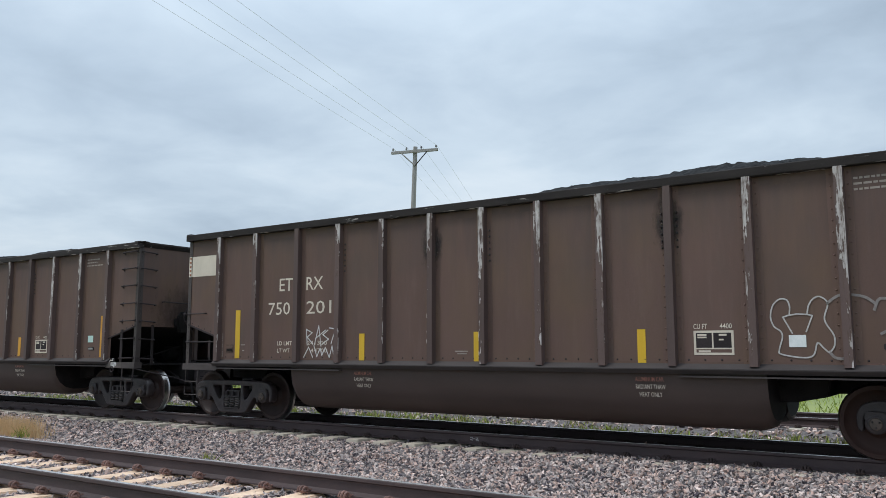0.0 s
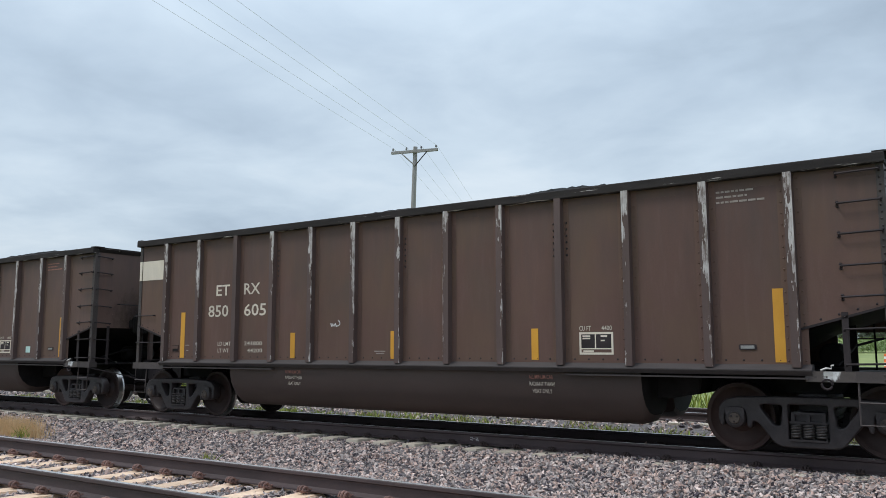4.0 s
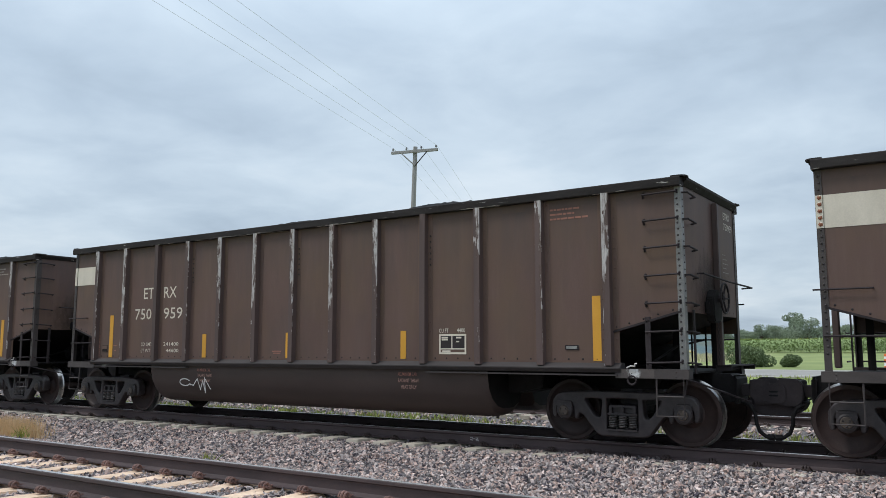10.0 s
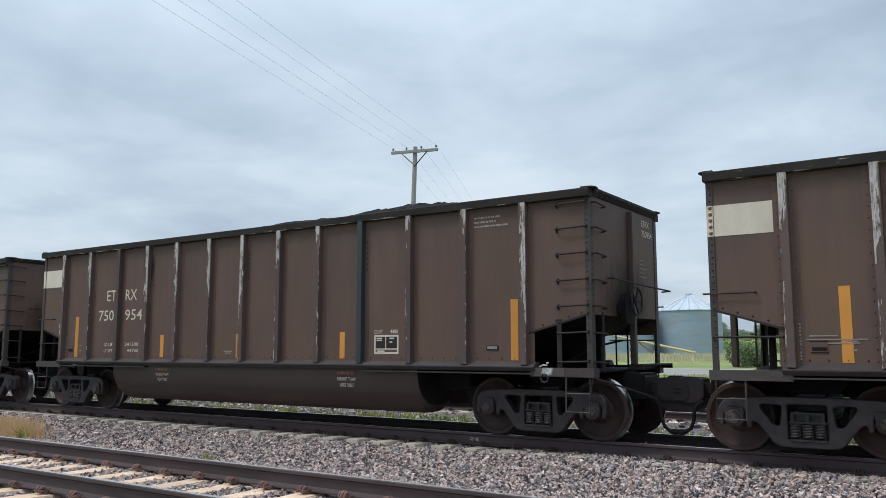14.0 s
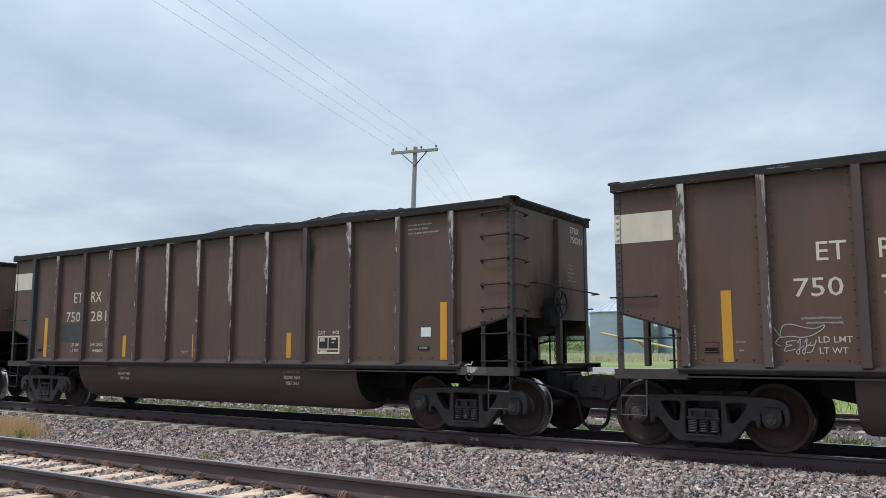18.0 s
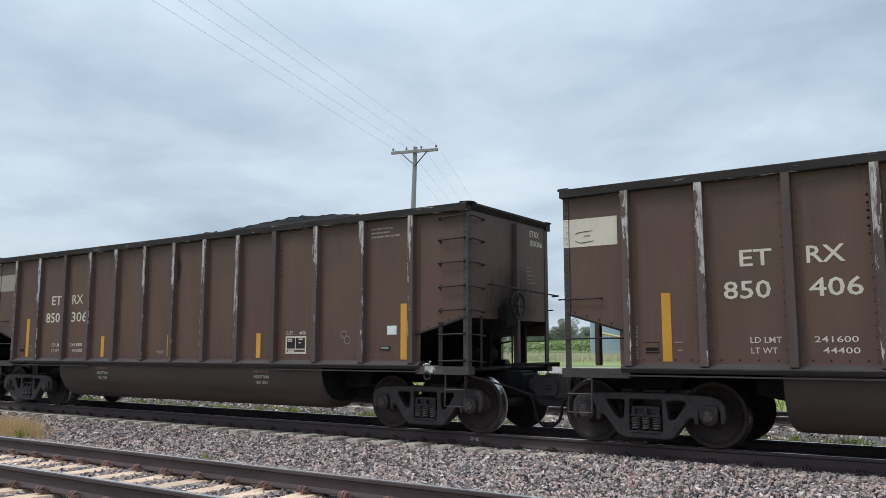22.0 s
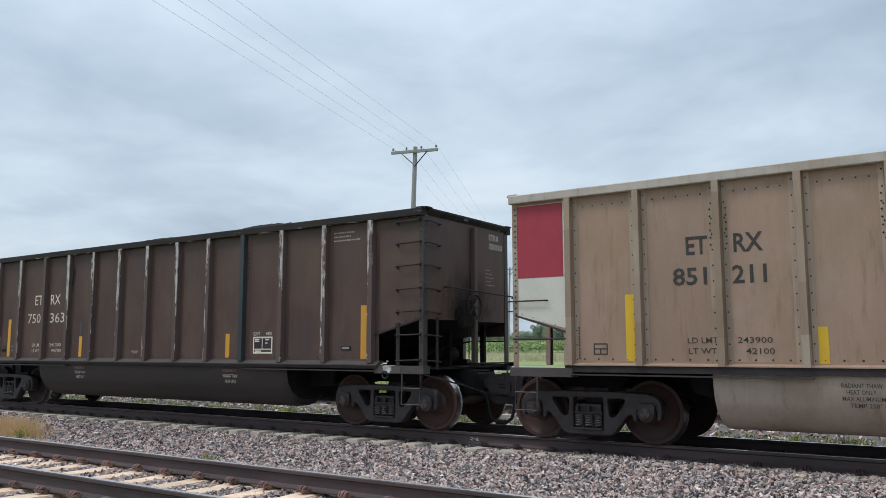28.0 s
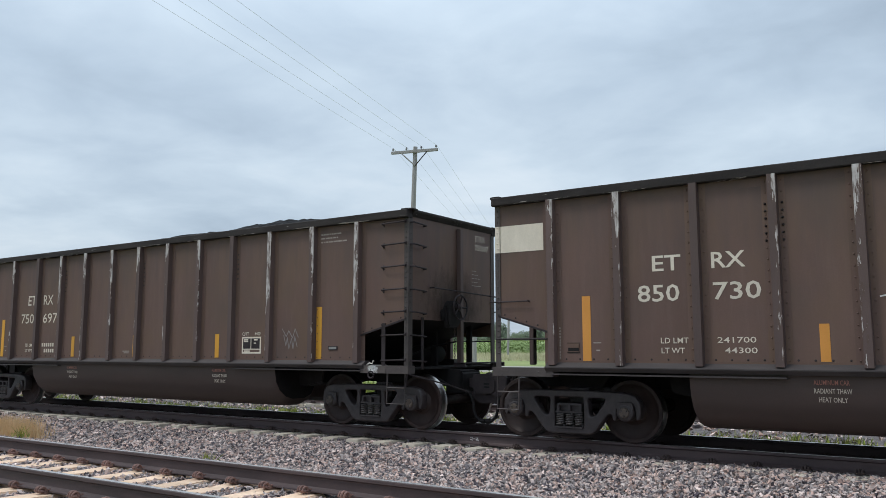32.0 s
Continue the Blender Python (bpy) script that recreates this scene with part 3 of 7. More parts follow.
    pts = [p for r in rings for p in r]
    faces = [(i * n + j, i * n + j + 1, (i + 1) * n + j + 1, (i + 1) * n + j) for i in range(len(rings) - 1) for j in range(n - 1)]
    f.hull(pts, faces)
    # End plates in near-black: the shade beside the trucks is painted on them.
    f.hull(pts, [tuple(range(n)), tuple((len(rings) - 1) * n + j for j in reversed(range(n)))], 1)
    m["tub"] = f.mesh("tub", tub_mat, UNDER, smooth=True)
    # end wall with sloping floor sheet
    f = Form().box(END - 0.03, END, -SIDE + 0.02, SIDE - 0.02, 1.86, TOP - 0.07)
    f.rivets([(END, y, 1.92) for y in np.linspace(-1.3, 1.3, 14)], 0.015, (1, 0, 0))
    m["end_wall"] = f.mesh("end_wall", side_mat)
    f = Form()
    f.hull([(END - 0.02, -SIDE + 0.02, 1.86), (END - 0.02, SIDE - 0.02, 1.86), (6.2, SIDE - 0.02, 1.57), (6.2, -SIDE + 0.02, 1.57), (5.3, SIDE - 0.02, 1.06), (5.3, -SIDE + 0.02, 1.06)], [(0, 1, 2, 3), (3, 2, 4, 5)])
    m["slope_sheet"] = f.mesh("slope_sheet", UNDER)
    f = Form().box(END, END + 0.085, 0.08, 0.19, 1.1, HEAD)
    m["end_post"] = f.mesh("end_post", RIBCLEAN if side_mat in BROWNS else side_mat, bevel=0.01)
    # corner angle and lower ladder stile
    f = Form().bar([(END + 0.012, -SIDE - 0.02), (END + 0.012, -SIDE + 0.10), (END - 0.002, -SIDE + 0.10), (END - 0.002, -SIDE - 0.006), (END - 0.075, -SIDE - 0.006), (END - 0.075, -SIDE - 0.02)], "z", 0.99, HEAD + 0.02)
    f.rivets([(END - 0.034 - 0.008 * (i % 2), -SIDE - 0.02, z) for i, z in enumerate(np.linspace(1.30, 3.5, 27))], 0.018, slot=1, h=0.016)
    f.rivets([(END + 0.012, -SIDE + 0.05, z) for z in np.linspace(1.95, 3.5, 17)], 0.016, (1, 0, 0), slot=1, h=0.014)
    m["corner_post"] = f.mesh("corner_post", POSTPAINT if side_mat in BROWNS else TANRIB if side_mat is TANPAINT else PALEALU, SILLDARK)
    m["stile"] = Form().box(6.655, 6.73, -SIDE - 0.03, -SIDE - 0.012, 0.985, 1.80).rivets([(6.69, -SIDE - 0.03, 1.74), (6.69, -SIDE - 0.03, 1.03)], 0.013).mesh("stile", low_mat)
    m["end_stile"] = Form().box(END + 0.0, END + 0.02, -SIDE + 0.36, -SIDE + 0.42, 1.02, 1.90).mesh("end_stile", low_mat)
    y = -SIDE - 0.075
    m["rung"] = Form().tube([(6.68, -SIDE - 0.02, -0.015), (6.68, y, 0), (END - 0.04, y, 0.012), (END - 0.04, -SIDE - 0.02, 0.0)], 0.0145).rivets([(6.68, -SIDE - 0.012, -0.03), (6.68, -SIDE - 0.012, 0.025), (END - 0.04, -SIDE - 0.022, 0.03)], 0.022, h=0.02).mesh("rung", DARK)
    x = END + 0.085
    m["end_rung"] = Form().tube([(END + 0.01, -SIDE + 0.04, 0.01), (x, -SIDE + 0.05, 0.01), (x, -SIDE + 0.40, -0.01), (END + 0.01, -SIDE + 0.41, -0.02)], 0.0145).mesh("end_rung", DARK)
    f = Form()
    for z in (3.50, 3.13, 2.75, 2.36, 1.98, 1.59, 1.17):
        f.tube([(6.68, y, z), (END - 0.04, y, z)], 0.0125, 4).tube([(x, -SIDE + 0.05, z), (x, -SIDE + 0.40, z)], 0.0125, 4)
    m["far_ladder"] = f.mesh("far_ladder", low_mat)
    m["stirrup"] = Form().tube([(6.80, -SIDE - 0.04, 1.0), (6.80, -SIDE - 0.06, 0.46), (END - 0.03, -SIDE - 0.06, 0.46), (END - 0.03, -SIDE - 0.04, 1.0)], 0.014).tube([(6.80, -SIDE - 0.055, 0.72), (END - 0.03, -SIDE - 0.055, 0.72)], 0.012).mesh("stirrup", SILLPAINT)
    m["grab_iron"] = Form().tube([(-0.33, 0.06, 0), (-0.33, 0, 0), (0.33, 0, 0), (0.33, 0.06, 0)], 0.0125).mesh("grab_iron", DARK)
    m["handrail"] = Form().tube([(-0.45, 0.05, 0), (-0.45, 0, 0), (0.42, 0, 0), (0.42, 0.05, 0)], 0.014).mesh("handrail", DARK)
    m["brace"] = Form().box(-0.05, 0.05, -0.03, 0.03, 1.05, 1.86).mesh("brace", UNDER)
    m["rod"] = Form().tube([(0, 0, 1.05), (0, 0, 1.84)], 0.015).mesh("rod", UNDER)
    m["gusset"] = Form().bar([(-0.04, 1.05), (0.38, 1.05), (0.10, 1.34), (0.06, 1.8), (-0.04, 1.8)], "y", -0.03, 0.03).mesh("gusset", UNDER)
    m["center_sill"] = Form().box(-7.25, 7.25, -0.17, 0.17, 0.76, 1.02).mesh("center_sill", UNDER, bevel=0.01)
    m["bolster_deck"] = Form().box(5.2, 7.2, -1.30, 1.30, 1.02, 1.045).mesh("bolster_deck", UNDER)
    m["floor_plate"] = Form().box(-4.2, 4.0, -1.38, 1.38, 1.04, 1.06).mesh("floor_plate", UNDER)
    # Solid block added between tub and truck to make that gap dark.
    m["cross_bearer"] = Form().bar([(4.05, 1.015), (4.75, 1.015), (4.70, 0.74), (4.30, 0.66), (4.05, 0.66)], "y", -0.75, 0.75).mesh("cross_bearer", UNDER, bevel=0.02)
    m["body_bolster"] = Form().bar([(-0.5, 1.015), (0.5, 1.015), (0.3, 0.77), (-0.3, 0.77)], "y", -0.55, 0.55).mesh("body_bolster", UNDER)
    far = Form()
    for x in ribs:
        far.bar([(x - 0.062, SIDE), (x - 0.052, SIDE + 0.105), (x + 0.052, SIDE + 0.105), (x + 0.062, SIDE)], "z", FOOT - 0.06, HEAD + 0.02)
    m["far_ribs"] = far.mesh("far_ribs", rib_mat)
    m["far_wall"] = Form().box(-END + 0.02, END - 0.02, SIDE - 0.01, SIDE, 1.60, HEAD + 0.02).box(-6.1, 6.1, SIDE - 0.01, SIDE, FOOT, 1.60).mesh("far_wall", side_mat)
    # rail-side lettering board for the end of the car
    m["rivet_strip"] = Form().rivets([(x, 0, z) for z in np.linspace(0.12, 0.60, 6) for x in (-0.105, 0.105)], 0.020 if side_mat in BROWNS else 0.014, (0, -1, 0), h=0.024).mesh("rivet_strip", BOLTSTEEL)
    m["recess_plate"] = Form().box(-0.09, 0.09, -0.012, 0, -0.06, 0.06, 0, 0.01).box(-0.08, 0.08, -0.016, 0, 0.0, 0.03).box(-0.085, 0.085, -0.0135, -0.012, -0.050, -0.004, 1).box(-0.10, 0.10, -0.010, 0, -0.072, -0.062, 1).box(-0.10, 0.10, -0.010, 0, 0.062, 0.070, 1).mesh("recess_plate", side_mat, UNDER)
    m["slot_plate"] = Form().box(-0.11, 0.11, -0.012, 0, -0.035, 0.035, 0, 0.012).box(-0.085, 0.085, -0.018, 0, -0.020, 0.020, 1).mesh("slot_plate", low_mat, BAREALU)
    m["worn_patch"] = Form().box(6.30, 6.78, -OUT + 0.0265, -OUT + 0.029, 0.962, 1.084).mesh("worn_patch", WORNBRIGHT)
    m["outlet_lug"] = Form().box(6.43, 6.53, -OUT + 0.018, -OUT + 0.06, 1.03, 1.085, 0, 0.01).tube([(6.40, -OUT + 0.0, 1.10), (6.46, -OUT - 0.01, 1.125), (6.52, -OUT - 0.0, 1.12), (6.52, -OUT, 1.16), (6.55, -OUT, 1.16)], 0.011, 5).mesh("outlet_lug", PALEALU)
    m["pull_ring"] = Form().tube([(6.46 + 0.06 * math.cos(a), -OUT + 0.03, 0.93 + 0.06 * math.sin(a)) for a in np.linspace(0, math.tau, 13)[:-1]], 0.016, 5, 0, True).mesh("pull_ring", low_mat)
    return m


def cast(name, outline, holes, thick, round_by, mat):
    """A cast plate in the x z plane with openings and rounded edges, thick to either side of y = 0."""
    cu = bpy.data.curves.new("cast", "CURVE")
    cu.dimensions, cu.fill_mode = "2D", "BOTH"
    cu.extrude, cu.bevel_depth, cu.bevel_resolution, cu.offset = thick - round_by, round_by, 2, -round_by
    for line in [outline] + holes:
        sp = cu.splines.new("POLY")
        sp.points.add(len(line) - 1)
        for p, (x, z) in zip(sp.points, line):
            p.co = (x, z, 0, 1)
        sp.use_cyclic_u = True
    ob = bpy.data.objects.new("cast", cu)
    scene.collection.objects.link(ob)
    src = ob.to_mesh()
    me = bpy.data.meshes.new(name)
    me.from_pydata([(p.co.x, -p.co.z, p.co.y) for p in src.vertices], [], [tuple(p.vertices) for p in src.polygons])
    ob.to_mesh_clear()
    bpy.data.objects.remove(ob)
    bpy.data.curves.remove(cu)
    me.materials.append(mat)
    me.polygons.foreach_set("use_smooth", [True] * len(me.polygons))
    me.set_sharp_from_angle(angle=radians(40))
    me.update()
    return me


def rounded(corners, r, n=4):
    """The outline of a polygon with its corners rounded off."""
    out = []
    k = len(corners)
    for i in range(k):
        p, a, b = Vector(corners[i]), Vector(corners[i - 1]), Vector(corners[(i + 1) % k])
        u, w = (a - p), (b - p)
        ru, rw = min(r, u.length * 0.45), min(r, w.length * 0.45)
        s, e = p + u.normalized() * ru, p + w.normalized() * rw
        out += [tuple((1 - q) ** 2 * s + 2 * q * (1 - q) * p + q * q * e) for q in [j / n for j in range(n + 1)]]
    return out


def truck_meshes():
    m = {}
    # cast side frame: lobed ends over the bearings, sloping arms, a spring window and two rounded triangles
    half = [(0.40, 0.750), (0.66, 0.740), (0.90, 0.728), (1.03, 0.690), (1.105, 0.590), (1.110, 0.440), (1.085, 0.355), (1.030, 0.355), (1.030, 0.500), (0.985, 0.585), (0.800, 0.585), (0.755, 0.520), (0.745, 0.335), (0.685, 0.335), (0.675, 0.425), (0.610, 0.410), (0.405, 0.150), (0.330, 0.112)]
    outline = rounded(half + [(-x, z) for x, z in reversed(half)], 0.04)
    window = rounded([(-0.235, 0.205), (-0.235, 0.650), (0.235, 0.650), (0.235, 0.205)], 0.03)
    tri = [(0.300, 0.640), (0.565, 0.645), (0.575, 0.600), (0.415, 0.385), (0.330, 0.375)]
    holes = [window, rounded(tri, 0.05), rounded([(-x, z) for x, z in tri], 0.05)]
    m["side_frame"] = cast("side_frame", outline, holes, 0.085, 0.022, TRUCKSTEEL)
    f = Form().box(-0.225, 0.225, -1.10, 1.10, 0.415, 0.445, 0, 0.008).box(-0.205, 0.205, -1.07, 1.07, 0.52, 0.555, 0, 0.01).box(-0.17, 0.17, -1.03, 1.03, 0.44, 0.53).box(-0.17, 0.17, -0.7, 0.7, 0.54, 0.77)
    for x in (-0.20, -0.02, 0.16):
        f.box(x, x + 0.045, -1.095, -0.9, 0.44, 0.53).box(x, x + 0.045, 0.9, 1.095, 0.44, 0.53)
    m["bolster"] = f.mesh("bolster", TRUCKSTEEL, bevel=0.008)
    f = Form().tube([(0.054 * math.cos(q), 0.054 * math.sin(q), 0.232 + 0.168 * q / (5 * math.tau)) for q in np.linspace(0, 5 * math.tau, 51)], 0.0135, 5)
    m["spring"] = f.mesh("spring", SPRINGSTEEL, smooth=True)
    # The upright plate is added to stop daylight showing between the springs.
    m["spring_seat"] = Form().box(-0.225, 0.225, -0.112, 0.12, 0.196, 0.222, 0, 0.008).box(-0.23, 0.23, 0.03, 0.05, 0.21, 0.43).mesh("spring_seat", TRUCKSTEEL)
    f = Form().lathe([(0.0, -0.125), (0.090, -0.125), (0.100, -0.115), (0.118, -0.110), (0.128, -0.095), (0.128, 0.10), (0.0, 0.11)], "y", (0, 0, 0), 20)
    f.lathe([(0.0, -0.150), (0.066, -0.148), (0.074, -0.138), (0.074, -0.12)], "y", (0, 0, 0), 16, [1, 1, 1])
    f.rivets([(0.045 * math.cos(a), -0.148, 0.045 * math.sin(a)) for a in (0.5, 2.6, 4.7)], 0.016, (0, -1, 0), h=0.016)
    f.bar([(-0.125, 0.06), (-0.115, 0.135), (0.115, 0.135), (0.125, 0.06), (0.10, 0.02), (-0.10, 0.02)], "y", -0.112, 0.10)
    f.box(-0.09, 0.09, -0.118, -0.09, 0.115, 0.140)
    m["bearing"] = f.mesh("bearing", TRUCKSTEEL, CAPSTEEL, smooth=True)
    # wheelset: two wheels with polished treads, and an axle
    f = Form()
    for s in (-1, 1):
        prof = [(0.0, 0.69), (0.11, 0.67), (0.125, 0.72), (0.30, 0.755), (0.385, 0.735), (0.40, 0.705), (0.475, 0.700), (0.482, 0.712), (0.464, 0.732), (WHEEL + 0.002, 0.745), (WHEEL - 0.003, 0.828), (0.446, 0.838), (0.398, 0.838), (0.378, 0.815), (0.32, 0.790), (0.20, 0.780), (0.14, 0.83), (0.13, 0.87), (0.085, 0.88), (0.085, 1.10), (0.0, 1.10)]
        slots = [0] * 7 + [1, 1, 1, 0] + [0] * 9
        f.lathe([(r, s * d) for r, d in prof], "y", (0, 0, 0), 40, slots)
    f.lathe([(0.085, -0.7), (0.08, 0.0), (0.085, 0.7)], "y", (0, 0, 0), 12)
    m["wheelset"] = f.mesh("wheelset", WHEELDARK, WHEELRIM, smooth=True)
    m["brake_beam"] = Form().box(-0.05, 0.05, -0.75, 0.75, 0.36, 0.42).bar([(-0.03, 0.30), (0.06, 0.30), (0.09, 0.56), (0.02, 0.56)], "y", -0.80, -0.70).bar([(-0.03, 0.30), (0.06, 0.30), (0.09, 0.56), (0.02, 0.56)], "y", 0.70, 0.80).mesh("brake_beam", UNDER)
    return m


def coupler_meshes():
    m = {}
    f = Form().box(7.2, 7.50, -0.24, 0.24, 0.60, 1.0, 0, 0.03).box(7.50, 7.57, -0.29, 0.29, 0.58, 0.985, 0, 0.05)
    m["striker"] = f.mesh("striker", UNDER)
    # shank, head body, knuckle, lower shelf and top lug
    f = Form().box(7.55, 7.80, -0.085, 0.085, 0.69, 0.86, 0, 0.02)
    f.bar([(7.70, -0.16), (7.78, -0.24), (8.02, -0.24), (8.05, -0.16), (7.96, -0.10), (7.98, 0.10), (8.06, 0.16), (8.08, 0.22), (7.94, 0.24), (7.74, 0.17)], "z", 0.58, 0.92)
    f.bar(rounded([(7.72, 0.70), (7.74, 0.93), (8.10, 0.945), (8.17, 0.86), (8.17, 0.72), (8.08, 0.60), (7.84, 0.58)], 0.03, 2), "y", -0.25, -0.14)
    f.bar(rounded([(7.90, 0.66), (7.90, 0.82), (7.97, 0.885), (8.16, 0.885), (8.22, 0.82), (8.22, 0.66), (8.15, 0.60), (7.98, 0.60)], 0.02, 2), "y", -0.30, -0.24)
    f.bar(rounded([(7.66, 0.64), (8.18, 0.64), (8.14, 0.50), (8.02, 0.43), (7.86, 0.43), (7.72, 0.52)], 0.04, 2), "y", -0.20, 0.20)
    f.bar(rounded([(7.68, 0.66), (7.68, 0.88), (7.76, 0.95), (7.98, 0.95), (8.05, 0.88), (8.05, 0.62), (7.92, 0.56), (7.76, 0.58)], 0.03, 2), "y", 0.20, 0.28)
    m["coupler"] = f.mesh("coupler", DARK, bevel=0.012)
    m["knuckle_slot"] = Form().box(7.995, 8.115, -0.302, -0.298, 0.705, 0.730, 0, 0.01).box(7.995, 8.115, -0.302, -0.298, 0.758, 0.783, 0, 0.01).mesh("knuckle_slot", COAL)
    pts = [(7.70, -0.28, 0.60), (7.77, -0.33, 0.55), (7.81, -0.34, 0.45), (7.82, -0.34, 0.33), (7.86, -0.34, 0.22), (7.94, -0.34, 0.160), (8.04, -0.34, 0.145)]
    m["air_hose"] = Form().tube(pts, 0.027, 8).tube([(7.96, -0.34, 0.155), (8.05, -0.34, 0.15)], 0.042, 8).tube([pts[0], (7.62, -0.27, 0.63)], 0.038, 8).mesh("air_hose", UNDER, smooth=True)
    m["air_hose_other"] = Form().tube([(x, -y, z) for x, y, z in pts], 0.027, 8).tube([(7.96, 0.34, 0.155), (8.05, 0.34, 0.15)], 0.042, 8).mesh("air_hose", UNDER, smooth=True)
    m["uncoupling_rod"] = Form().tube([(END - 0.02, -1.44, 0.72), (END + 0.02, -1.44, 0.95), (END + 0.08, -1.38, 0.93), (7.52, -0.60, 0.74), (7.76, -0.34, 0.62)], 0.014).mesh("uncoupling_rod", DARK)
    # handbrake
    f = Form().tube([(END + 0.20, -0.10 + 0.22 * math.cos(a), 2.10 + 0.22 * math.sin(a)) for a in np.linspace(0, math.tau, 25)[:-1]], 0.016, 6, 0, True)
    for a in np.linspace(0, math.tau, 6)[:-1]:
        f.tube([(END + 0.17, -0.10, 2.10), (END + 0.20, -0.10 + 0.22 * math.cos(a), 2.10 + 0.22 * math.sin(a))], 0.014, 5)
    f.lathe([(0.0, END + 0.21), (0.06, END + 0.19), (0.06, END + 0.1)], "x", (0, -0.10, 2.10), 10)
    m["brake_wheel"] = f.mesh("brake_wheel", DARK)
    m["brake_housing"] = Form().bar([(-0.34, 1.74), (-0.04, 1.74), (0.04, 1.84), (0.04, 2.12), (-0.04, 2.22), (-0.28, 2.22), (-0.38, 2.10), (-0.38, 1.84)], "x", END, END + 0.12).box(END, END + 0.06, -0.46, -0.36, 1.86, 2.06).mesh("brake_housing", UNDER, bevel=0.02)
    links = Form()
    for i in range(11):
        z = 1.70 - i * 0.05
        q = [(0.016 * math.cos(a), 0.03 * math.sin(a)) for a in np.linspace(0, math.tau, 9)[:-1]]
        links.tube([(END + 0.10 + (c if i % 2 else 0), -0.14 + (0 if i % 2 else c), z + s) for c, s in q], 0.006, 4, 0, True)
    m["brake_chain"] = links.mesh("brake_chain", DARK)
    f = Form()
    for i in range(4):
        f.box(END + 0.01 + i * 0.055, END + 0.055 + i * 0.055, 0.0, 1.42, 1.10, 1.12)
    f.box(END, END + 0.225, 0.0, 0.03, 1.04, 1.12).box(END, END + 0.225, 1.39, 1.42, 1.04, 1.12)
    m["crossover_platform"] = f.mesh("crossover_platform", DARK)
    m["end_handrail"] = Form().tube([(END + 0.01, -0.78, 2.42), (END + 0.10, -0.78, 2.42), (END + 0.13, 0.55, 2.38), (END + 0.24, 1.38, 2.34), (END + 0.06, 1.48, 2.34)], 0.014).mesh("end_handrail", DARK)
    f = Form().lathe([(0.0, -0.42), (0.14, -0.40), (0.17, -0.34), (0.17, 0.34), (0.14, 0.40), (0.0, 0.42)], "y", (6.30, 0.45, 1.27), 16)
    m["air_reservoir"] = f.mesh("air_reservoir", UNDER, smooth=True)
    m["brake_pipe"] = Form().tube([(7.35, -0.36, 0.72), (7.0, -0.40, 0.9), (6.5, -0.42, 1.10), (5.8, -0.42, 1.12)], 0.022).tube([(6.5, -0.8, 1.15), (6.6, 0.1, 1.4), (6.9, 0.5, 1.5)], 0.018).mesh("brake_pipe", UNDER)
    return m


# ---------------------------------------------------------------- ground, road, tracks
GRASS = surface("roadside_grass", (0.130, 0.175, 0.050), (0.270, 0.300, 0.100), 0.16, 0.95, 0.0, 0.4, (1, 1, 1), 9)
ASPHALT = surface("grey_asphalt", (0.22, 0.205, 0.185), (0.31, 0.29, 0.265), 0.6, 0.9, 0.0, 0.1, (0.2, 1, 1), 30)
SHOULDER = surface("pale_gravel_shoulder", (0.25, 0.23, 0.20), (0.36, 0.33, 0.29), 2.0, 0.95, 0.0, 0.3, (0.3, 1, 1), 12)
# Distance haze over the far trees is mixed into this leaf colour.
HAZELEAF = surface("hazy_tree_leaves", (0.195, 0.238, 0.170), (0.285, 0.330, 0.240), 0.3, 0.9, 0.0, 0.0, (1, 1, 1), 4, 0.18, 0.0, None, 0.15)
BARK = surface("tree_bark", (0.07, 0.055, 0.045), (0.13, 0.10, 0.08), 5.0, 0.9, 0.0, 0.3)
BUSHLEAF = surface("bush_leaves", (0.115, 0.155, 0.078), (0.205, 0.255, 0.130), 0.6, 0.9, 0.0, 0.0, (1, 1, 1), 6, 0.1, 0.0, None, 0.15)
CORN = surface("corn_leaves", (0.205, 0.275, 0.120), (0.320, 0.395, 0.180), 0.12, 0.9, 0.0, 0.0, (1, 1, 1), 3, 0.0, 0.0, None, 0.15)
WEED = surface("green_weed_leaves", (0.204, 0.258, 0.046), (0.408, 0.468, 0.092), 3.0, 0.8, 0.0, 0.0, (1, 1, 1), 15, 0.1, 0.4)
STRAW = surface("dry_grass_blades", (0.62, 0.41, 0.21), (0.82, 0.6, 0.35), 3.0, 0.85, 0.0, 0.0, (1, 1, 1), 15, 0.1, 0.0)
FIELDSTRAW = surface("pale_field_grass", (0.43, 0.40, 0.25), (0.64, 0.58, 0.40), 0.15, 0.9, 0.0, 0.0, (1, 1, 1), 3, 0.1, 0.0)
POLEWOOD = surface("weathered_pole_wood", (0.235, 0.222, 0.215), (0.36, 0.342, 0.335), 6.0, 0.9, 0.0, 0.2, (4, 4, 0.3), 40)
WIRE = surface("wire_metal", (0.66, 0.68, 0.70), (0.80, 0.82, 0.84), 3.0, 0.5, 0.0, 0.0)
GLASSY = surface("insulator_ceramic", (0.12, 0.11, 0.12), (0.25, 0.24, 0.26), 8.0, 0.3, 0.0, 0.0)
def rust_reflections(n, at, info, color):
    """Blurred tan bands: rust patches and warm reflections, both painted into the colour."""
    band = n.noise(n.scaled(at, 0.25, 0.25, 1.1), 0.9, 3.0, 0.5)
    return n.mix(n.ramp(band, (0.50, 0.0), (0.68, 0.5)), color, (0.42, 0.37, 0.30))


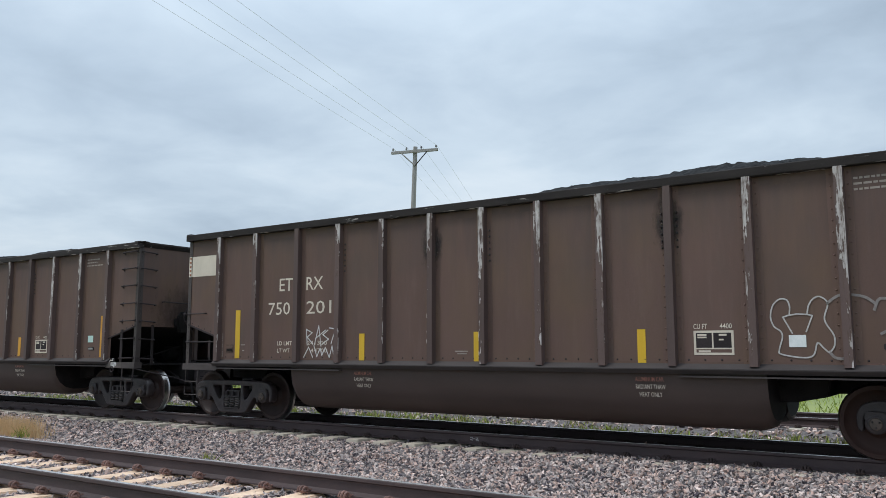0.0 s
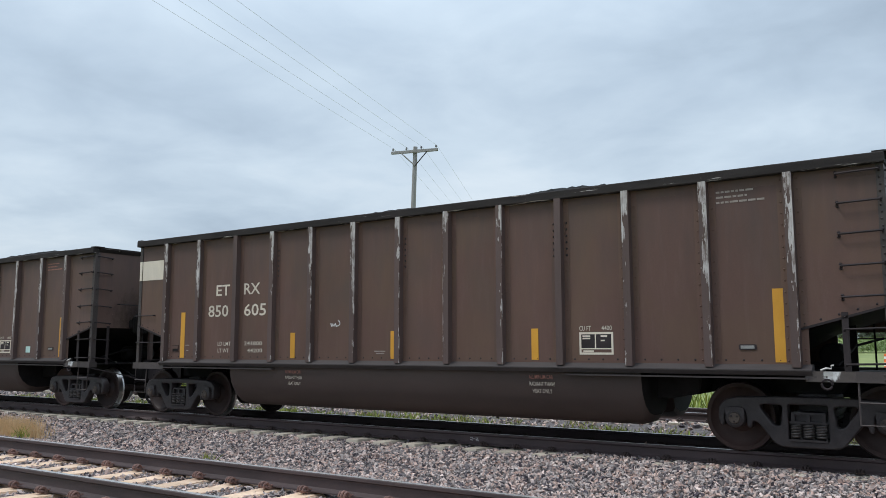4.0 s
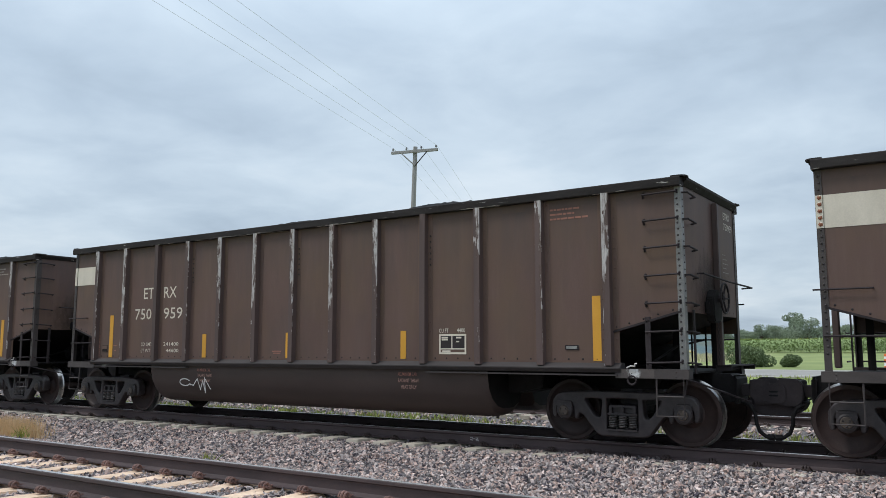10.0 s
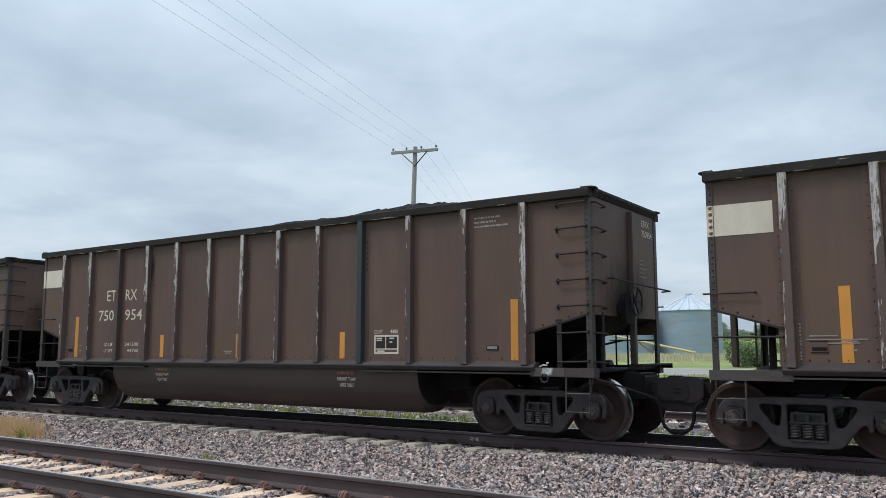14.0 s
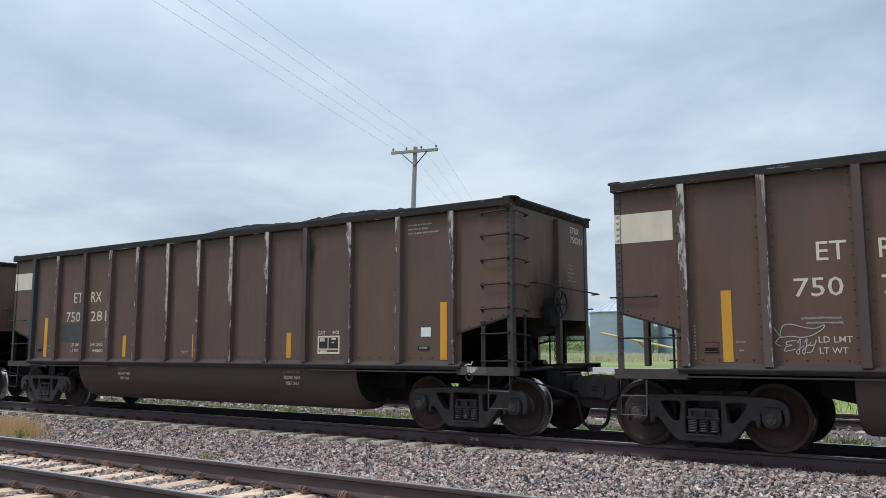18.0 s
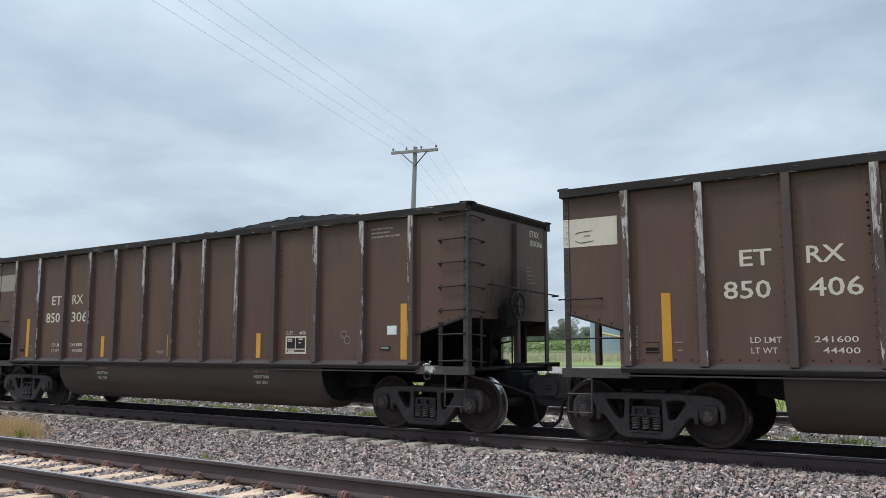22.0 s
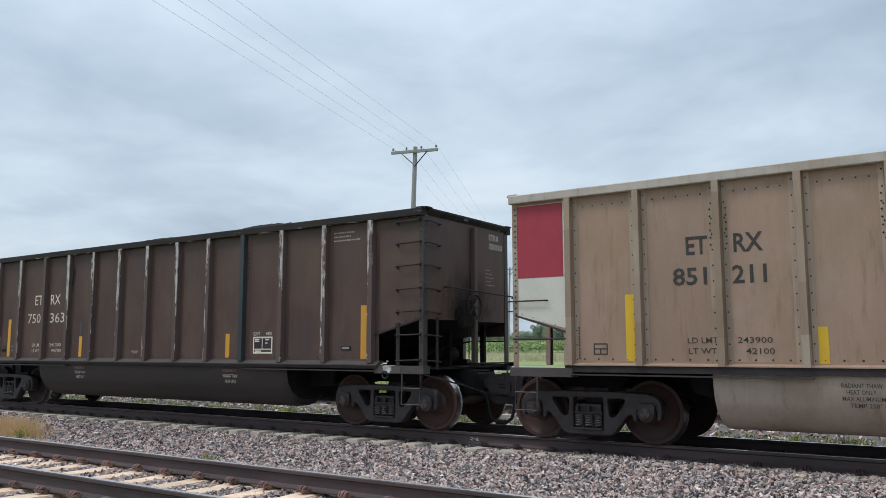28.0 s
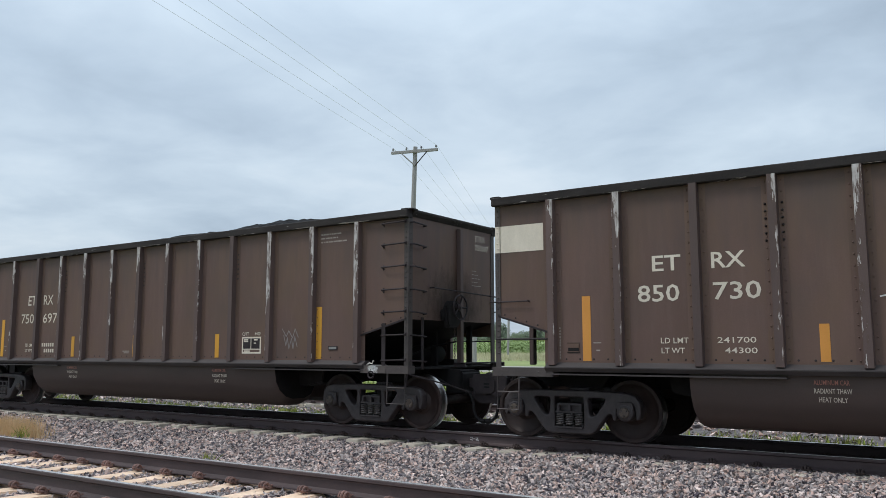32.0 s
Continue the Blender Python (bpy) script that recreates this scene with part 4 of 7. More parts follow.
BINSTEEL = surface("galvanised_bin_steel", (0.24, 0.33, 0.43), (0.38, 0.46, 0.53), 0.5, 0.5, 0.3, 0.0, (0.4, 0.4, 2.5), 6, 0.05, 0.0, rust_reflections)
BINROOF = surface("bin_roof_steel", (0.42, 0.47, 0.52), (0.56, 0.61, 0.66), 0.6, 0.45, 0.3, 0.0)

RAIL_HIGH = 0.186
TRACKS = {"track_main": (0.0, 0.0), "track_front": (-6.65, 0.094), "track_back": (6.40, -0.02)}


def bed_height(x, y):
    """Top of the ballast across the three tracks; it lies lower where the tie ends stand bare."""
    best = -0.50
    low = 0.204 + 0.052 * max(0.0, min(1.0, (-5.0 - x) / 2.5)) + (0.012 * max(0.0, min(1.0, (x + 4.0) / 1.2)) if y < 0 else 0.0)
    for yc, zc in TRACKS.values():
        d = abs(y - yc)
        best = max(best, zc - (0.236 if yc < -5 else low) - max(0.0, d - 1.30) * 0.14)
    return best


def land_height(x, y):
    if y < 29:
        return -0.34 + 0.34 * max(0.0, min(1.0, (y - 12) / 16)) if y > 9 else -0.85 if -9.9 < y else -0.40
    return max(0.0, min(1.0, (y - 45) / 110)) * 0.95 + max(0.0, (y - 155)) * 0.0015


ys = [-2500, -800, -200, -60, -25, -14, -11, -10.2, -9.9, -9.8, 8.8, 9.2, 12, 16, 20, 27, 29, 36, 44, 46, 60, 80, 105, 130, 165, 260, 500, 1200, 2600]
xs = [-2600, -1200, -500, -200, -100, -60, -40, -20, 0, 20, 60, 200, 600, 2600]
me = bpy.data.meshes.new("ground")
me.from_pydata([(x, y, land_height(x, y)) for y in ys for x in xs], [], [(j * len(xs) + i, j * len(xs) + i + 1, (j + 1) * len(xs) + i + 1, (j + 1) * len(xs) + i) for j in range(len(ys) - 1) for i in range(len(xs) - 1)])
me.materials.append(GRASS)
tagged(new("ground", me), "flat green grassland reaching to the horizon", "ground", kind="structure")


def strip(name, y0, y1, z, mat, label, category):
    f = Form().box(-1500, 1500, y0, y1, z - 0.12, z)
    return tagged(new(name, f.mesh(name, mat)), label, category, kind="structure")


strip("road", 31.0, 43.0, 0.04, ASPHALT, "two-lane grey asphalt highway behind the railway", "road")
for a, b in ((29.4, 31.0), (43.0, 44.6)):
    strip("road_shoulder", a, b, 0.025, SHOULDER, "pale gravel shoulder along the highway", "road shoulder")
LINEPAINT = surface("road_line_paint", (0.55, 0.53, 0.48), (0.70, 0.68, 0.62), 3.0, 0.8, 0.0, 0.0)
for y in (31.4, 42.5):
    strip("edge_line", y, y + 0.12, 0.046, LINEPAINT, "white edge line painted on the asphalt", "road marking")

# ballast bed with an uneven top
bx = np.concatenate([np.arange(-420, -40, 10.0), np.arange(-40, 6, 0.35), np.arange(6, 240, 10.0)])
by = np.arange(-10.4, 10.01, 0.3)
verts, quads = [], []
for y in by:
    for x in bx:
        edge = max(0.0, abs(y) - 9.2) * 0.5
        verts.append((x, y, bed_height(x, y) - edge - 0.012 + 0.03 * noise.noise((x * 1.3, y * 1.3, 0))))
nx = len(bx)
quads = [(j * nx + i, j * nx + i + 1, (j + 1) * nx + i + 1, (j + 1) * nx + i) for j in range(len(by) - 1) for i in range(nx - 1)]
me = bpy.data.meshes.new("ballast_bed")
me.from_pydata(verts, [], quads)
me.materials.append(BED)
tagged(new("ballast_bed", me), "grey crushed stone bed under the three tracks", "ballast", kind="structure")


def rail_mesh():
    h = RAIL_HIGH
    half = [(0.037, -0.012), (0.037, -0.036), (0.010, -0.052), (0.009, -0.145), (0.018, -0.155), (0.076, -0.172), (0.076, -h)]
    head = [(0.028, 0.0), (0.036, -0.006)]
    right = head + half
    f = Form()
    outline = right + [(-y, z) for y, z in reversed(right)]
    n = len(outline)
    a, b = -420.0, 240.0
    pts = [(a, y, z) for y, z in outline] + [(b, y, z) for y, z in outline]
    f.hull(pts, [(i, n + i, n + (i + 1) % n, (i + 1) % n) for i in range(n)] + [tuple(range(n))])
    f.s = [1 if i == n - 1 else 0 for i in range(n)] + [0]
    return f.mesh("rail", RAILSIDE, RAILTOP)


def tie_mesh(mat):
    f = Form()
    # trapezoid section, dipped in the middle
    for y0, y1, z0, z1 in ((-1.295, -0.45, 0.0, -0.02), (-0.45, 0.45, -0.02, -0.02), (0.45, 1.295, -0.02, 0.0)):
        w0, w1 = 0.135, 0.155
        p = [(-w0, y0, z0), (w0, y0, z0), (w0, y1, z1), (-w0, y1, z1), (-w1, y0, -0.2), (w1, y0, -0.2), (w1, y1, -0.2), (-w1, y1, -0.2)]
        f.hull(p, [(0, 1, 2, 3), (0, 4, 5, 1), (1, 5, 6, 2), (2, 6, 7, 3), (3, 7, 4, 0)])
    return f.mesh("tie", mat, bevel=0.012)


def clip_mesh(mat):
    """An elastic rail clip on its shoulder block; local -y is away from the rail."""
    f = Form().box(-0.032, 0.032, -0.055, 0.0, 0.0, 0.022, 0, 0.008)
    for x, r in ((-0.037, 0.033), (0.0, 0.040), (0.037, 0.034)):
        f.tube([(x + 0.016 * i / 8 - 0.008, -0.035 - r * math.cos(q), 0.024 + r * 1.1 * math.sin(q)) for i, q in enumerate(np.linspace(-0.3, math.pi + 0.3, 9))], 0.0105, 6)
    f.tube([(-0.05, 0.012, 0.03), (-0.05, 0.04, 0.028)], 0.011, 5).tube([(0.05, 0.012, 0.03), (0.05, 0.04, 0.028)], 0.011, 5)
    f.box(-0.06, 0.06, -0.02, 0.08, -0.006, 0.006)
    f.box(-0.048, 0.048, 0.004, 0.034, 0.004, 0.016, 1)
    return f.mesh("rail_clip", mat, PADTAN)


RAIL = rail_mesh()
CLIPS = {TIETAN.name: clip_mesh(CLIPRUST), TIEGREY.name: clip_mesh(CLIPDARK)}
TIES = {}


def build_track(name, yc, zc, mat, first, gap, count, before, after, label):
    track = tagged(empty(name, (0, yc, zc)), label, "railway track", kind="structure")
    for s in (-1, 1):
        part("rail", RAIL, track, (0, s * 0.7525, 0), "steel rail with a polished head and rusty sides")
    tie = TIES.setdefault(mat.name, tie_mesh(mat))
    top = -RAIL_HIGH - 0.008
    for i in range(count):
        x = first + i * gap + random.uniform(-0.02, 0.02)
        t = part("tie", tie, track, (x, random.uniform(-0.02, 0.02), top + random.uniform(-0.006, 0.004)), turn=random.uniform(-0.8, 0.8))
        for s in (-1, 1):
            part("rail_clip", CLIPS[mat.name], t, (0, s * 0.7525 - 0.09, 0.004))
            part("rail_clip", CLIPS[mat.name], t, (0, s * 0.7525 + 0.09, 0.004), turn=180)
    far = Form()
    for i in list(range(-before, 0)) + list(range(count, count + after)):
        x = first + i * gap
        far.box(x - 0.13, x + 0.13, -1.295, 1.295, top - 0.2, top)
    tagged(part("far_ties", far.mesh("far_ties", mat), track), kind="stuff")
    return track


build_track("track_main", 0.0, 0.0, TIEGREY, -32.25, 0.603, 60, 500, 300, "main track with concrete ties under the train")
build_track("track_front", -6.65, 0.094, TIETAN, -16.02, 0.559, 32, 500, 300, "empty near track with tan concrete ties")
build_track("track_back", 6.40, -0.02, TIEGREY, -30.0, 0.605, 56, 500, 300, "empty far track with concrete ties")


# crushed stones
def stones(name, count, x0, x1, y0, y1, size, label, seed):
    rng = np.random.default_rng(seed)
    block = np.array([(x, y, z) for z in (-1, 1) for y in (-1, 1) for x in (-1, 1)]) * 0.62
    tri = np.array([(0, 2, 3), (0, 3, 1), (4, 5, 7), (4, 7, 6), (0, 1, 5), (0, 5, 4), (2, 6, 7), (2, 7, 3), (0, 4, 6), (0, 6, 2), (1, 3, 7), (1, 7, 5)])
    px, py = rng.uniform(x0, x1, count), rng.uniform(y0, y1, count)
    keep = np.ones(count, bool)
    for (yc, zc), (first, gap) in zip(TRACKS.values(), ((-32.25, 0.603), (-16.02, 0.559), (-30.0, 0.605))):
        phase = np.abs((px - first + gap / 2) % gap - gap / 2)
        keep &= ~((np.abs(py - yc) < 1.31) & (phase < (0.114 if yc < -5 else 0.13)))
        for s in (-1, 1):
            keep &= ~(np.abs(py - yc - s * 0.7525) < 0.085)
    keep |= (rng.uniform(0, 1, count) < np.where((px > -5.0) & (py < -0.85) & (py > -2.0), 0.5, 0.06))
    px, py = px[keep], py[keep]
    n = len(px)
    r = size * rng.uniform(0.55, 1.25, n)
    pz = np.array([bed_height(x, y) for x, y in zip(px, py)]) + rng.uniform(-0.4, 0.75, n) * r
    shape = (block[None] + rng.uniform(-0.46, 0.46, (n, 8, 3))) * r[:, None, None] * rng.uniform((0.9, 0.6, 0.35), (1.8, 1.15, 0.8), (n, 3))[:, None, :]
    q = rng.normal(size=(n, 4)) * (1.0, 0.42, 0.42, 1.0)
    q /= np.linalg.norm(q, axis=1, keepdims=True)
    a, b, c, d = q.T
    R = np.stack([1 - 2 * (c * c + d * d), 2 * (b * c - a * d), 2 * (b * d + a * c), 2 * (b * c + a * d), 1 - 2 * (b * b + d * d), 2 * (c * d - a * b), 2 * (b * d - a * c), 2 * (c * d + a * b), 1 - 2 * (b * b + c * c)], 1).reshape(n, 3, 3)
    pts = np.einsum("nij,nkj->nki", R, shape) + np.stack([px, py, pz], 1)[:, None, :]
    faces = (tri[None] + 8 * np.arange(n)[:, None, None]).reshape(-1, 3)
    return tagged(new(name, big_mesh(name, pts.reshape(-1, 3), faces, STONE)), label, "ballast", kind="stuff")


stones("ballast_stones", 74000, -13.0, 2.5, -6.0, -0.55, 0.026, "loose grey and pinkish crushed stones between the tracks", 1)
stones("ballast_stones", 50000, -34.0, -13.0, -6.0, -0.55, 0.030, "loose grey and pinkish crushed stones between the tracks", 2)
stones("ballast_stones", 9000, -2.0, 7.0, -9.6, -5.9, 0.030, "loose grey crushed stones in the near track", 5)
stones("ballast_stones", 36000, -17.0, -2.0, -9.6, -5.9, 0.022, "loose grey crushed stones in the near track", 3)
stones("ballast_stones", 16000, -36.0, 6.0, 0.55, 9.0, 0.045, "loose grey crushed stones behind the train", 4)


# ---------------------------------------------------------------- beyond the tracks
PICKUP = empty("pickup_truck")
tagged(PICKUP, "white crew-cab pickup truck driving on the highway", "pickup truck")
PICKPAINT = surface("white_truck_paint", (0.78, 0.80, 0.83), (0.86, 0.87, 0.89), 2.0, 0.3, 0.0, 0.0)
TINTED = surface("dark_window_glass", (0.02, 0.025, 0.03), (0.04, 0.045, 0.05), 2.0, 0.1, 0.0, 0.0)
RUBBER = surface("tyre_rubber", (0.02, 0.02, 0.02), (0.04, 0.04, 0.04), 9.0, 0.85, 0.0, 0.1)
f = Form().bar([(-5.8, 0.60), (-5.85, 1.32), (-3.9, 1.34), (-1.55, 1.36), (-0.35, 1.30), (-0.06, 1.20), (0.0, 0.55), (-5.7, 0.52)], "y", -0.98, 0.98)
f.bar([(-3.95, 1.34), (-3.8, 1.92), (-3.5, 1.98), (-2.3, 1.96), (-1.5, 1.34)], "y", -0.86, 0.86)
part("body", f.mesh("body", PICKPAINT, bevel=0.05), PICKUP)
part("bumper", Form().box(-0.05, 0.06, -0.95, 0.95, 0.42, 0.66, 0, 0.03).mesh("bumper", BAREALU), PICKUP)
f = Form().bar([(-3.75, 1.40), (-3.62, 1.84), (-3.0, 1.86), (-3.0, 1.40)], "y", -0.875, -0.862).bar([(-2.9, 1.40), (-2.9, 1.86), (-2.35, 1.85), (-1.75, 1.40)], "y", -0.875, -0.862)
part("side_window", f.mesh("side_window", TINTED), PICKUP)
part("windscreen", Form().hull([(-1.545, -0.76, 1.40), (-1.545, 0.76, 1.40), (-2.2, 0.7, 1.92), (-2.2, -0.7, 1.92)], [(0, 1, 2, 3)]).mesh("windscreen", TINTED), PICKUP)
part("door_lettering", bars([(-3.30 + 0.17 * i, -3.20 + 0.17 * i, 0.98, 1.12) for i in range(8)] + [(-2.6 + 0.12 * i, -2.53 + 0.12 * i, 0.84, 0.90) for i in range(5)], RUBBER), PICKUP, (0, -0.986, 0))
part("headlight", Form().box(-0.30, 0.02, -0.99, -0.70, 1.00, 1.14, 0, 0.02).mesh("headlight", PALEPATCH), PICKUP)
part("grille", Form().box(-0.02, 0.035, -0.68, 0.68, 0.72, 1.12, 0, 0.01).mesh("grille", RUBBER), PICKUP)
for x in (-1.05, -4.7):
    part("wheel_arch", Form().lathe([(0.0, -0.986), (0.50, -0.986), (0.50, -0.90), (0.0, -0.90)], "y", (x, 0, 0.45), 24).mesh("wheel_arch", RUBBER), PICKUP)
for x in (-1.05, -4.7):
    for s in (-1, 1):
        f = Form().lathe([(0.24, -0.11), (0.38, -0.13), (0.41, -0.10), (0.41, 0.10), (0.38, 0.13), (0.24, 0.11)], "y", (0, 0, 0), 20)
        wh = part("wheel", f.mesh("tyre", RUBBER, smooth=True), PICKUP, (x, s * 0.90, 0.41))
        g = Form().lathe([(0.0, -0.12), (0.06, -0.12), (0.07, -0.10)], "y", (0, 0, 0), 10).lathe([(0.24, -0.05), (0.0, -0.04)], "y", (0, 0, 0), 16)
        for a in range(6):
            c, sn = math.cos(a * math.tau / 6), math.sin(a * math.tau / 6)
            g.tube([(0, -0.10, 0), (c * 0.24, -0.10, sn * 0.24)], 0.03, 4)
        part("rim", g.mesh("rim", PALEALU), wh)

# white van
VAN = tagged(empty("van"), "white full-size van with dark side windows driving on the highway", "van")
f = Form().bar(rounded([(-5.30, 0.42), (-5.36, 0.75), (-5.30, 1.95), (-5.12, 2.07), (-1.95, 2.09), (-1.70, 2.04), (-1.04, 1.36), (-0.50, 1.22), (-0.36, 1.06), (-0.33, 0.50), (-0.46, 0.40)], 0.10, 3), "y", -0.98, 0.98)
part("body", f.mesh("body", PICKPAINT, bevel=0.04), VAN)
for x0, x1, x2, x3 in ((-3.62, -3.62, -3.16, -3.16), (-3.03, -3.03, -2.36, -2.36), (-2.14, -2.14, -1.72, -1.12)):
    part("side_window", Form().bar(rounded([(x0, 1.40), (x1, 1.92), (x2, 1.92), (x3, 1.40)], 0.05, 3), "y", -0.988, -0.975).mesh("side_window", TINTED), VAN)
part("windscreen", Form().hull([(-1.0, -0.86, 1.385), (-1.0, 0.86, 1.385), (-1.655, 0.80, 2.02), (-1.655, -0.80, 2.02)], [(0, 1, 2, 3)]).mesh("windscreen", TINTED), VAN)
for x0, x1 in ((-2.255, -2.235), (-3.10, -3.08)):
    part("door_seam", Form().box(x0, x1, -0.984, -0.97, 0.55, 1.98).mesh("door_seam", RUBBER), VAN)
for x in (-3.00, -2.14):
    part("door_handle", Form().box(x, x + 0.05, -1.0, -0.97, 1.10, 1.24, 0, 0.01).mesh("door_handle", RUBBER), VAN)
part("wing_mirror", Form().box(-1.42, -1.28, -1.18, -1.0, 1.38, 1.62, 0, 0.03).mesh("wing_mirror", RUBBER), VAN)
part("bumper", Form().box(-0.42, -0.26, -0.96, 0.96, 0.42, 0.66, 0, 0.04).mesh("bumper", BAREALU), VAN)
part("tail_light", Form().box(-5.35, -5.28, -0.99, -0.86, 1.02, 1.34, 0, 0.02).mesh("tail_light", RUBBER), VAN)
part("sill", Form().box(-4.0, -1.45, -0.986, -0.95, 0.40, 0.52, 0, 0.02).mesh("sill", RUBBER), VAN)
for x in (-0.90, -4.47):
    part("wheel_arch", Form().lathe([(0.0, -0.986), (0.45, -0.986), (0.45, -0.90), (0.0, -0.90)], "y", (x, 0, 0.40), 24).mesh("wheel_arch", RUBBER), VAN)
    for s in (-1, 1):
        wh = part("wheel", Form().lathe([(0.22, -0.11), (0.34, -0.13), (0.37, -0.10), (0.37, 0.10), (0.34, 0.13), (0.22, 0.11)], "y", (0, 0, 0), 20).mesh("tyre", RUBBER, smooth=True), VAN, (x, s * 0.90, 0.37))
        part("rim", Form().lathe([(0.0, -0.11), (0.07, -0.11), (0.10, -0.06), (0.20, -0.09), (0.23, -0.11)], "y", (0, 0, 0), 16).mesh("rim", BAREALU), wh)

# silver hatchback ahead of the pickup
HATCH = tagged(empty("hatchback_car"), "silver-grey hatchback with roof rails driving on the highway", "car")
SILVER = surface("silver_car_paint", (0.34, 0.35, 0.37), (0.42, 0.43, 0.45), 2.0, 0.3, 0.5, 0.0)
REDLENS = surface("red_lamp_lens", (0.40, 0.02, 0.02), (0.50, 0.03, 0.03), 2.0, 0.2, 0.0, 0.0)
f = Form().bar([(0.02, 0.36), (0.0, 0.60), (0.10, 0.98), (1.4, 1.02), (3.2, 0.98), (4.25, 0.84), (4.42, 0.62), (4.40, 0.32), (0.2, 0.28)], "y", -0.89, 0.89)
f.bar([(0.10, 0.97), (0.42, 1.40), (0.75, 1.52), (1.9, 1.55), (2.5, 1.50), (3.3, 0.97)], "y", -0.74, 0.74)
part("body", f.mesh("body", SILVER, bevel=0.05), HATCH)
f = Form().bar([(0.55, 1.03), (0.72, 1.38), (1.45, 1.44), (1.45, 1.03)], "y", -0.752, -0.742).bar([(1.53, 1.03), (1.53, 1.44), (2.35, 1.42), (2.95, 1.03)], "y", -0.752, -0.742)
part("side_window", f.mesh("side_window", TINTED), HATCH)
part("rear_window", Form().hull([(0.14, -0.62, 1.04), (0.14, 0.62, 1.04), (0.42, 0.58, 1.36), (0.42, -0.58, 1.36)], [(0, 3, 2, 1)]).mesh("rear_window", TINTED), HATCH)
part("bumper", Form().box(-0.05, 0.12, -0.86, 0.86, 0.30, 0.56, 0, 0.03).mesh("bumper", RUBBER), HATCH)
for s in (-1, 1):
    part("tail_light", Form().box(-0.01, 0.14, min(s * 0.62, s * 0.90), max(s * 0.62, s * 0.90), 0.74, 0.92, 0, 0.02).mesh("tail_light", REDLENS), HATCH)
    part("roof_rail", Form().tube([(0.7, s * 0.66, 1.53), (0.8, s * 0.66, 1.60), (2.2, s * 0.66, 1.60), (2.35, s * 0.66, 1.53)], 0.02, 6).mesh("roof_rail", BAREALU), HATCH)
    for x in (0.85, 3.5):
        wh = part("wheel", Form().lathe([(0.2, -0.10), (0.31, -0.11), (0.33, -0.08), (0.33, 0.08), (0.31, 0.11), (0.2, 0.10)], "y", (0, 0, 0), 20).mesh("tyre", RUBBER, smooth=True), HATCH, (x, s * 0.80, 0.33))
        g = Form().lathe([(0.0, -0.10), (0.05, -0.10), (0.06, -0.07)], "y", (0, 0, 0), 10)
        for a in range(5):
            g.tube([(0, -0.085, 0), (math.cos(a * math.tau / 5) * 0.2, -0.085, math.sin(a * math.tau / 5) * 0.2)], 0.028, 4)
        part("rim", g.mesh("rim", BAREALU), wh)

# utility pole and wires
POLE = Vector((-23.07, 19.33, 0))
ALONG = Vector((-math.sin(radians(16)), math.cos(radians(16)), 0))
ACROSS = Vector((ALONG.y, -ALONG.x, 0))


def utility_pole(at, foot):
    pole = tagged(empty("utility_pole", (at.x, at.y, foot), None, 16), "weathered wooden utility pole with one crossarm", "utility pole")
    tall = 11.33 - foot
    part("shaft", Form().tube([(-0.40, 0, -0.6), (0, 0, tall)], [0.17, 0.105], 12).mesh("shaft", POLEWOOD, smooth=True), pole)
    part("crossarm", Form().box(-1.22, 1.22, -0.20, -0.09, tall - 0.33, tall - 0.19).mesh("crossarm", POLEWOOD, bevel=0.008), pole)
    for s in (-1, 1):
        part("brace", Form().tube([(s * 0.68, -0.20, tall - 0.32), (0.03, -0.14, tall - 0.98)], 0.03, 4).mesh("brace", POLEWOOD if s < 0 else DARK), pole)
    for x in (-1.13, -0.42, 0.36, 1.13):
        part("insulator", Form().lathe([(0.012, -0.04), (0.012, 0.05), (0.05, 0.055), (0.06, 0.09), (0.035, 0.11), (0.05, 0.13), (0.03, 0.17), (0.0, 0.175)], "z", (x, -0.145, tall - 0.19), 8).mesh("insulator", GLASSY), pole)
    return pole


utility_pole(POLE, -0.3)
utility_pole(POLE - ALONG * 60, -0.4)
FARWAY = Vector((-math.sin(radians(25)), math.cos(radians(25)), 0))
utility_pole(POLE + FARWAY * 60, -0.05)
for x in (-1.13, -0.42, 0.36, 1.13):
    pts = []
    a = POLE + ACROSS * x + Vector((0, 0, 11.31))
    for i in range(25, 0, -1):
        s = i * 60 / 25
        pts.append(a - ALONG * s - Vector((0, 0, 4 * 0.15 * (s / 60) * (1 - s / 60))))
    for i in range(26):
        s = i * 60 / 25
        pts.append(a + FARWAY * s - Vector((0, 0, 4 * 0.15 * (s / 60) * (1 - s / 60))))
    tagged(new("power_line_wire", Form().tube(pts, 0.0055, 5).mesh("power_line_wire", WIRE)), "thin overhead wire strung between utility poles", "wire", "overhead wires")


post = tagged(empty("wooden_post", (-24.5, 27.0, -0.1)), "thick weathered grey wooden post beside the highway", "post")
part("shaft", Form().tube([(0, 0, -0.4), (0.02, 0, 4.9), (0.02, 0, 5.0)], [0.15, 0.13, 0.10], 12).mesh("shaft", POLEWOOD, smooth=True), post)
part("cap", Form().lathe([(0.0, 5.04), (0.12, 5.02), (0.14, 4.97), (0.14, 4.92)], "z", (0.02, 0, 0), 12).mesh("cap", BAREALU), post)


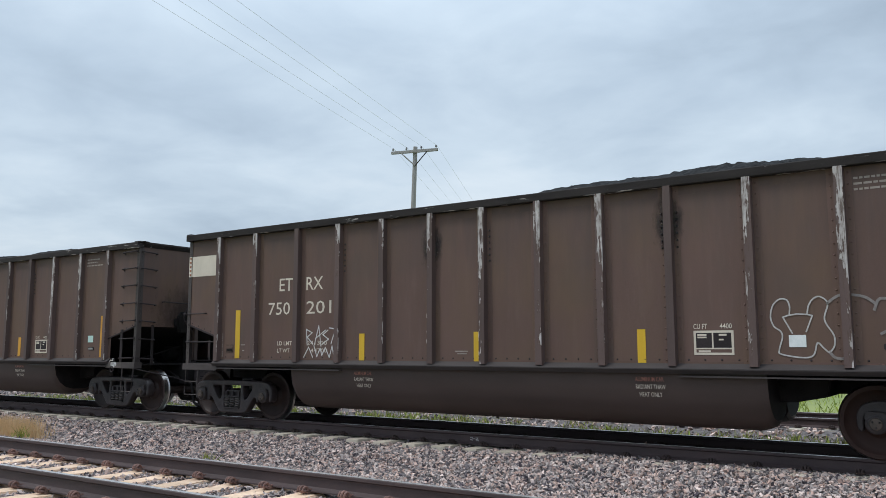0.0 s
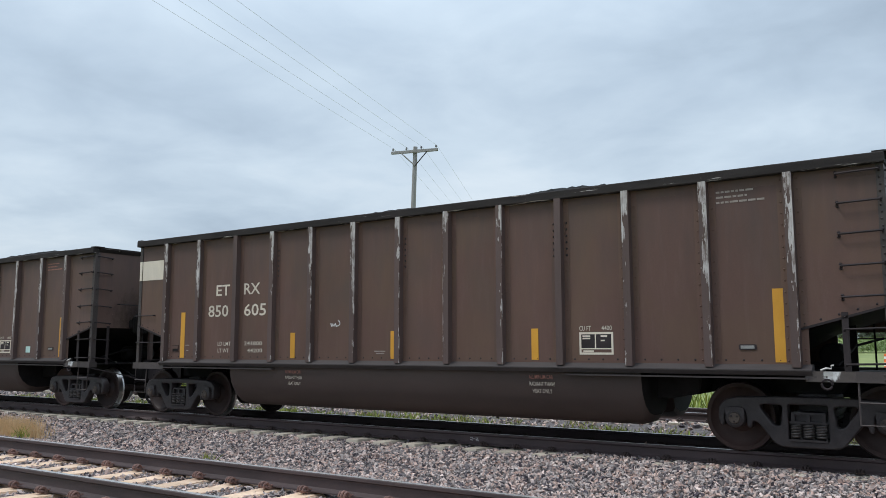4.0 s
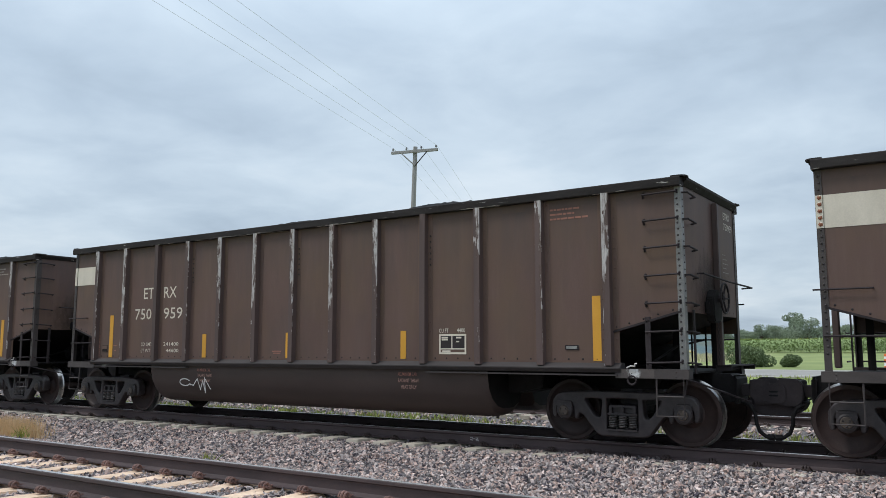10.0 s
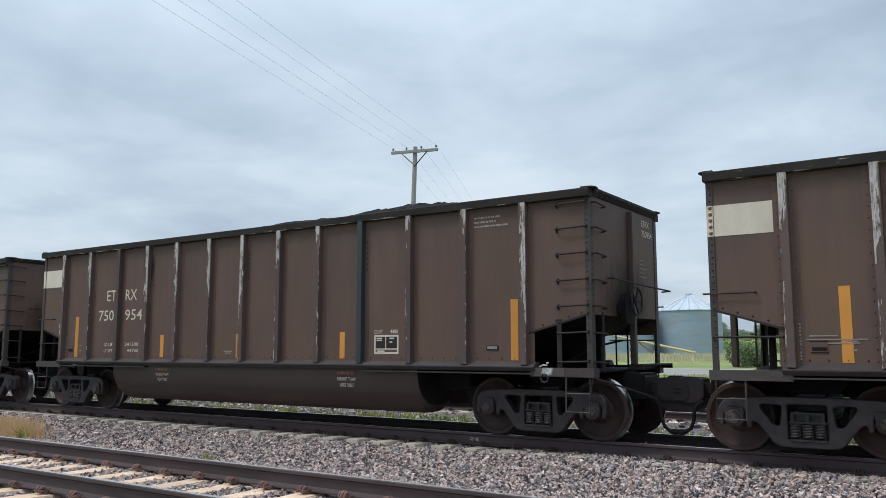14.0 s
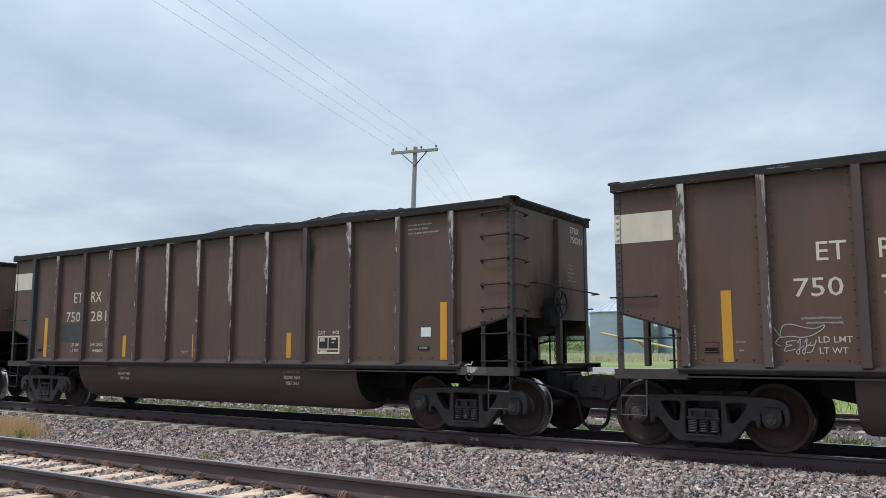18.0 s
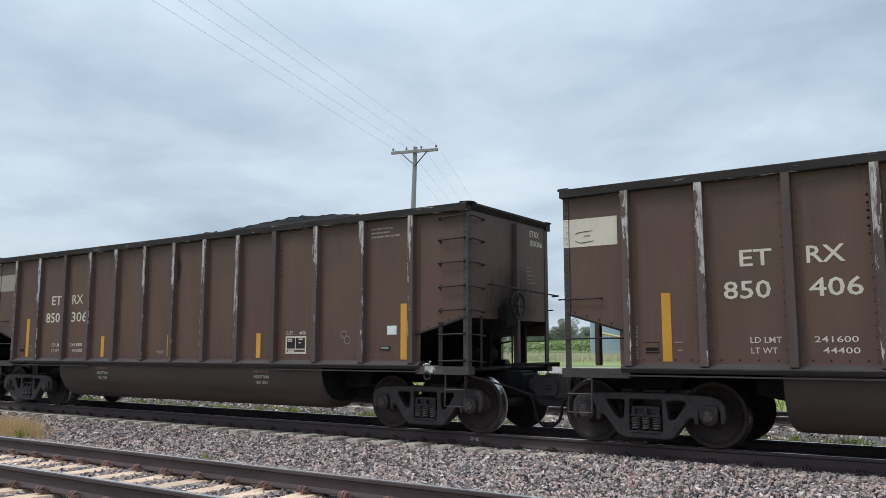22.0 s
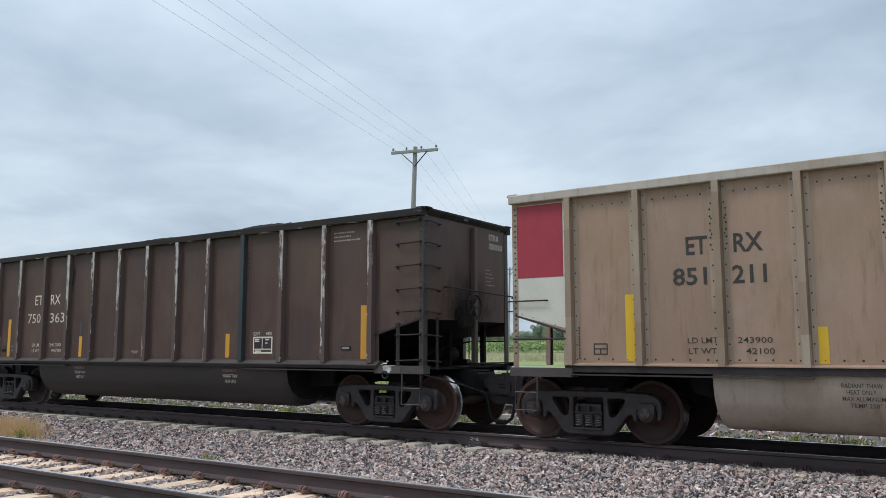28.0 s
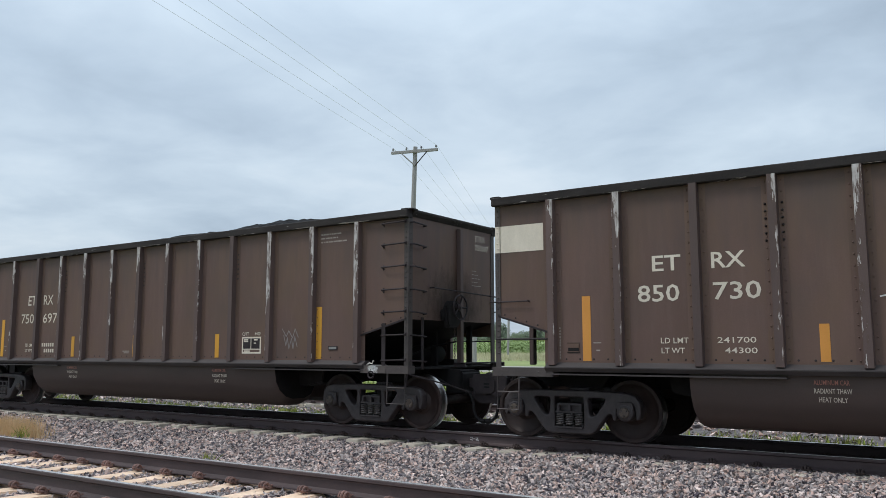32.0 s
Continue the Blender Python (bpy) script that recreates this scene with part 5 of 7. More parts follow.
# grain bins
def grain_bin(x, y, z, r, eave):
    b = tagged(empty("grain_bin", (x, y, z)), "round corrugated steel grain bin with a conical roof", "grain bin", "grain bins")
    prof, n = [], 72
    for i in range(n + 1):
        prof.append((r + (0.012 if i % 2 else -0.012), eave * i / n))
    part("wall", Form().lathe(prof, "z", (0, 0, 0), 40).mesh("wall", BINSTEEL, smooth=True), b)
    f = Form().lathe([(r + 0.15, eave - 0.05), (r + 0.15, eave + 0.05), (0.5, eave + r * 0.50), (0.5, eave + r * 0.50 + 0.3), (0.0, eave + r * 0.50 + 0.35)], "z", (0, 0, 0), 40)
    part("roof", f.mesh("roof", BINROOF), b)
    for i in range(20):
        a = i * math.tau / 20
        c, s = math.cos(a), math.sin(a)
        part("roof_rib", Form().tube([((r + 0.15) * c, (r + 0.15) * s, eave + 0.08), (0.5 * c, 0.5 * s, eave + r * 0.50 + 0.03)], 0.06, 4).mesh("roof_rib", BINROOF), b)
    return b


grain_bin(-36.2, 104.5, 0.45, 4.5, 6.35)
grain_bin(-44.6, 99.6, 0.45, 4.5, 6.2)
AUGERPAINT = surface("faded_yellow_auger", (0.45, 0.36, 0.16), (0.58, 0.48, 0.25), 3.0, 0.6, 0.0, 0.0)
auger = tagged(empty("grain_auger", (-38.0, 93.0, 0.4)), "long faded yellow grain auger leaning by the bins", "auger")
part("tube", Form().tube([(-7.0, 0, 3.2), (6.0, 0, 0.5)], 0.16, 8).mesh("tube", AUGERPAINT, smooth=True), auger)
for s in (-0.6, 0.6):
    part("leg", Form().tube([(-2.0, 0, 2.2), (0.8, s, 0.0)], 0.05, 5).mesh("leg", CLIPRUST), auger)

# traffic barrel
ORANGE = surface("orange_plastic", (0.70, 0.13, 0.03), (0.80, 0.17, 0.04), 4.0, 0.5, 0.0, 0.0)
barrel = tagged(empty("traffic_barrel", (-5.45, 44.9, 0.02)), "orange and white traffic barrel beside the highway", "traffic barrel")
for i, (z0, z1) in enumerate(((0, 0.3), (0.3, 0.5), (0.5, 0.72), (0.72, 0.88), (0.88, 1.05))):
    part("band", Form().lathe([(0.0, z0), (0.30 - 0.05 * z0, z0), (0.30 - 0.05 * z1, z1), (0.0, z1)], "z", (0, 0, 0), 16).mesh("band", ORANGE if i % 2 == 0 else PALEPATCH), barrel)


# plants
def leaf_cloud(name, blobs, count, leaf, mat, seed):
    """Many small leaves in uneven clumps, as one mesh."""
    rng = np.random.default_rng(seed)
    b = np.array(blobs)
    pick = rng.integers(0, len(b), count)
    d = rng.normal(size=(count, 3))
    d /= np.linalg.norm(d, axis=1, keepdims=True)
    c = b[pick, :3] + d * (b[pick, 3] * rng.uniform(0.55, 1.05, count) ** 0.7)[:, None] * (1, 1, 0.8)
    u = rng.normal(size=(count, 3))
    u /= np.linalg.norm(u, axis=1, keepdims=True)
    v = np.cross(u, rng.normal(size=(count, 3)))
    v /= np.linalg.norm(v, axis=1, keepdims=True)
    s = leaf * rng.uniform(0.6, 1.4, count)[:, None]
    q = np.stack([c - u * s, c + v * s * 0.6, c + u * s, c - v * s * 0.6], 1)
    return big_mesh(name, q.reshape(-1, 3), np.arange(4 * count).reshape(-1, 4), mat)


def tree_kit(seed, high, wide):
    rng = random.Random(seed)
    trunk = Form().tube([(0, 0, -0.3), (0.1, 0, high * 0.3), (0.2, 0.1, high * 0.6)], [0.35, 0.26, 0.12], 8)
    blobs = []
    for i in range(30):
        a, k = rng.uniform(0, math.tau), rng.uniform(0.25, 0.95)
        z = high * rng.uniform(0.12, 0.88)
        reach = wide * 0.5 * (1.08 - abs(z / high - 0.42)) * k
        p = (math.cos(a) * reach, math.sin(a) * reach, z)
        trunk.tube([(0.12, 0, high * rng.uniform(0.2, 0.5)), (p[0] * 0.6, p[1] * 0.6, z * 0.9), p], [0.12, 0.07, 0.03], 5)
        blobs.append((*p, wide * rng.uniform(0.11, 0.19)))
    return trunk.mesh("trunk", BARK), leaf_cloud("crown", blobs, 8000, 0.0145 * high, HAZELEAF, seed)


KITS = [tree_kit(s, h, wd) for s, h, wd in ((11, 12, 11), (12, 14, 10), (13, 10, 12), (14, 15, 13), (15, 11, 9))]


def tree(x, y, z, kit, scale=1.0, turn=0.0, name="tree", label="broad leafy green tree far across the fields"):
    t = tagged(empty(name, (x, y, z), None, turn), label, "tree" if name == "tree" else "bush", "far trees" if name == "tree" else "bushes")
    t.scale = (scale, scale, scale)
    part("trunk", KITS[kit][0], t)
    part("crown", KITS[kit][1], t)
    return t


rng = random.Random(5)
for i in range(165):
    u = i / 164
    x = -185 + 190 * u + rng.uniform(-3, 3)
    y = 250 - 40 * u + rng.uniform(-16, 16)
    tree(x, y, 0.6, rng.randrange(5), rng.choice((0.40, 0.46, 0.50, 0.54, 0.60, 0.66, 0.74)) * rng.uniform(0.9, 1.1), rng.uniform(0, 360))
for x, y, s in ((-15.45, 49.9, 0.19), (-14.75, 50.8, 0.16), (-12.55, 51.0, 0.115)):
    f = Form().tube([(0, 0, -0.1), (0, 0, 0.5)], [0.08, 0.05], 6)
    b = tagged(empty("bush", (x, y, 0.02), None, rng.uniform(0, 360)), "rounded dark green roadside bush", "bush", "roadside bushes")
    part("stem", f.mesh("stem", BARK), b)
    k = s * 10
    part("leaves", leaf_cloud("leaves", [(rng.uniform(-0.45, 0.45) * k, rng.uniform(-0.45, 0.45) * k, rng.uniform(0.25, 0.65) * k, 0.38 * k) for _ in range(7)], 7000, 0.055, BUSHLEAF, 40 + int(x * 10) % 9), b)


def blades(name, count, place, high, width, mat, label, category, seed, lean=0.3, least=0.6):
    rg = np.random.default_rng(seed)
    base = place(rg, count)
    a = rg.uniform(0, math.tau, count)
    h = high * rg.uniform(least, 1.15, count)
    side = np.stack([np.cos(a), np.sin(a), np.zeros(count)], 1) * (width * rg.uniform(0.6, 1.3, count))[:, None]
    tip = base + np.stack([rg.normal(0, lean, count) * h, rg.normal(0, lean, count) * h, h], 1)
    mid = base * 0.45 + tip * 0.55 - np.stack([np.zeros(count), np.zeros(count), -0.06 * h], 1)
    q = np.stack([base - side, base + side, mid + side * 0.8, tip, mid - side * 0.8], 1)
    return tagged(new(name, big_mesh(name, q.reshape(-1, 3), np.arange(5 * count).reshape(-1, 5), mat)), label, category, kind="stuff")


def area(x0, x1, y0, y1, z):
    def place(rg, n):
        y = rg.uniform(y0, y1, n)
        return np.stack([rg.uniform(x0, x1, n), y, [z(q) if callable(z) else z for q in y]], 1)
    return place


def spots(centres, spread, z):
    c = np.array(centres)

    def place(rg, n):
        p = c[rg.integers(0, len(c), n)]
        return np.stack([p[:, 0] + rg.normal(0, spread, n), p[:, 1] + rg.normal(0, spread * 0.6, n), np.full(n, z)], 1)
    return place


land = lambda y: land_height(0, y)


def corn(count, x0, x1, y0, y1, z0, z1, seed):
    """Crowded arching corn leaves filling a block of field."""
    rg = np.random.default_rng(seed)
    c = np.stack([rg.uniform(x0, x1, count), rg.uniform(y0, y1, count), z0 + (z1 - z0) * rg.uniform(0, 1, count) ** 0.6], 1)
    a = rg.uniform(0, math.tau, count)
    d = np.stack([np.cos(a), np.sin(a), rg.uniform(-0.5, 1.0, count)], 1) * rg.uniform(0.2, 0.42, (count, 1))
    s = np.stack([-np.sin(a), np.cos(a), rg.uniform(-0.4, 0.4, count)], 1) * 0.07
    q = np.stack([c - d, c + s, c + d, c - s], 1)
    tagged(new("corn_field", big_mesh("corn_field", q.reshape(-1, 3), np.arange(4 * count).reshape(-1, 4), CORN)), "dense green rows of tall corn", "corn field", kind="stuff")


corn(80000, -170, 10, 126, 146, 0.85, 2.95, 21)
corn(34000, -170, -66, 100, 120, 0.65, 2.75, 22)
blades("corn_tassels", 15000, area(-170, 10, 126, 150, 2.9), 0.30, 0.03, WEED, "pale tassels on top of the corn", "corn field", 31, 0.3, 0.5)
blades("dry_grass", 14000, area(-75, -22, 62, 90, land), 0.62, 0.03, FIELDSTRAW, "tall pale dry grass in front of the bins", "dry grass", 23, 0.3)
blades("verge_grass", 14000, area(-60, 10, 10.5, 28.5, land), 0.20, 0.018, WEED, "uneven green and yellow grass on the verge", "grass", 24, 0.4)
blades("verge_weeds", 2200, spots([(random.Random(7 + i).uniform(-32, 4), random.Random(90 + i).uniform(9.5, 13)) for i in range(60)], 0.25, -0.36), 0.50, 0.022, WEED, "tall green weeds behind the far track", "weeds", 25, 0.3)
blades("track_weeds", 5200, spots([(random.Random(i).uniform(-30, 4), random.Random(500 + i).uniform(2.6, 4.9)) for i in range(230)], 0.17, -0.44), 0.20, 0.012, WEED, "small bright green weeds between the tracks", "weeds", 26, 0.5)
blades("tall_track_weeds", 1100, spots([(random.Random(900 + i).uniform(-26, 3), random.Random(1300 + i).uniform(2.9, 4.6)) for i in range(60)], 0.12, -0.42), 0.24, 0.012, WEED, "bright yellow-green weeds between the tracks", "weeds", 33, 0.4, 0.4)
blades("dry_grass_tuft", 3000, spots([(-18.4 + 0.25 * i, -3.1 + 0.12 * (i % 3)) for i in range(8)], 0.26, -0.47), 0.43, 0.0045, STRAW, "clump of dry yellow grass between the tracks", "dry grass", 27, 0.2, 0.2)
blades("tuft_weeds", 200, spots([(-19.2, -3.0), (-18.9, -3.2), (-16.4, -3.3)], 0.12, -0.47), 0.30, 0.007, WEED, "green weeds at the edge of the dry grass", "weeds", 29, 0.3, 0.3)
blades("green_weed", 34, spots([(-10.4, -3.5)], 0.07, -0.44), 0.17, 0.010, WEED, "small green weed in the ballast", "weed", 28, 0.5)


# ---------------------------------------------------------------- the train
TM, KM = truck_meshes(), coupler_meshes()
EVENRIBS = (-6.25, -5.20, -4.09, -3.07, -2.05, -1.03, 0.0, 1.03, 2.05, 3.07, 4.09, 5.20, 6.25)
SCHEMES = {
    "brown": car_meshes(BROWN, RIB, CHORD, TUBPAINT, DARK),
    "rust": car_meshes(RUSTBROWN, RIB, CHORD, TUBPAINT, DARK),
    "dusk": car_meshes(DUSKBROWN, RIB, CHORD, DUSKTUB, DARK),
    "tan": car_meshes(TANPAINT, TANRIB, GREYCHORD, TANTUB, DARK, EVENRIBS),
    "grey": car_meshes(GREYPAINT, GREYRIB, GREYCHORD, OLIVETUB, DARK, EVENRIBS),
}
WHEELSETS, CARS = [], []


def build_car(scheme):
    """One car with all that every car of its paint has; origin on the rail tops under its middle."""
    m = SCHEMES[scheme]
    car = empty("gondola_car")
    for i in range(14):
        part("panel", m["panel", i], car, (m["mid", i], -SIDE, 0))
    part("far_wall", m["far_wall"], car)
    for i, x in enumerate(m["ribs"]):
        part("rib", m["rib_clean" if i in (2, 9) else "rib"], car, (x, -SIDE, FOOT))
    part("side_chord", m["side_chord"], car)
    part("center_sill", m["center_sill"], car)
    part("floor_plate", m["floor_plate"], car)
    tagged(part("far_ribs", m["far_ribs"], car), kind="stuff")
    for turn in (0, 180):
        part("side_sill", m["side_sill"], car, turn=turn)
        part("ledge", m["ledge"], car, turn=turn)
        part("bolster_deck", m["bolster_deck"], car, turn=turn)
        part("cross_bearer", m["cross_bearer"], car, turn=turn)
        part("body_bolster", m["body_bolster"], car, (TRUCKS[1] if turn else TRUCKS[0], 0, 0))
        part("tub", m["tub"], car, (-0.27 if turn else 0, 0, 0), turn=turn)
        part("end_wall", m["end_wall"], car, turn=turn)
        part("end_chord", m["end_chord"], car, turn=turn)
        part("slope_sheet", m["slope_sheet"], car, turn=turn)
        part("end_sill", m["end_sill"], car, turn=turn)
        part("corner_post", m["corner_post"], car, turn=turn)
        part("ladder_stile", m["stile"], car, turn=turn)
        part("ladder_stile", m["end_stile"], car, turn=turn)
        for z in (3.50, 3.13, 2.75, 2.36, 1.98, 1.59, 1.17):
            if turn:
                continue
            part("rung", m["rung"], car, (0, 0, z), turn=turn)
            part("rung", m["end_rung"], car, (0, 0, z - 0.01), turn=turn)
        if turn:
            part("far_ladder", m["far_ladder"], car, turn=turn)
        part("stirrup", m["stirrup"], car, turn=turn)
        part("uncoupling_rod", KM["uncoupling_rod"], car, turn=turn)
        cp = part("coupler", KM["coupler"], car, turn=turn)
        part("striker", KM["striker"], cp)
        if not turn:
            part("knuckle_slot", KM["knuckle_slot"], cp)
        part("air_hose", KM["air_hose_other" if turn else "air_hose"], cp)
        q = 1 if turn else -1
        # the corner without a ladder: post, grab irons, rail across the opening and another step
        c = part("corner_post", m["corner_post"], car)
        c.matrix_basis = Matrix.Diagonal((-1, 1, 1, 1)) if not turn else Matrix.Diagonal((1, -1, 1, 1))
        for nm in ("end_sill", "stirrup"):
            c = part(nm, m[nm], car)
            c.matrix_basis = Matrix.Diagonal((-1, 1, 1, 1)) if not turn else Matrix.Diagonal((1, -1, 1, 1))
        part("grab_iron", m["grab_iron"], car, (q * 6.96, q * (SIDE + 0.06), 2.08), turn=turn)
        part("handrail", m["handrail"], car, (q * 6.74, q * (SIDE + 0.055), 1.51), turn=turn)
        part("end_brace", m["gusset"], car, (q * 6.55, 0.35, 0), turn=turn)
        part("end_brace", m["brace"], car, (q * 6.95, 0.9, 0), turn=turn)
        for x, y in ((6.72, 1.2), (6.42, 1.42)):
            part("end_rod", m["rod"], car, (q * x, y, 0))
    part("end_post", m["end_post"], car)
    part("end_post", m["end_post"], car, turn=180)
    for nm in ("brake_wheel", "brake_housing", "brake_chain", "crossover_platform", "end_handrail", "air_reservoir", "brake_pipe"):
        part(nm, KM[nm], car)
    part("release_lever", m["outlet_lug"], car, label="bright worn aluminium lever bracket")
    part("pull_ring", m["pull_ring"], car)
    part("worn_patch", m["worn_patch"], car, label="sill rubbed down to bright aluminium")
    for i in (3, 6, 9) if m["ribs"] is RIBS else (2, 4, 6, 8, 10):
        part("rivet_strip", m["rivet_strip"], car, (m["ribs"][i], -SIDE - 0.009, 2.62))
    part("slot_plate", m["slot_plate"], car, (5.54, -SIDE - 0.006, 1.382))
    if m["ribs"] is RIBS:
        part("recess_plate", m["recess_plate"], car, (-5.91, -SIDE - 0.006, 1.38))
    for x in TRUCKS:
        truck = empty("truck", (x, 0, 0), car)
        for s in (-1, 1):
            part("side_frame", TM["side_frame"], truck, (0, s * 1.01, 0))
            part("spring_seat", TM["spring_seat"], truck, (0, s * 1.01, 0))
            for d in (-0.150, 0.0, 0.150) if s < 0 else (0.0,):
                part("spring", TM["spring"], truck, (d, s * 1.065, 0))
            part("brake_beam", TM["brake_beam"], truck, (s * 0.36, 0, 0))
            for a in (-1, 1):
                part("bearing", TM["bearing"], truck, (a * AXLE, s * 1.02, WHEEL), turn=0 if s < 0 else 180)
            ws = part("wheelset", TM["wheelset"], truck, label="dark oily wheels with a polished tread")
            ws.matrix_parent_inverse = Matrix.Translation((s * AXLE, 0, WHEEL))
        part("bolster", TM["bolster"], truck)
    return car


def coal_mesh(seed):
    """A heaped, lumpy load inside the chords, with coal spilt along their tops."""
    rng = np.random.default_rng(seed)
    full = 0.97
    peaks = [(c + rng.uniform(-0.7, 0.7), g * rng.uniform(0.75, 1.1), rng.uniform(1.7, 2.6)) for c, g in (((-3.0, 0.13), (-0.2, 0.22), (2.7, 0.25), (4.9, 0.13)) if seed < 6 else ((-2.2, 0.10), (0.6, 0.20), (3.1, 0.26), (1.8, 0.22)) if seed < 9 else ((-0.6, 0.15), (1.3, 0.22), (2.9, 0.24), (4.2, 0.21)))]
    nx, ny = 230, 24
    v = []
    for j in range(ny):
        y = -1.455 + 2.91 * j / (ny - 1)
        for i in range(nx):
            x = -7.05 + 14.1 * i / (nx - 1)
            crown = max(0.0, 1 - abs(y / 1.4) ** 2.2) * min(1.0, (7.05 - abs(x)) / 2.2)
            h = 0.14 + max(p[1] * math.exp(-((x - p[0]) / p[2]) ** 2) for p in peaks)
            lumps = 0.020 * noise.noise((x * 6, y * 6, seed)) + 0.044 * noise.noise((x * 15, y * 15, seed))
            z = 3.58 + crown * h * 1.25 * full + crown * 0.03 * noise.noise((x * 1.9, y * 1.9, seed)) + lumps
            if abs(y) > 1.28:
                z = max(z, TOP - 0.012 + 0.030 * noise.noise((x * 0.8, 0, seed + 5)) + 0.8 * lumps) if abs(y) < 1.44 else TOP - 0.05
            v.append((x, y, z))
    f = [(j * nx + i, j * nx + i + 1, (j + 1) * nx + i + 1, (j + 1) * nx + i) for j in range(ny - 1) for i in range(nx - 1)]
    me = bpy.data.meshes.new("coal_load")
    me.from_pydata(v, [], f)
    me.materials.append(COAL)
    return me


PLANE = -SIDE - 0.0105
YBAR_TALL = Form().box(-0.065, 0.065, 0, 0.003, 1.19, 2.12).mesh("marker", YELLOW)
YBAR_TALL_AMBER = Form().box(-0.065, 0.065, 0, 0.003, 1.19, 2.12).mesh("marker", AMBER)
YBAR_LOW_AMBER = Form().box(-0.058, 0.058, 0, 0.003, 1.20, 1.665).mesh("marker", AMBER)
YBAR_TALL_BRIGHT = Form().box(-0.065, 0.065, 0, 0.003, 1.19, 2.12).mesh("marker", YELLOWBRIGHT)
YBAR_LOW_BRIGHT = Form().box(-0.06, 0.06, 0, 0.003, 1.17, 1.63).mesh("marker", YELLOWBRIGHT)
YBAR_LOW = Form().box(-0.058, 0.058, 0, 0.003, 1.20, 1.665).mesh("marker", YELLOW)
DULLPAINT = surface("dirtied_white_paint", (0.26, 0.215, 0.185), (0.36, 0.30, 0.26), 4.0, 0.6, 0.0, 0.02, (1, 1, 0.4), 60)
def block(mat):
    """A painted field on the end panel that runs on over the corner post."""
    heads = [(-END + 0.034 + 0.008 * (i % 2), -0.011, z) for i, z in enumerate(np.linspace(1.30, 3.5, 27)) if 2.86 < z < 3.25]
    return Form().box(-7.128, -6.375, 0, 0.003, 2.845, 3.26).box(-7.209, -7.128, -0.012, -0.009, 2.845, 3.26).rivets(heads, 0.0195, h=0.018).mesh("block", mat)


BLOCK, DULLBLOCK = block(WHITEPAINT), block(DULLPAINT)
REDBLOCK = Form().box(-7.19, -6.36, 0, 0.003, 2.43, 3.54).mesh("block", REDPANEL)
ORANGEBLOCK = Form().box(-7.165, -6.40, 0, 0.003, 2.40, 3.52).mesh("block", ORANGEPANEL)
WHITEALU = surface("whitish_bare_aluminium", (0.54, 0.51, 0.45), (0.66, 0.63, 0.56), 1.5, 0.5, 0.0, 0.03)
ALUBLOCK = Form().bar([(-7.16, 1.87), (-6.31, 1.655), (-6.31, 3.55), (-7.16, 3.55)], "y", 0, 0.002).mesh("block", WHITEALU)
_tubline = [(-1.3975, 1.02), (-1.3925, 0.90), (-1.353, 0.68), (-1.253, 0.488), (-1.093, 0.343)]
TUBPLATE = Form()
for (ya, za), (yb, zb) in zip(_tubline, _tubline[1:]):
    TUBPLATE.hull([(-4.08, ya, za), (-4.08, yb, zb), (-3.22, yb, zb), (-3.22, ya, za)], [(0, 1, 2, 3)])
TUBPLATE.rivets([(x, -1.3945, z) for x in (-4.02, -3.28) for z in (0.97, 0.92)], 0.02, slot=0)
TUBPLATE = TUBPLATE.mesh("tub_plate", BAREALU)
STICKER = {k: Form().box(-0.10, 0.10, 0, 0.003, -0.075, 0.075).mesh("sticker", mat) for k, mat in (("white", PALEPATCH), ("green", GREENPATCH))}


def stencil(mat, fill):
    """Framed test-date box with its small bars."""
    f = Form()
    for x0, x1, z0, z1 in ((3.12, 3.64, 1.57, 1.60), (3.12, 3.64, 1.28, 1.31), (3.12, 3.15, 1.31, 1.57), (3.61, 3.64, 1.31, 1.57), (3.15, 3.61, 1.355, 1.373), (3.36, 3.378, 1.373, 1.57), (3.17, 3.29, 1.53, 1.555), (3.17, 3.29, 1.50, 1.52), (3.45, 3.55, 1.53, 1.555), (3.45, 3.51, 1.47, 1.49), (3.18, 3.34, 1.315, 1.34)):
        f.box(x0 + 0.073, x1 + 0.073, 0, 0.003, z0, z1)
    for x0, x1, z0, z1 in ((3.15, 3.36, 1.373, 1.57), (3.378, 3.61, 1.373, 1.57)):
        f.box(x0 + 0.073, x1 + 0.073, 0.001, 0.003, z0, z1, 1)
    return f.mesh("test_date_box", mat, fill)


STENCIL, TANSTENCIL = stencil(WHITEPAINT, DARK), stencil(WHITEPAINT, surface("dull_tan_fill", (0.12, 0.098, 0.082), (0.16, 0.13, 0.11), 4.0, 0.6))


def dashes(lines, seed=4):
    """Lines of lettering too small to read, as short bars of word length."""
    rg, out = random.Random(seed), []
    for x0, x1, z0, z1 in lines:
        x = x0
        while x < x1:
            w = min(rg.uniform(0.03, 0.11), x1 - x)
            out.append((x, x + w, z0, z1))
            x += w + 0.016
    return out


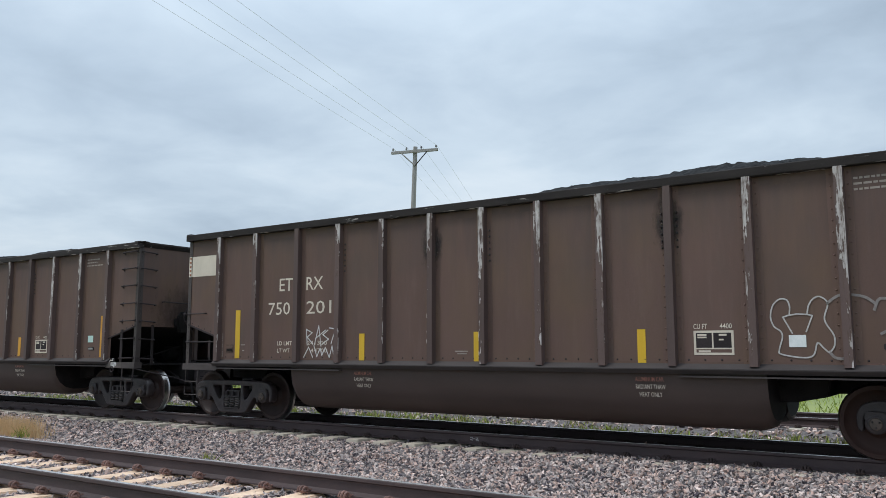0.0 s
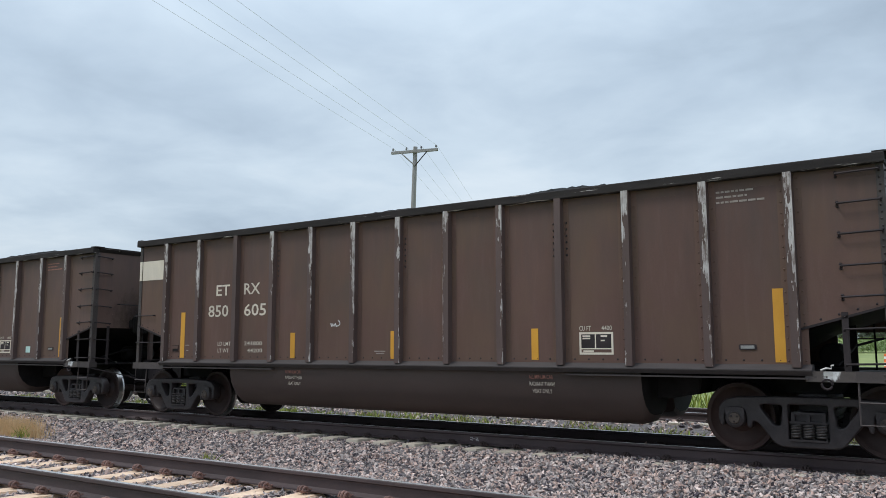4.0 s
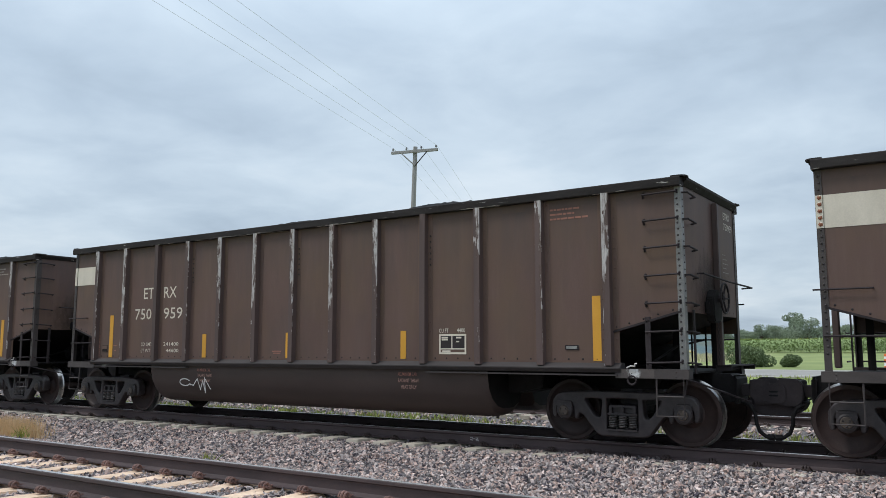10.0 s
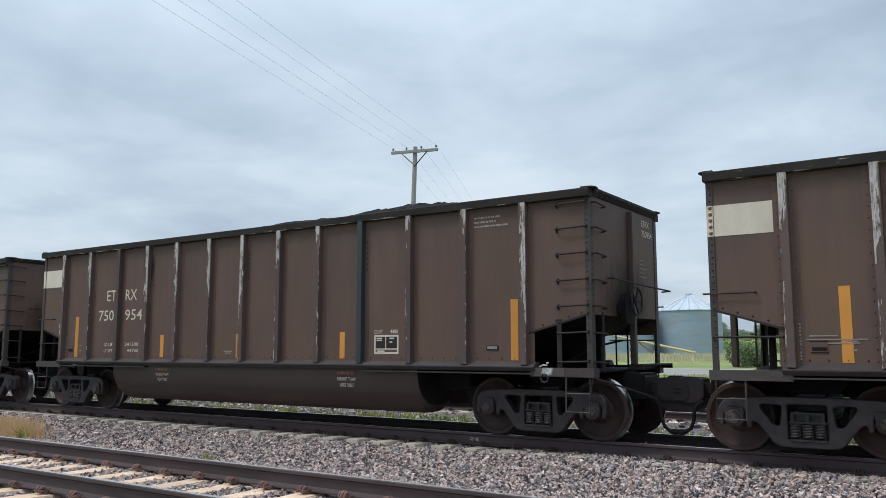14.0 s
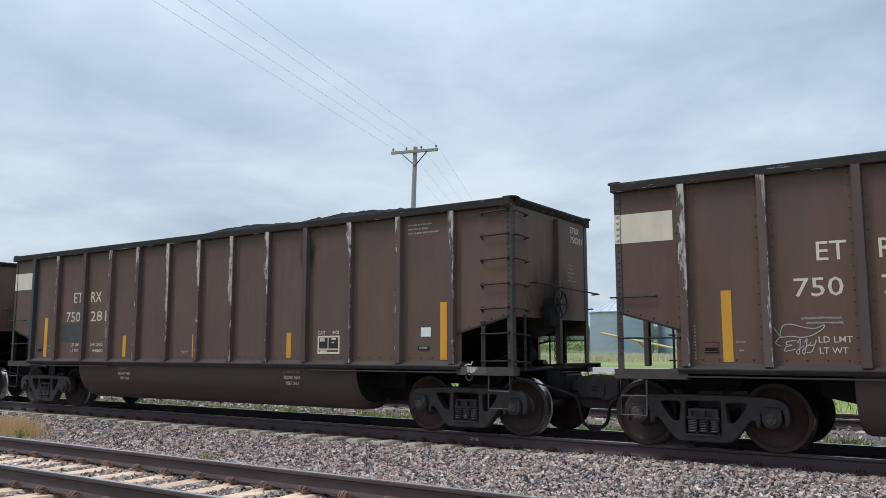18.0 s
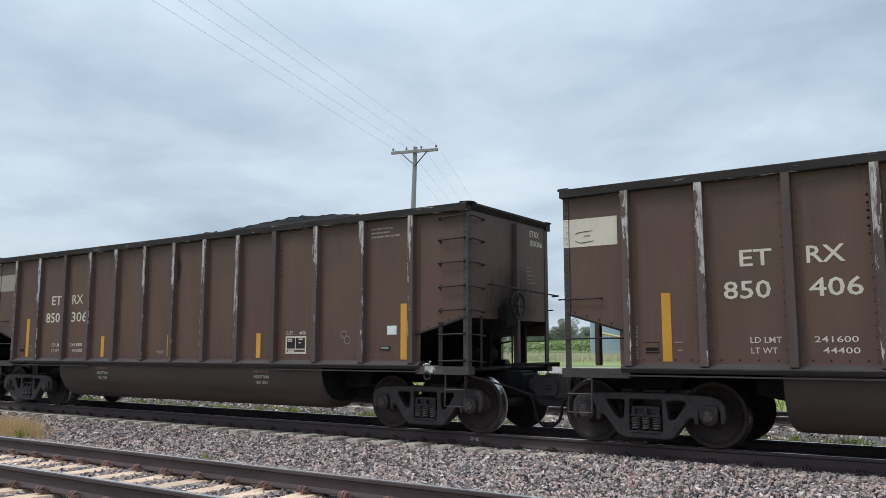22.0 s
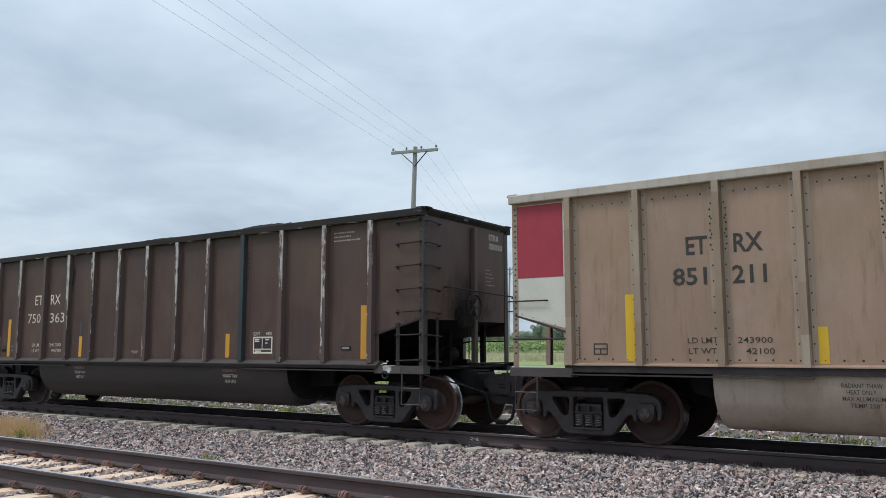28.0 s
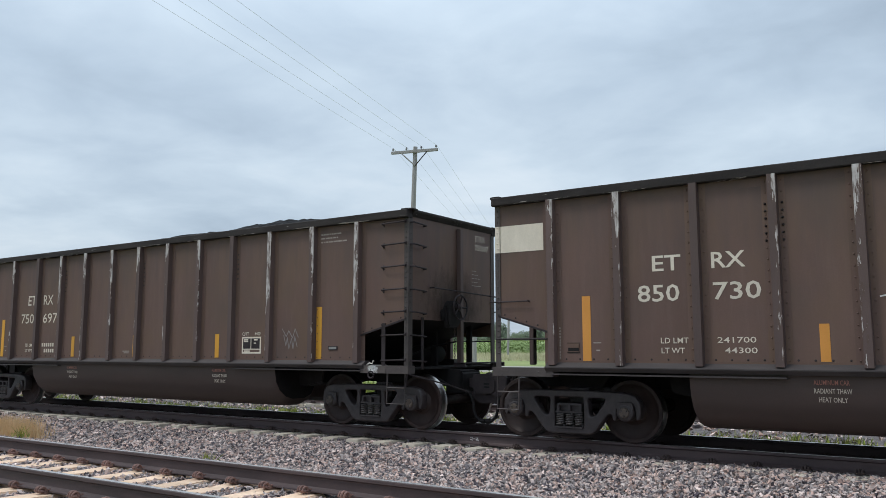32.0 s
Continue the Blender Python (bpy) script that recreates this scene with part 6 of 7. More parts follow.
SMALL = {}
FADED = surface("faded_small_lettering", (0.22, 0.185, 0.165), (0.34, 0.29, 0.26), 8.0, 0.6, 0.0, 0.0)
for scheme, ink in (("brown", LETTER), ("tan", BLACKLETTER), ("grey", BLACKLETTER)):
    SMALL[scheme] = {
        "mark_bold": [words([q], ink, 0.008) for q in (("ET", -4.70, 2.425, 0.40, 0.215), ("RX", -3.89, 2.425, 0.44, 0.215))],
        "mark": [words([q], ink, 0.0 if scheme == "brown" else 0.016) for q in ([("ET", -4.58, 2.447, 0.345, 0.235), ("RX", -3.89, 2.444, 0.41, 0.235)] if scheme == "brown" else [("ET", -4.53, 2.43, 0.29, 0.25), ("RX", -3.90, 2.43, 0.37, 0.25)] if scheme == "tan" else [("ET", -4.60, 2.43, 0.33, 0.25), ("RX", -3.88, 2.43, 0.42, 0.25)])],
        "tare_words": words([("LD LMT", -4.61, 1.435, 0.38, 0.075), ("LT WT", -4.605, 1.30, 0.32, 0.075)] if scheme == "brown" else [("LD LMT", -4.55, 1.435, 0.40, 0.075), ("LT WT", -4.54, 1.295, 0.37, 0.075)], ink),
        "capacity": words([("CU FT", 3.195, 1.622, 0.18, 0.068), ("4400", 3.54, 1.624, 0.155, 0.068)] if scheme != "grey" else [("EXW 10-8 H 12-10", 3.08, 1.785, 0.72, 0.066), ("CU FT 4520", 3.20, 1.68, 0.46, 0.066)], ink),
        "notice_lettering": bars(dashes([(5.22, 5.70, 3.42, 3.446), (5.22, 5.62, 3.35, 3.376), (5.22, 5.84, 3.28, 3.306)]) + [(-0.62, -0.38, 1.315, 1.335), (-0.58, -0.40, 1.28, 1.298)] + ([(-5.60, -5.48, 1.44, 1.455), (-5.56, -5.50, 1.33, 1.35)] if scheme == "brown" else []) + [(-6.135, -6.115, z, z + 0.026) for z in (1.22, 1.26, 1.30, 1.345, 1.40, 1.44, 1.48, 1.52, 1.57, 1.61, 1.65)], FADED if scheme == "brown" else ink),
        "end_mark": words([("ETRX", 0.72, 3.40, 0.36, 0.11)], ink),
        "end_lettering": bars(dashes([(0.60, 0.76, 2.82, 2.832), (0.60, 0.82, 2.75, 2.762), (0.60, 0.90, 2.68, 2.692), (0.60, 0.80, 2.61, 2.622), (0.60, 0.92, 2.54, 2.552)]), FADED if scheme == "brown" else ink),
        "thaw": words([("RADIANT THAW", -0.20, 0.062, 0.42, 0.062), ("HEAT ONLY", -0.155, -0.045, 0.32, 0.062)], ink) if scheme == "brown" else words([("ALUMINUM CAR", -0.20, 0.168, 0.44, 0.062), ("RADIANT THAW", -0.20, 0.062, 0.44, 0.062), ("HEAT ONLY", -0.155, -0.045, 0.32, 0.062)], ink) if scheme == "grey" else words([("RADIANT THAW", -0.20, 0.14, 0.44, 0.055), ("HEAT ONLY", -0.15, 0.06, 0.32, 0.055), ("MAX ALUMINUM", -0.20, -0.02, 0.46, 0.055), ("TEMP 250° F", -0.12, -0.10, 0.40, 0.055)], ink),
    }
FAINTRED = surface("faint_red_lettering", (0.125, 0.066, 0.052), (0.175, 0.095, 0.078), 8.0, 0.6, 0.0, 0.0)
RUSTLETTER = surface("rust_red_lettering", (0.26, 0.10, 0.07), (0.34, 0.15, 0.11), 8.0, 0.6, 0.0, 0.0)
LOWLINE = bars([(-0.34, -0.22, 1.150, 1.172), (-0.18, -0.15, 1.145, 1.178), (-0.11, -0.08, 1.145, 1.178), (-0.04, -0.01, 1.145, 1.178), (0.04, 0.14, 1.148, 1.176), (0.18, 0.32, 1.152, 1.174)], FAINTRED)
THAW_RED = words([("ALUMINUM CAR", -0.20, 0.168, 0.40, 0.062)], RUSTLETTER)

# each car from the head of the stretch on: scheme, number, weights, sticker and its place
ROSTER = [
    (-1, "brown", "", "", "", None),
    (0, "brown", "750 201", "241300", "44700", ("white", 4.40, 1.455)),
    (1, "brown", "750 962", "241500", "44500", ("green", 5.42, 1.60)),
    (2, "brown", "750 924", "241500", "44500", None),
    (3, "brown", "", "", "", None),
    (4, "brown", "850 605", "241800", "44200", None),
    (5, "brown", "751 399", "241400", "44600", ("green", 4.45, 1.365)),
    (6, "brown", "750 893", "241500", "44500", ("white", 4.63, 1.35)),
    (7, "brown", "751 261", "241500", "44500", None),
    (8, "brown", "751 107", "241600", "44400", None),
    (9, "brown", "750 050", "241200", "44800", ("white", 4.43, 1.425)),
    (10, "brown", "750 959", "241400", "44600", None),
    (11, "brown", "750 951", "241400", "44600", None),
    (12, "brown", "850 128", "241800", "44200", None),
    (13, "brown", "750 370", "241400", "44600", ("white", 4.81, 1.385)),
    (14, "brown", "750 954", "241300", "44700", None),
    (15, "brown", "", "", "", None),
    (16, "tan", "851 073", "244200", "41800", None),
    (17, "brown", "750 764", "241500", "44500", None),
    (18, "brown", "750 281", "241200", "44800", ("white", 5.50, 1.64)),
    (19, "brown", "750 547", "241500", "44500", None),
    (20, "brown", "750 374", "241500", "44500", ("white", 4.60, 1.34)),
    (21, "brown", "850 406", "241600", "44400", None),
    (22, "brown", "850 306", "241800", "44200", ("white", 5.60, 1.68)),
    (23, "brown", "850 134", "241800", "44200", ("white", 5.57, 1.64)),
    (24, "brown", "850 620", "241800", "44200", None),
    (25, "brown", "", "", "", None),
    (26, "brown", "850 214", "241600", "44400", ("white", 4.65, 1.36)),
    (27, "tan", "851 211", "243900", "42100", ("white", -0.70, 1.30)),
    (28, "brown", "750 363", "241300", "44700", None),
    (29, "grey", "852 031", "244200", "41800", ("white", 5.43, 1.455)),
    (30, "brown", "750 652", "241100", "44900", ("white", 4.50, 1.47)),
    (31, "brown", "850 730", "241700", "44300", ("white", 4.67, 1.375)),
    (32, "brown", "750 697", "", "", None),
    (33, "brown", "", "", "", None),
    (34, "brown", "", "", "", None),
]
LABELS = {"brown": "brown aluminium coal gondola with scraped ribs and a white end block", "tan": "dusty tan aluminium coal gondola with a dark red end block", "grey": "dusty grey aluminium coal gondola with an orange-red end block"}


SINGLE = {
    0: "brown aluminium coal gondola with rounded sprayed graffiti letters",
    10: "brown aluminium coal gondola with one bare silver corner post",
    18: "brown aluminium coal gondola with a faded blue touched-up patch",
    22: "rusty brown coal gondola with a dirtied white end block",
    23: "rusty brown coal gondola with a row of sprayed signs",
    26: "dark brown coal gondola with black film behind its lettering",
    29: "dusty grey aluminium coal gondola with an orange-red end block",
}


MARKER_SHIFT = {11: (-5.70, 5.73), 13: (-5.60, 5.935), 20: (-5.20, 5.935), 32: (-5.70, 5.20)}


def letter_car(k, car, scheme, number, limit, tare, sticker):
    """Paint marks, markers and lettering of one car."""
    ink = LETTER if scheme == "brown" else BLACKLETTER
    kit = SMALL[scheme]
    p = PLANE
    if scheme == "brown":
        part("end_block", BLOCK if k not in (11, 22, 24) else DULLBLOCK, car, (0, p, 0), "off-white painted block")
        tall, low = (-5.70, 5.935), (-2.555, -0.21, 2.468)
    else:
        if scheme == "tan":
            part("bare_panel", ALUBLOCK, car, (0, p, 0), "bright bare aluminium panel")
        else:
            part("bare_tub_plate", TUBPLATE, car, (0, 0, 0), "bright bare aluminium plate on the tub")
            part("bare_tub_plate", TUBPLATE, car, (7.05, 0, 0), "bright bare aluminium plate on the tub")
        part("end_block", REDBLOCK if scheme == "tan" else ORANGEBLOCK, car, (0, p - 0.004, 0), "red painted block")
        tall, low = (-6.0 if k == 16 else -5.35 if k == 27 else -6.05, 5.935), (-2.56 if k == 16 else -2.88, -0.21, 2.75)
        part("slot_outline", RECESS_FRAME, car, (-5.80, p, 1.36))
        if k == 16:
            part("bare_tub_plate", TUBPLATE, car, (0, 0, 0), "bright bare aluminium plate on the tub")
    if k in (27, 29):
        low = (-2.88, 2.75) if k == 27 else (-2.88,)
    tall = MARKER_SHIFT.get(k, tall)
    for x in tall:
        part("yellow_marker", YBAR_TALL_BRIGHT if k in (0, 27) else YBAR_TALL_AMBER if k in (12, 13, 14, 29, 31) else YBAR_TALL, car, (x, p, 0), "yellow reflective marker strip")
    for x in low:
        part("yellow_marker", YBAR_LOW_BRIGHT if k in (0, 27) else YBAR_LOW_AMBER if k in (12, 13, 14, 31) else YBAR_LOW, car, (x, p, 0), "yellow reflective marker strip")
    back = 0.0 if scheme == "brown" else -1.05
    part("test_date_box", TANSTENCIL if scheme == "tan" else STENCIL, car, (back, p, 0))
    part("capacity_lettering", kit["capacity"], car, (back, p, 0))
    part("notice_lettering", kit["notice_lettering"], car, (0, p, 0))
    if scheme == "brown" and k % 3 != 1:
        for x in (-5.70, 5.58):
            tagged(part("sill_lettering", LOWLINE, car, (x, p, 0), "faded rust-red lettering low on the panel"), kind="stuff")
    later = scheme == "brown" and number.startswith("850")
    for half in kit["mark_bold" if later else "mark"]:
        shift = 0.045 if k in (22, 23) and half is kit["mark_bold"][1] else 0.0
        part("reporting_mark", half, car, (shift, p, 0.0 if scheme == "brown" else 0.19))
    part("weight_lettering", kit["tare_words"], car, (0, p, 0))
    if number:
        a, b = number.split()
        z = 2.003 if scheme == "brown" else 2.19
        for q in ([(a, -4.92 if later else -4.86, z, 0.59 if later else 0.565, 0.235), (b, -3.845 if k in (22, 23) else -3.88, z, 0.63 if k in (22, 23) else 0.61, 0.235)] if scheme == "brown" else [(a, -4.72, 2.21, 0.46, 0.24), (b, -3.93, 2.21, 0.43 if "11" in b else 0.54, 0.24)] if scheme == "tan" else [(a, -4.79, 2.21, 0.53, 0.24), (b, -3.90, 2.21, 0.52, 0.24)]):
            part("car_number", words([q], ink, 0.014 if k == 26 or scheme != "brown" else 0.007 if later else 0.0), car, (0, p, 0))
        part("end_number", words([(a + b, 0.72, 3.23, 0.48, 0.11)], ink), car, (END + 0.006, 0, 0), turn=90)
    if limit:
        part("weight_stencil", words([(limit, -3.85, 1.438, 0.49, 0.075), (tare, -3.76, 1.302, 0.41, 0.075)] if scheme == "brown" else [(limit, -3.90, 1.435, 0.43, 0.075), (tare, -3.80, 1.295, 0.35, 0.075)], ink), car, (0, p, 0))
    else:
        part("weight_stencil", bars([(-3.87 + 0.09 * i, -3.81 + 0.09 * i, 1.435, 1.52) for i in range(6)] + [(-3.77 + 0.09 * i, -3.71 + 0.09 * i, 1.295, 1.38) for i in range(5)], ink), car, (0, p, 0))
    part("end_mark", kit["end_mark"], car, (END + 0.006, 0, 0), turn=90)
    part("end_lettering", kit["end_lettering"], car, (END + 0.006, 0, 0), turn=90)
    # heat notices lie on the tub's flank, leaning with it
    for x in (-2.51, 2.57):
        t = part("heat_notice", kit["thaw"], car, label="stencilled heat notice")
        t.matrix_basis = pose(x, -1.388, 0.755, 11, 0, 0)
        if scheme == "brown":
            t = part("heat_notice", THAW_RED, car, label="faded rust-red stencilled line")
            t.matrix_basis = pose(x, -1.388, 0.755, 11, 0, 0)
    if sticker:
        part("sticker", STICKER[sticker[0]], car, (sticker[1] + 0.085, p - 0.002, sticker[2]), "square pale %s sticker" % sticker[0])


RECESS_FRAME = bars([(-0.105, 0.105, 0.065, 0.08), (-0.105, 0.105, -0.08, -0.065), (-0.105, -0.09, -0.065, 0.065), (0.09, 0.105, -0.065, 0.065), (-0.09, 0.09, -0.005, 0.01), (-0.008, 0.008, -0.065, -0.005)], BLACKLETTER)
LOADS = [coal_mesh(s) for s in range(10)]
HEAPED = (13, 16, 18, 22, 23, 24, 27)
PROTO = {}
TONES = {"rust": (2, 3, 4, 12, 17, 20, 21, 22, 23, 24, 25), "dusk": (26, 28, 30)}
for k, scheme, number, limit, tare, sticker in ROSTER:
    scheme = next((name for name, cars in TONES.items() if k in cars), scheme)
    if scheme not in PROTO:
        PROTO[scheme] = car = build_car(scheme)
    else:
        car = copy_thing(PROTO[scheme], Matrix())
        # lettering belongs to one car alone
    CARS.append([k, car, None])
    car["scheme"] = scheme
for (k, scheme, number, limit, tare, sticker), row in zip(ROSTER, CARS):
    car = row[1]
    letter_car(k, car, scheme, number, limit, tare, sticker)
    tagged(car, SINGLE.get(k, LABELS[scheme]), "freight car", "coal train cars")
    load = new("coal_load", LOADS[9 if k == 0 else 6 + k % 3 if k in HEAPED else (k * 5 + 3) % 6])
    tagged(load, "heaped black coal filling an open gondola car", "coal", "coal loads", "stuff")
    row[2] = load
    del car["scheme"]
WHEELSETS = [o for o in scene.objects if o.name.split(".")[0] == "wheelset"]


# ---------------------------------------------------------------- sprayed tags and touched-up paint
SPRAY = surface("pale_spray_paint", (0.50, 0.49, 0.48), (0.68, 0.67, 0.66), 20.0, 0.7, 0.0, 0.0)
FAINTSPRAY = surface("faint_spray_paint", (0.17, 0.15, 0.145), (0.26, 0.235, 0.225), 20.0, 0.7, 0.0, 0.0)
BLACKSPRAY = surface("black_spray_paint", (0.045, 0.040, 0.038), (0.09, 0.08, 0.075), 20.0, 0.7, 0.0, 0.0)
BY_NUMBER = {row[0]: row[1] for row in CARS}


def tag_on(k, lines, mat, r=0.014, y=PLANE - 0.004, lean=0.0):
    ob = part("sprayed_tag", strokes(lines, mat, r), BY_NUMBER[k], label="loose spray-painted scrawl")
    ob.matrix_basis = pose(0, y, 0, lean, 0, 0)


def zigzag(x0, x1, z0, z1, n, seed):
    """A hasty scrawl inside a box."""
    rg = random.Random(seed)
    pts = []
    for i in range(n + 1):
        z = z0 if i % 2 else z1
        pts.append((x0 + (x1 - x0) * (i + rg.uniform(-0.3, 0.3)) / n, z + rg.uniform(-0.25, 0.25) * (z1 - z0)))
    return pts


def flowing(pts, n=5):
    """A smooth line through the given turning points."""
    p = [pts[0]] + list(pts) + [pts[-1]]
    out = []
    for i in range(1, len(p) - 2):
        for j in range(n):
            t = j / n
            out.append(tuple(0.5 * (2 * p[i][c] + (p[i + 1][c] - p[i - 1][c]) * t + (2 * p[i - 1][c] - 5 * p[i][c] + 4 * p[i + 1][c] - p[i + 2][c]) * t * t + (3 * p[i][c] - p[i - 1][c] - 3 * p[i + 1][c] + p[i + 2][c]) * t ** 3) for c in (0, 1)))
    return out + [pts[-1]]


# rounded bubble letters on the first car
CHALK = surface("thin_grey_spray_paint", (0.36, 0.34, 0.33), (0.52, 0.50, 0.49), 20.0, 0.7, 0.0, 0.0)
tag_on(0, [[(4.429, 1.553), (4.326, 1.754), (4.386, 1.775), (4.490, 1.791), (4.610, 1.783), (4.670, 1.767), (4.593, 1.574)],
           flowing([(4.404, 1.783), (4.412, 1.890), (4.378, 1.972), (4.292, 1.980), (4.214, 1.906), (4.180, 1.767), (4.214, 1.644), (4.292, 1.578), (4.309, 1.496), (4.266, 1.348), (4.292, 1.291), (4.541, 1.250), (4.662, 1.283), (4.713, 1.430), (4.782, 1.365), (4.842, 1.320), (4.902, 1.398), (4.902, 1.521), (4.825, 1.660), (4.808, 1.750), (4.851, 1.914), (4.773, 1.996), (4.696, 1.980), (4.636, 1.898), (4.610, 1.783)])], CHALK, 0.009)
tag_on(0, [flowing([(4.851, 1.914), (4.920, 1.972), (5.014, 2.013), (5.152, 2.004), (5.272, 1.972), (5.358, 1.906)]), flowing([(4.842, 1.320), (4.902, 1.254), (4.997, 1.242), (5.031, 1.299)]), flowing([(5.092, 1.726), (5.074, 1.644), (5.109, 1.537)]), flowing([(5.418, 1.537), (5.590, 1.660), (5.547, 1.906), (5.418, 1.947), (5.358, 1.824)])], FAINTSPRAY, 0.016)
tag_on(0, [[(-3.86, 1.72), (-3.84, 1.44)], [(-3.86, 1.72), (-3.72, 1.66), (-3.84, 1.58), (-3.70, 1.46)], [(-3.66, 1.44), (-3.56, 1.78), (-3.50, 1.42)], [(-3.64, 1.55), (-3.40, 1.70)],
           [(-3.34, 1.70), (-3.46, 1.62), (-3.32, 1.54), (-3.46, 1.46)], [(-3.30, 1.74), (-3.16, 1.72), (-3.26, 1.46)], [(-3.92, 1.22), (-3.80, 1.40), (-3.70, 1.22)], zigzag(-3.66, -3.18, 1.22, 1.42, 7, 3)], SPRAY, 0.009)
# a row of single signs along one car
# chalk on the near rail's web and on truck side frames
track = scene.objects["track_main"]
tagged(part("chalk_mark", strokes([[(-7.25, -0.082), (-7.205, -0.078), (-7.21, -0.108), (-7.25, -0.12), (-7.20, -0.125)], [(-7.185, -0.10), (-7.165, -0.10)], [(-7.14, -0.085), (-7.10, -0.085), (-7.14, -0.12), (-7.09, -0.125)], [(-7.145, -0.105), (-7.10, -0.105)]], CHALK, 0.005), track, (0, -0.7525 - 0.0125, 0), "pale chalk marks on the rail's web"), kind="stuff")
for k in (20, 26, 28):
    truck = next(o for o in BY_NUMBER[k].children if o.name.split(".")[0] == "truck" and o.location.x < 0)
    tagged(part("chalk_mark", strokes([[(-0.60, 0.385), (-0.585, 0.35), (-0.565, 0.36), (-0.555, 0.315)], [(-0.535, 0.30), (-0.51, 0.29), (-0.525, 0.265)], [(-0.495, 0.255), (-0.475, 0.22), (-0.455, 0.225), (-0.44, 0.185)], [(0.46, 0.33), (0.48, 0.35), (0.47, 0.30)]], FAINTSPRAY, 0.005), truck, (0, -1.0975, 0), "pale chalk marks on the cast frame"), kind="stuff")
tag_on(23, [arc(-1.50, 1.70, 0.17, 0.15, 0, 360, 14), [(-1.84, 1.42), (-1.52, 1.72), (-1.44, 1.88)]], CHALK, 0.012)
tag_on(23, [[(-0.72, 1.60), (-0.36, 2.02)], [(-0.62, 1.92), (-0.44, 1.62)]], CHALK, 0.014)
tag_on(23, [[(0.46, 1.98), (0.28, 1.92), (0.36, 1.98), (0.30, 1.60), (0.52, 1.52)], [(0.22, 1.76), (0.42, 1.80)]], CHALK, 0.013)
tag_on(23, [[(1.42, 2.06), (1.20, 1.54), (1.50, 1.58), (1.68, 1.78), (1.52, 1.94), (1.26, 1.88)], [(1.16, 1.78), (1.80, 1.40)], [(1.18, 1.86), (1.74, 1.98)]], CHALK, 0.012)
tag_on(23, [[(2.32, 1.90), (2.16, 1.66), (2.34, 1.68)], [(2.46, 1.66), (2.50, 1.90), (2.66, 1.78), (2.48, 1.70)]], CHALK, 0.012)
tag_on(23, [[(4.12, 1.86), (4.26, 1.62), (4.36, 1.84)], [(4.54, 1.80), (4.40, 1.72), (4.52, 1.62), (4.40, 1.60)], [(4.58, 1.60), (4.60, 1.82), (4.72, 1.74), (4.60, 1.70), (4.76, 1.60)], [(4.92, 1.80), (4.80, 1.70), (4.92, 1.62), (4.76, 1.52)], [(5.00, 1.84), (4.98, 1.60), (5.12, 1.62)], [(4.44, 1.48), (4.90, 1.50)]], SPRAY, 0.012)
tag_on(23, [zigzag(5.30, 5.86, 1.86, 2.08, 9, 5), zigzag(5.32, 5.84, 1.62, 1.86, 9, 6), [(5.42, 1.44), (5.34, 1.24), (5.48, 1.24)], [(5.54, 1.24), (5.58, 1.42), (5.70, 1.34), (5.54, 1.24)]], SPRAY, 0.013)
part("sprayed_tag", words([("SHOUT", -3.37, 0.81, 0.30, 0.07), ("OUT", -3.28, 0.72, 0.16, 0.06)], FAINTSPRAY), BY_NUMBER[23], (0, 0, 0), "chalk-thin scrawled words on the tub").matrix_basis = pose(0, -1.385, 0, 0, 0, 0)
# others
tag_on(10, [arc(-2.95, 0.72, 0.16, 0.07, 30, 330, 10) + [(-2.70, 0.66), (-2.58, 0.78)], [(-2.56, 0.80), (-2.50, 0.58), (-2.40, 0.76), (-2.36, 0.52), (-2.34, 0.82), (-2.20, 0.60)]], SPRAY, 0.010, -1.385, 11.0)
tag_on(11, [arc(3.95 + 0.55, 1.80, 0.20, 0.16, 0, 360, 12), [(4.42, 1.60), (4.66, 1.40), (4.44, 1.36)]], FAINTSPRAY, 0.012)
tag_on(11, [arc(5.36, 1.92, 0.16, 0.16, 40, 260, 9), [(5.36, 1.74), (5.46, 1.52), (5.62, 1.66), (5.40, 1.48)]], FAINTSPRAY, 0.012)
tag_on(11, [zigzag(1.24, 1.48, 1.36, 1.52, 8, 9)], FAINTSPRAY, 0.008)
tag_on(16, [arc(-5.66, 1.74, 0.22, 0.14, 0, 360, 12), [(-5.98, 1.80), (-5.86, 1.94), (-5.80, 1.62)], [(-5.92, 1.76), (-5.70, 1.90), (-5.60, 1.66), (-5.48, 1.92), (-5.40, 1.70)], [(-5.96, 1.94), (-5.80, 1.60), (-5.74, 1.52)], [(-5.42, 1.94), (-5.52, 1.50)], [(-5.80, 1.60), (-5.56, 1.58)], [(-5.76, 2.02), (-5.78, 2.10)], [(-5.64, 2.04), (-5.65, 2.18)], [(-5.52, 2.06), (-5.47, 2.10)], [(-5.50, 2.06), (-5.24, 1.92), (-5.10, 1.90)]], BLACKSPRAY, 0.011)
tag_on(18, [[(-4.92, 1.84), (-4.72, 1.90), (-4.60, 1.86)], [(-4.95, 1.68), (-4.74, 1.72), (-4.52, 1.66)]], BLACKSPRAY, 0.022, PLANE - 0.008)
tag_on(31, [[(-1.42, 2.12), (-1.46, 1.98), (-1.70, 2.02), (-1.92, 1.98)], [(-1.72, 2.02), (-1.74, 1.50), (-1.48, 1.48)], [(-1.72, 1.76), (-1.50, 1.78)], [(-1.74, 1.62), (-1.56, 1.62)]], SPRAY, 0.009)
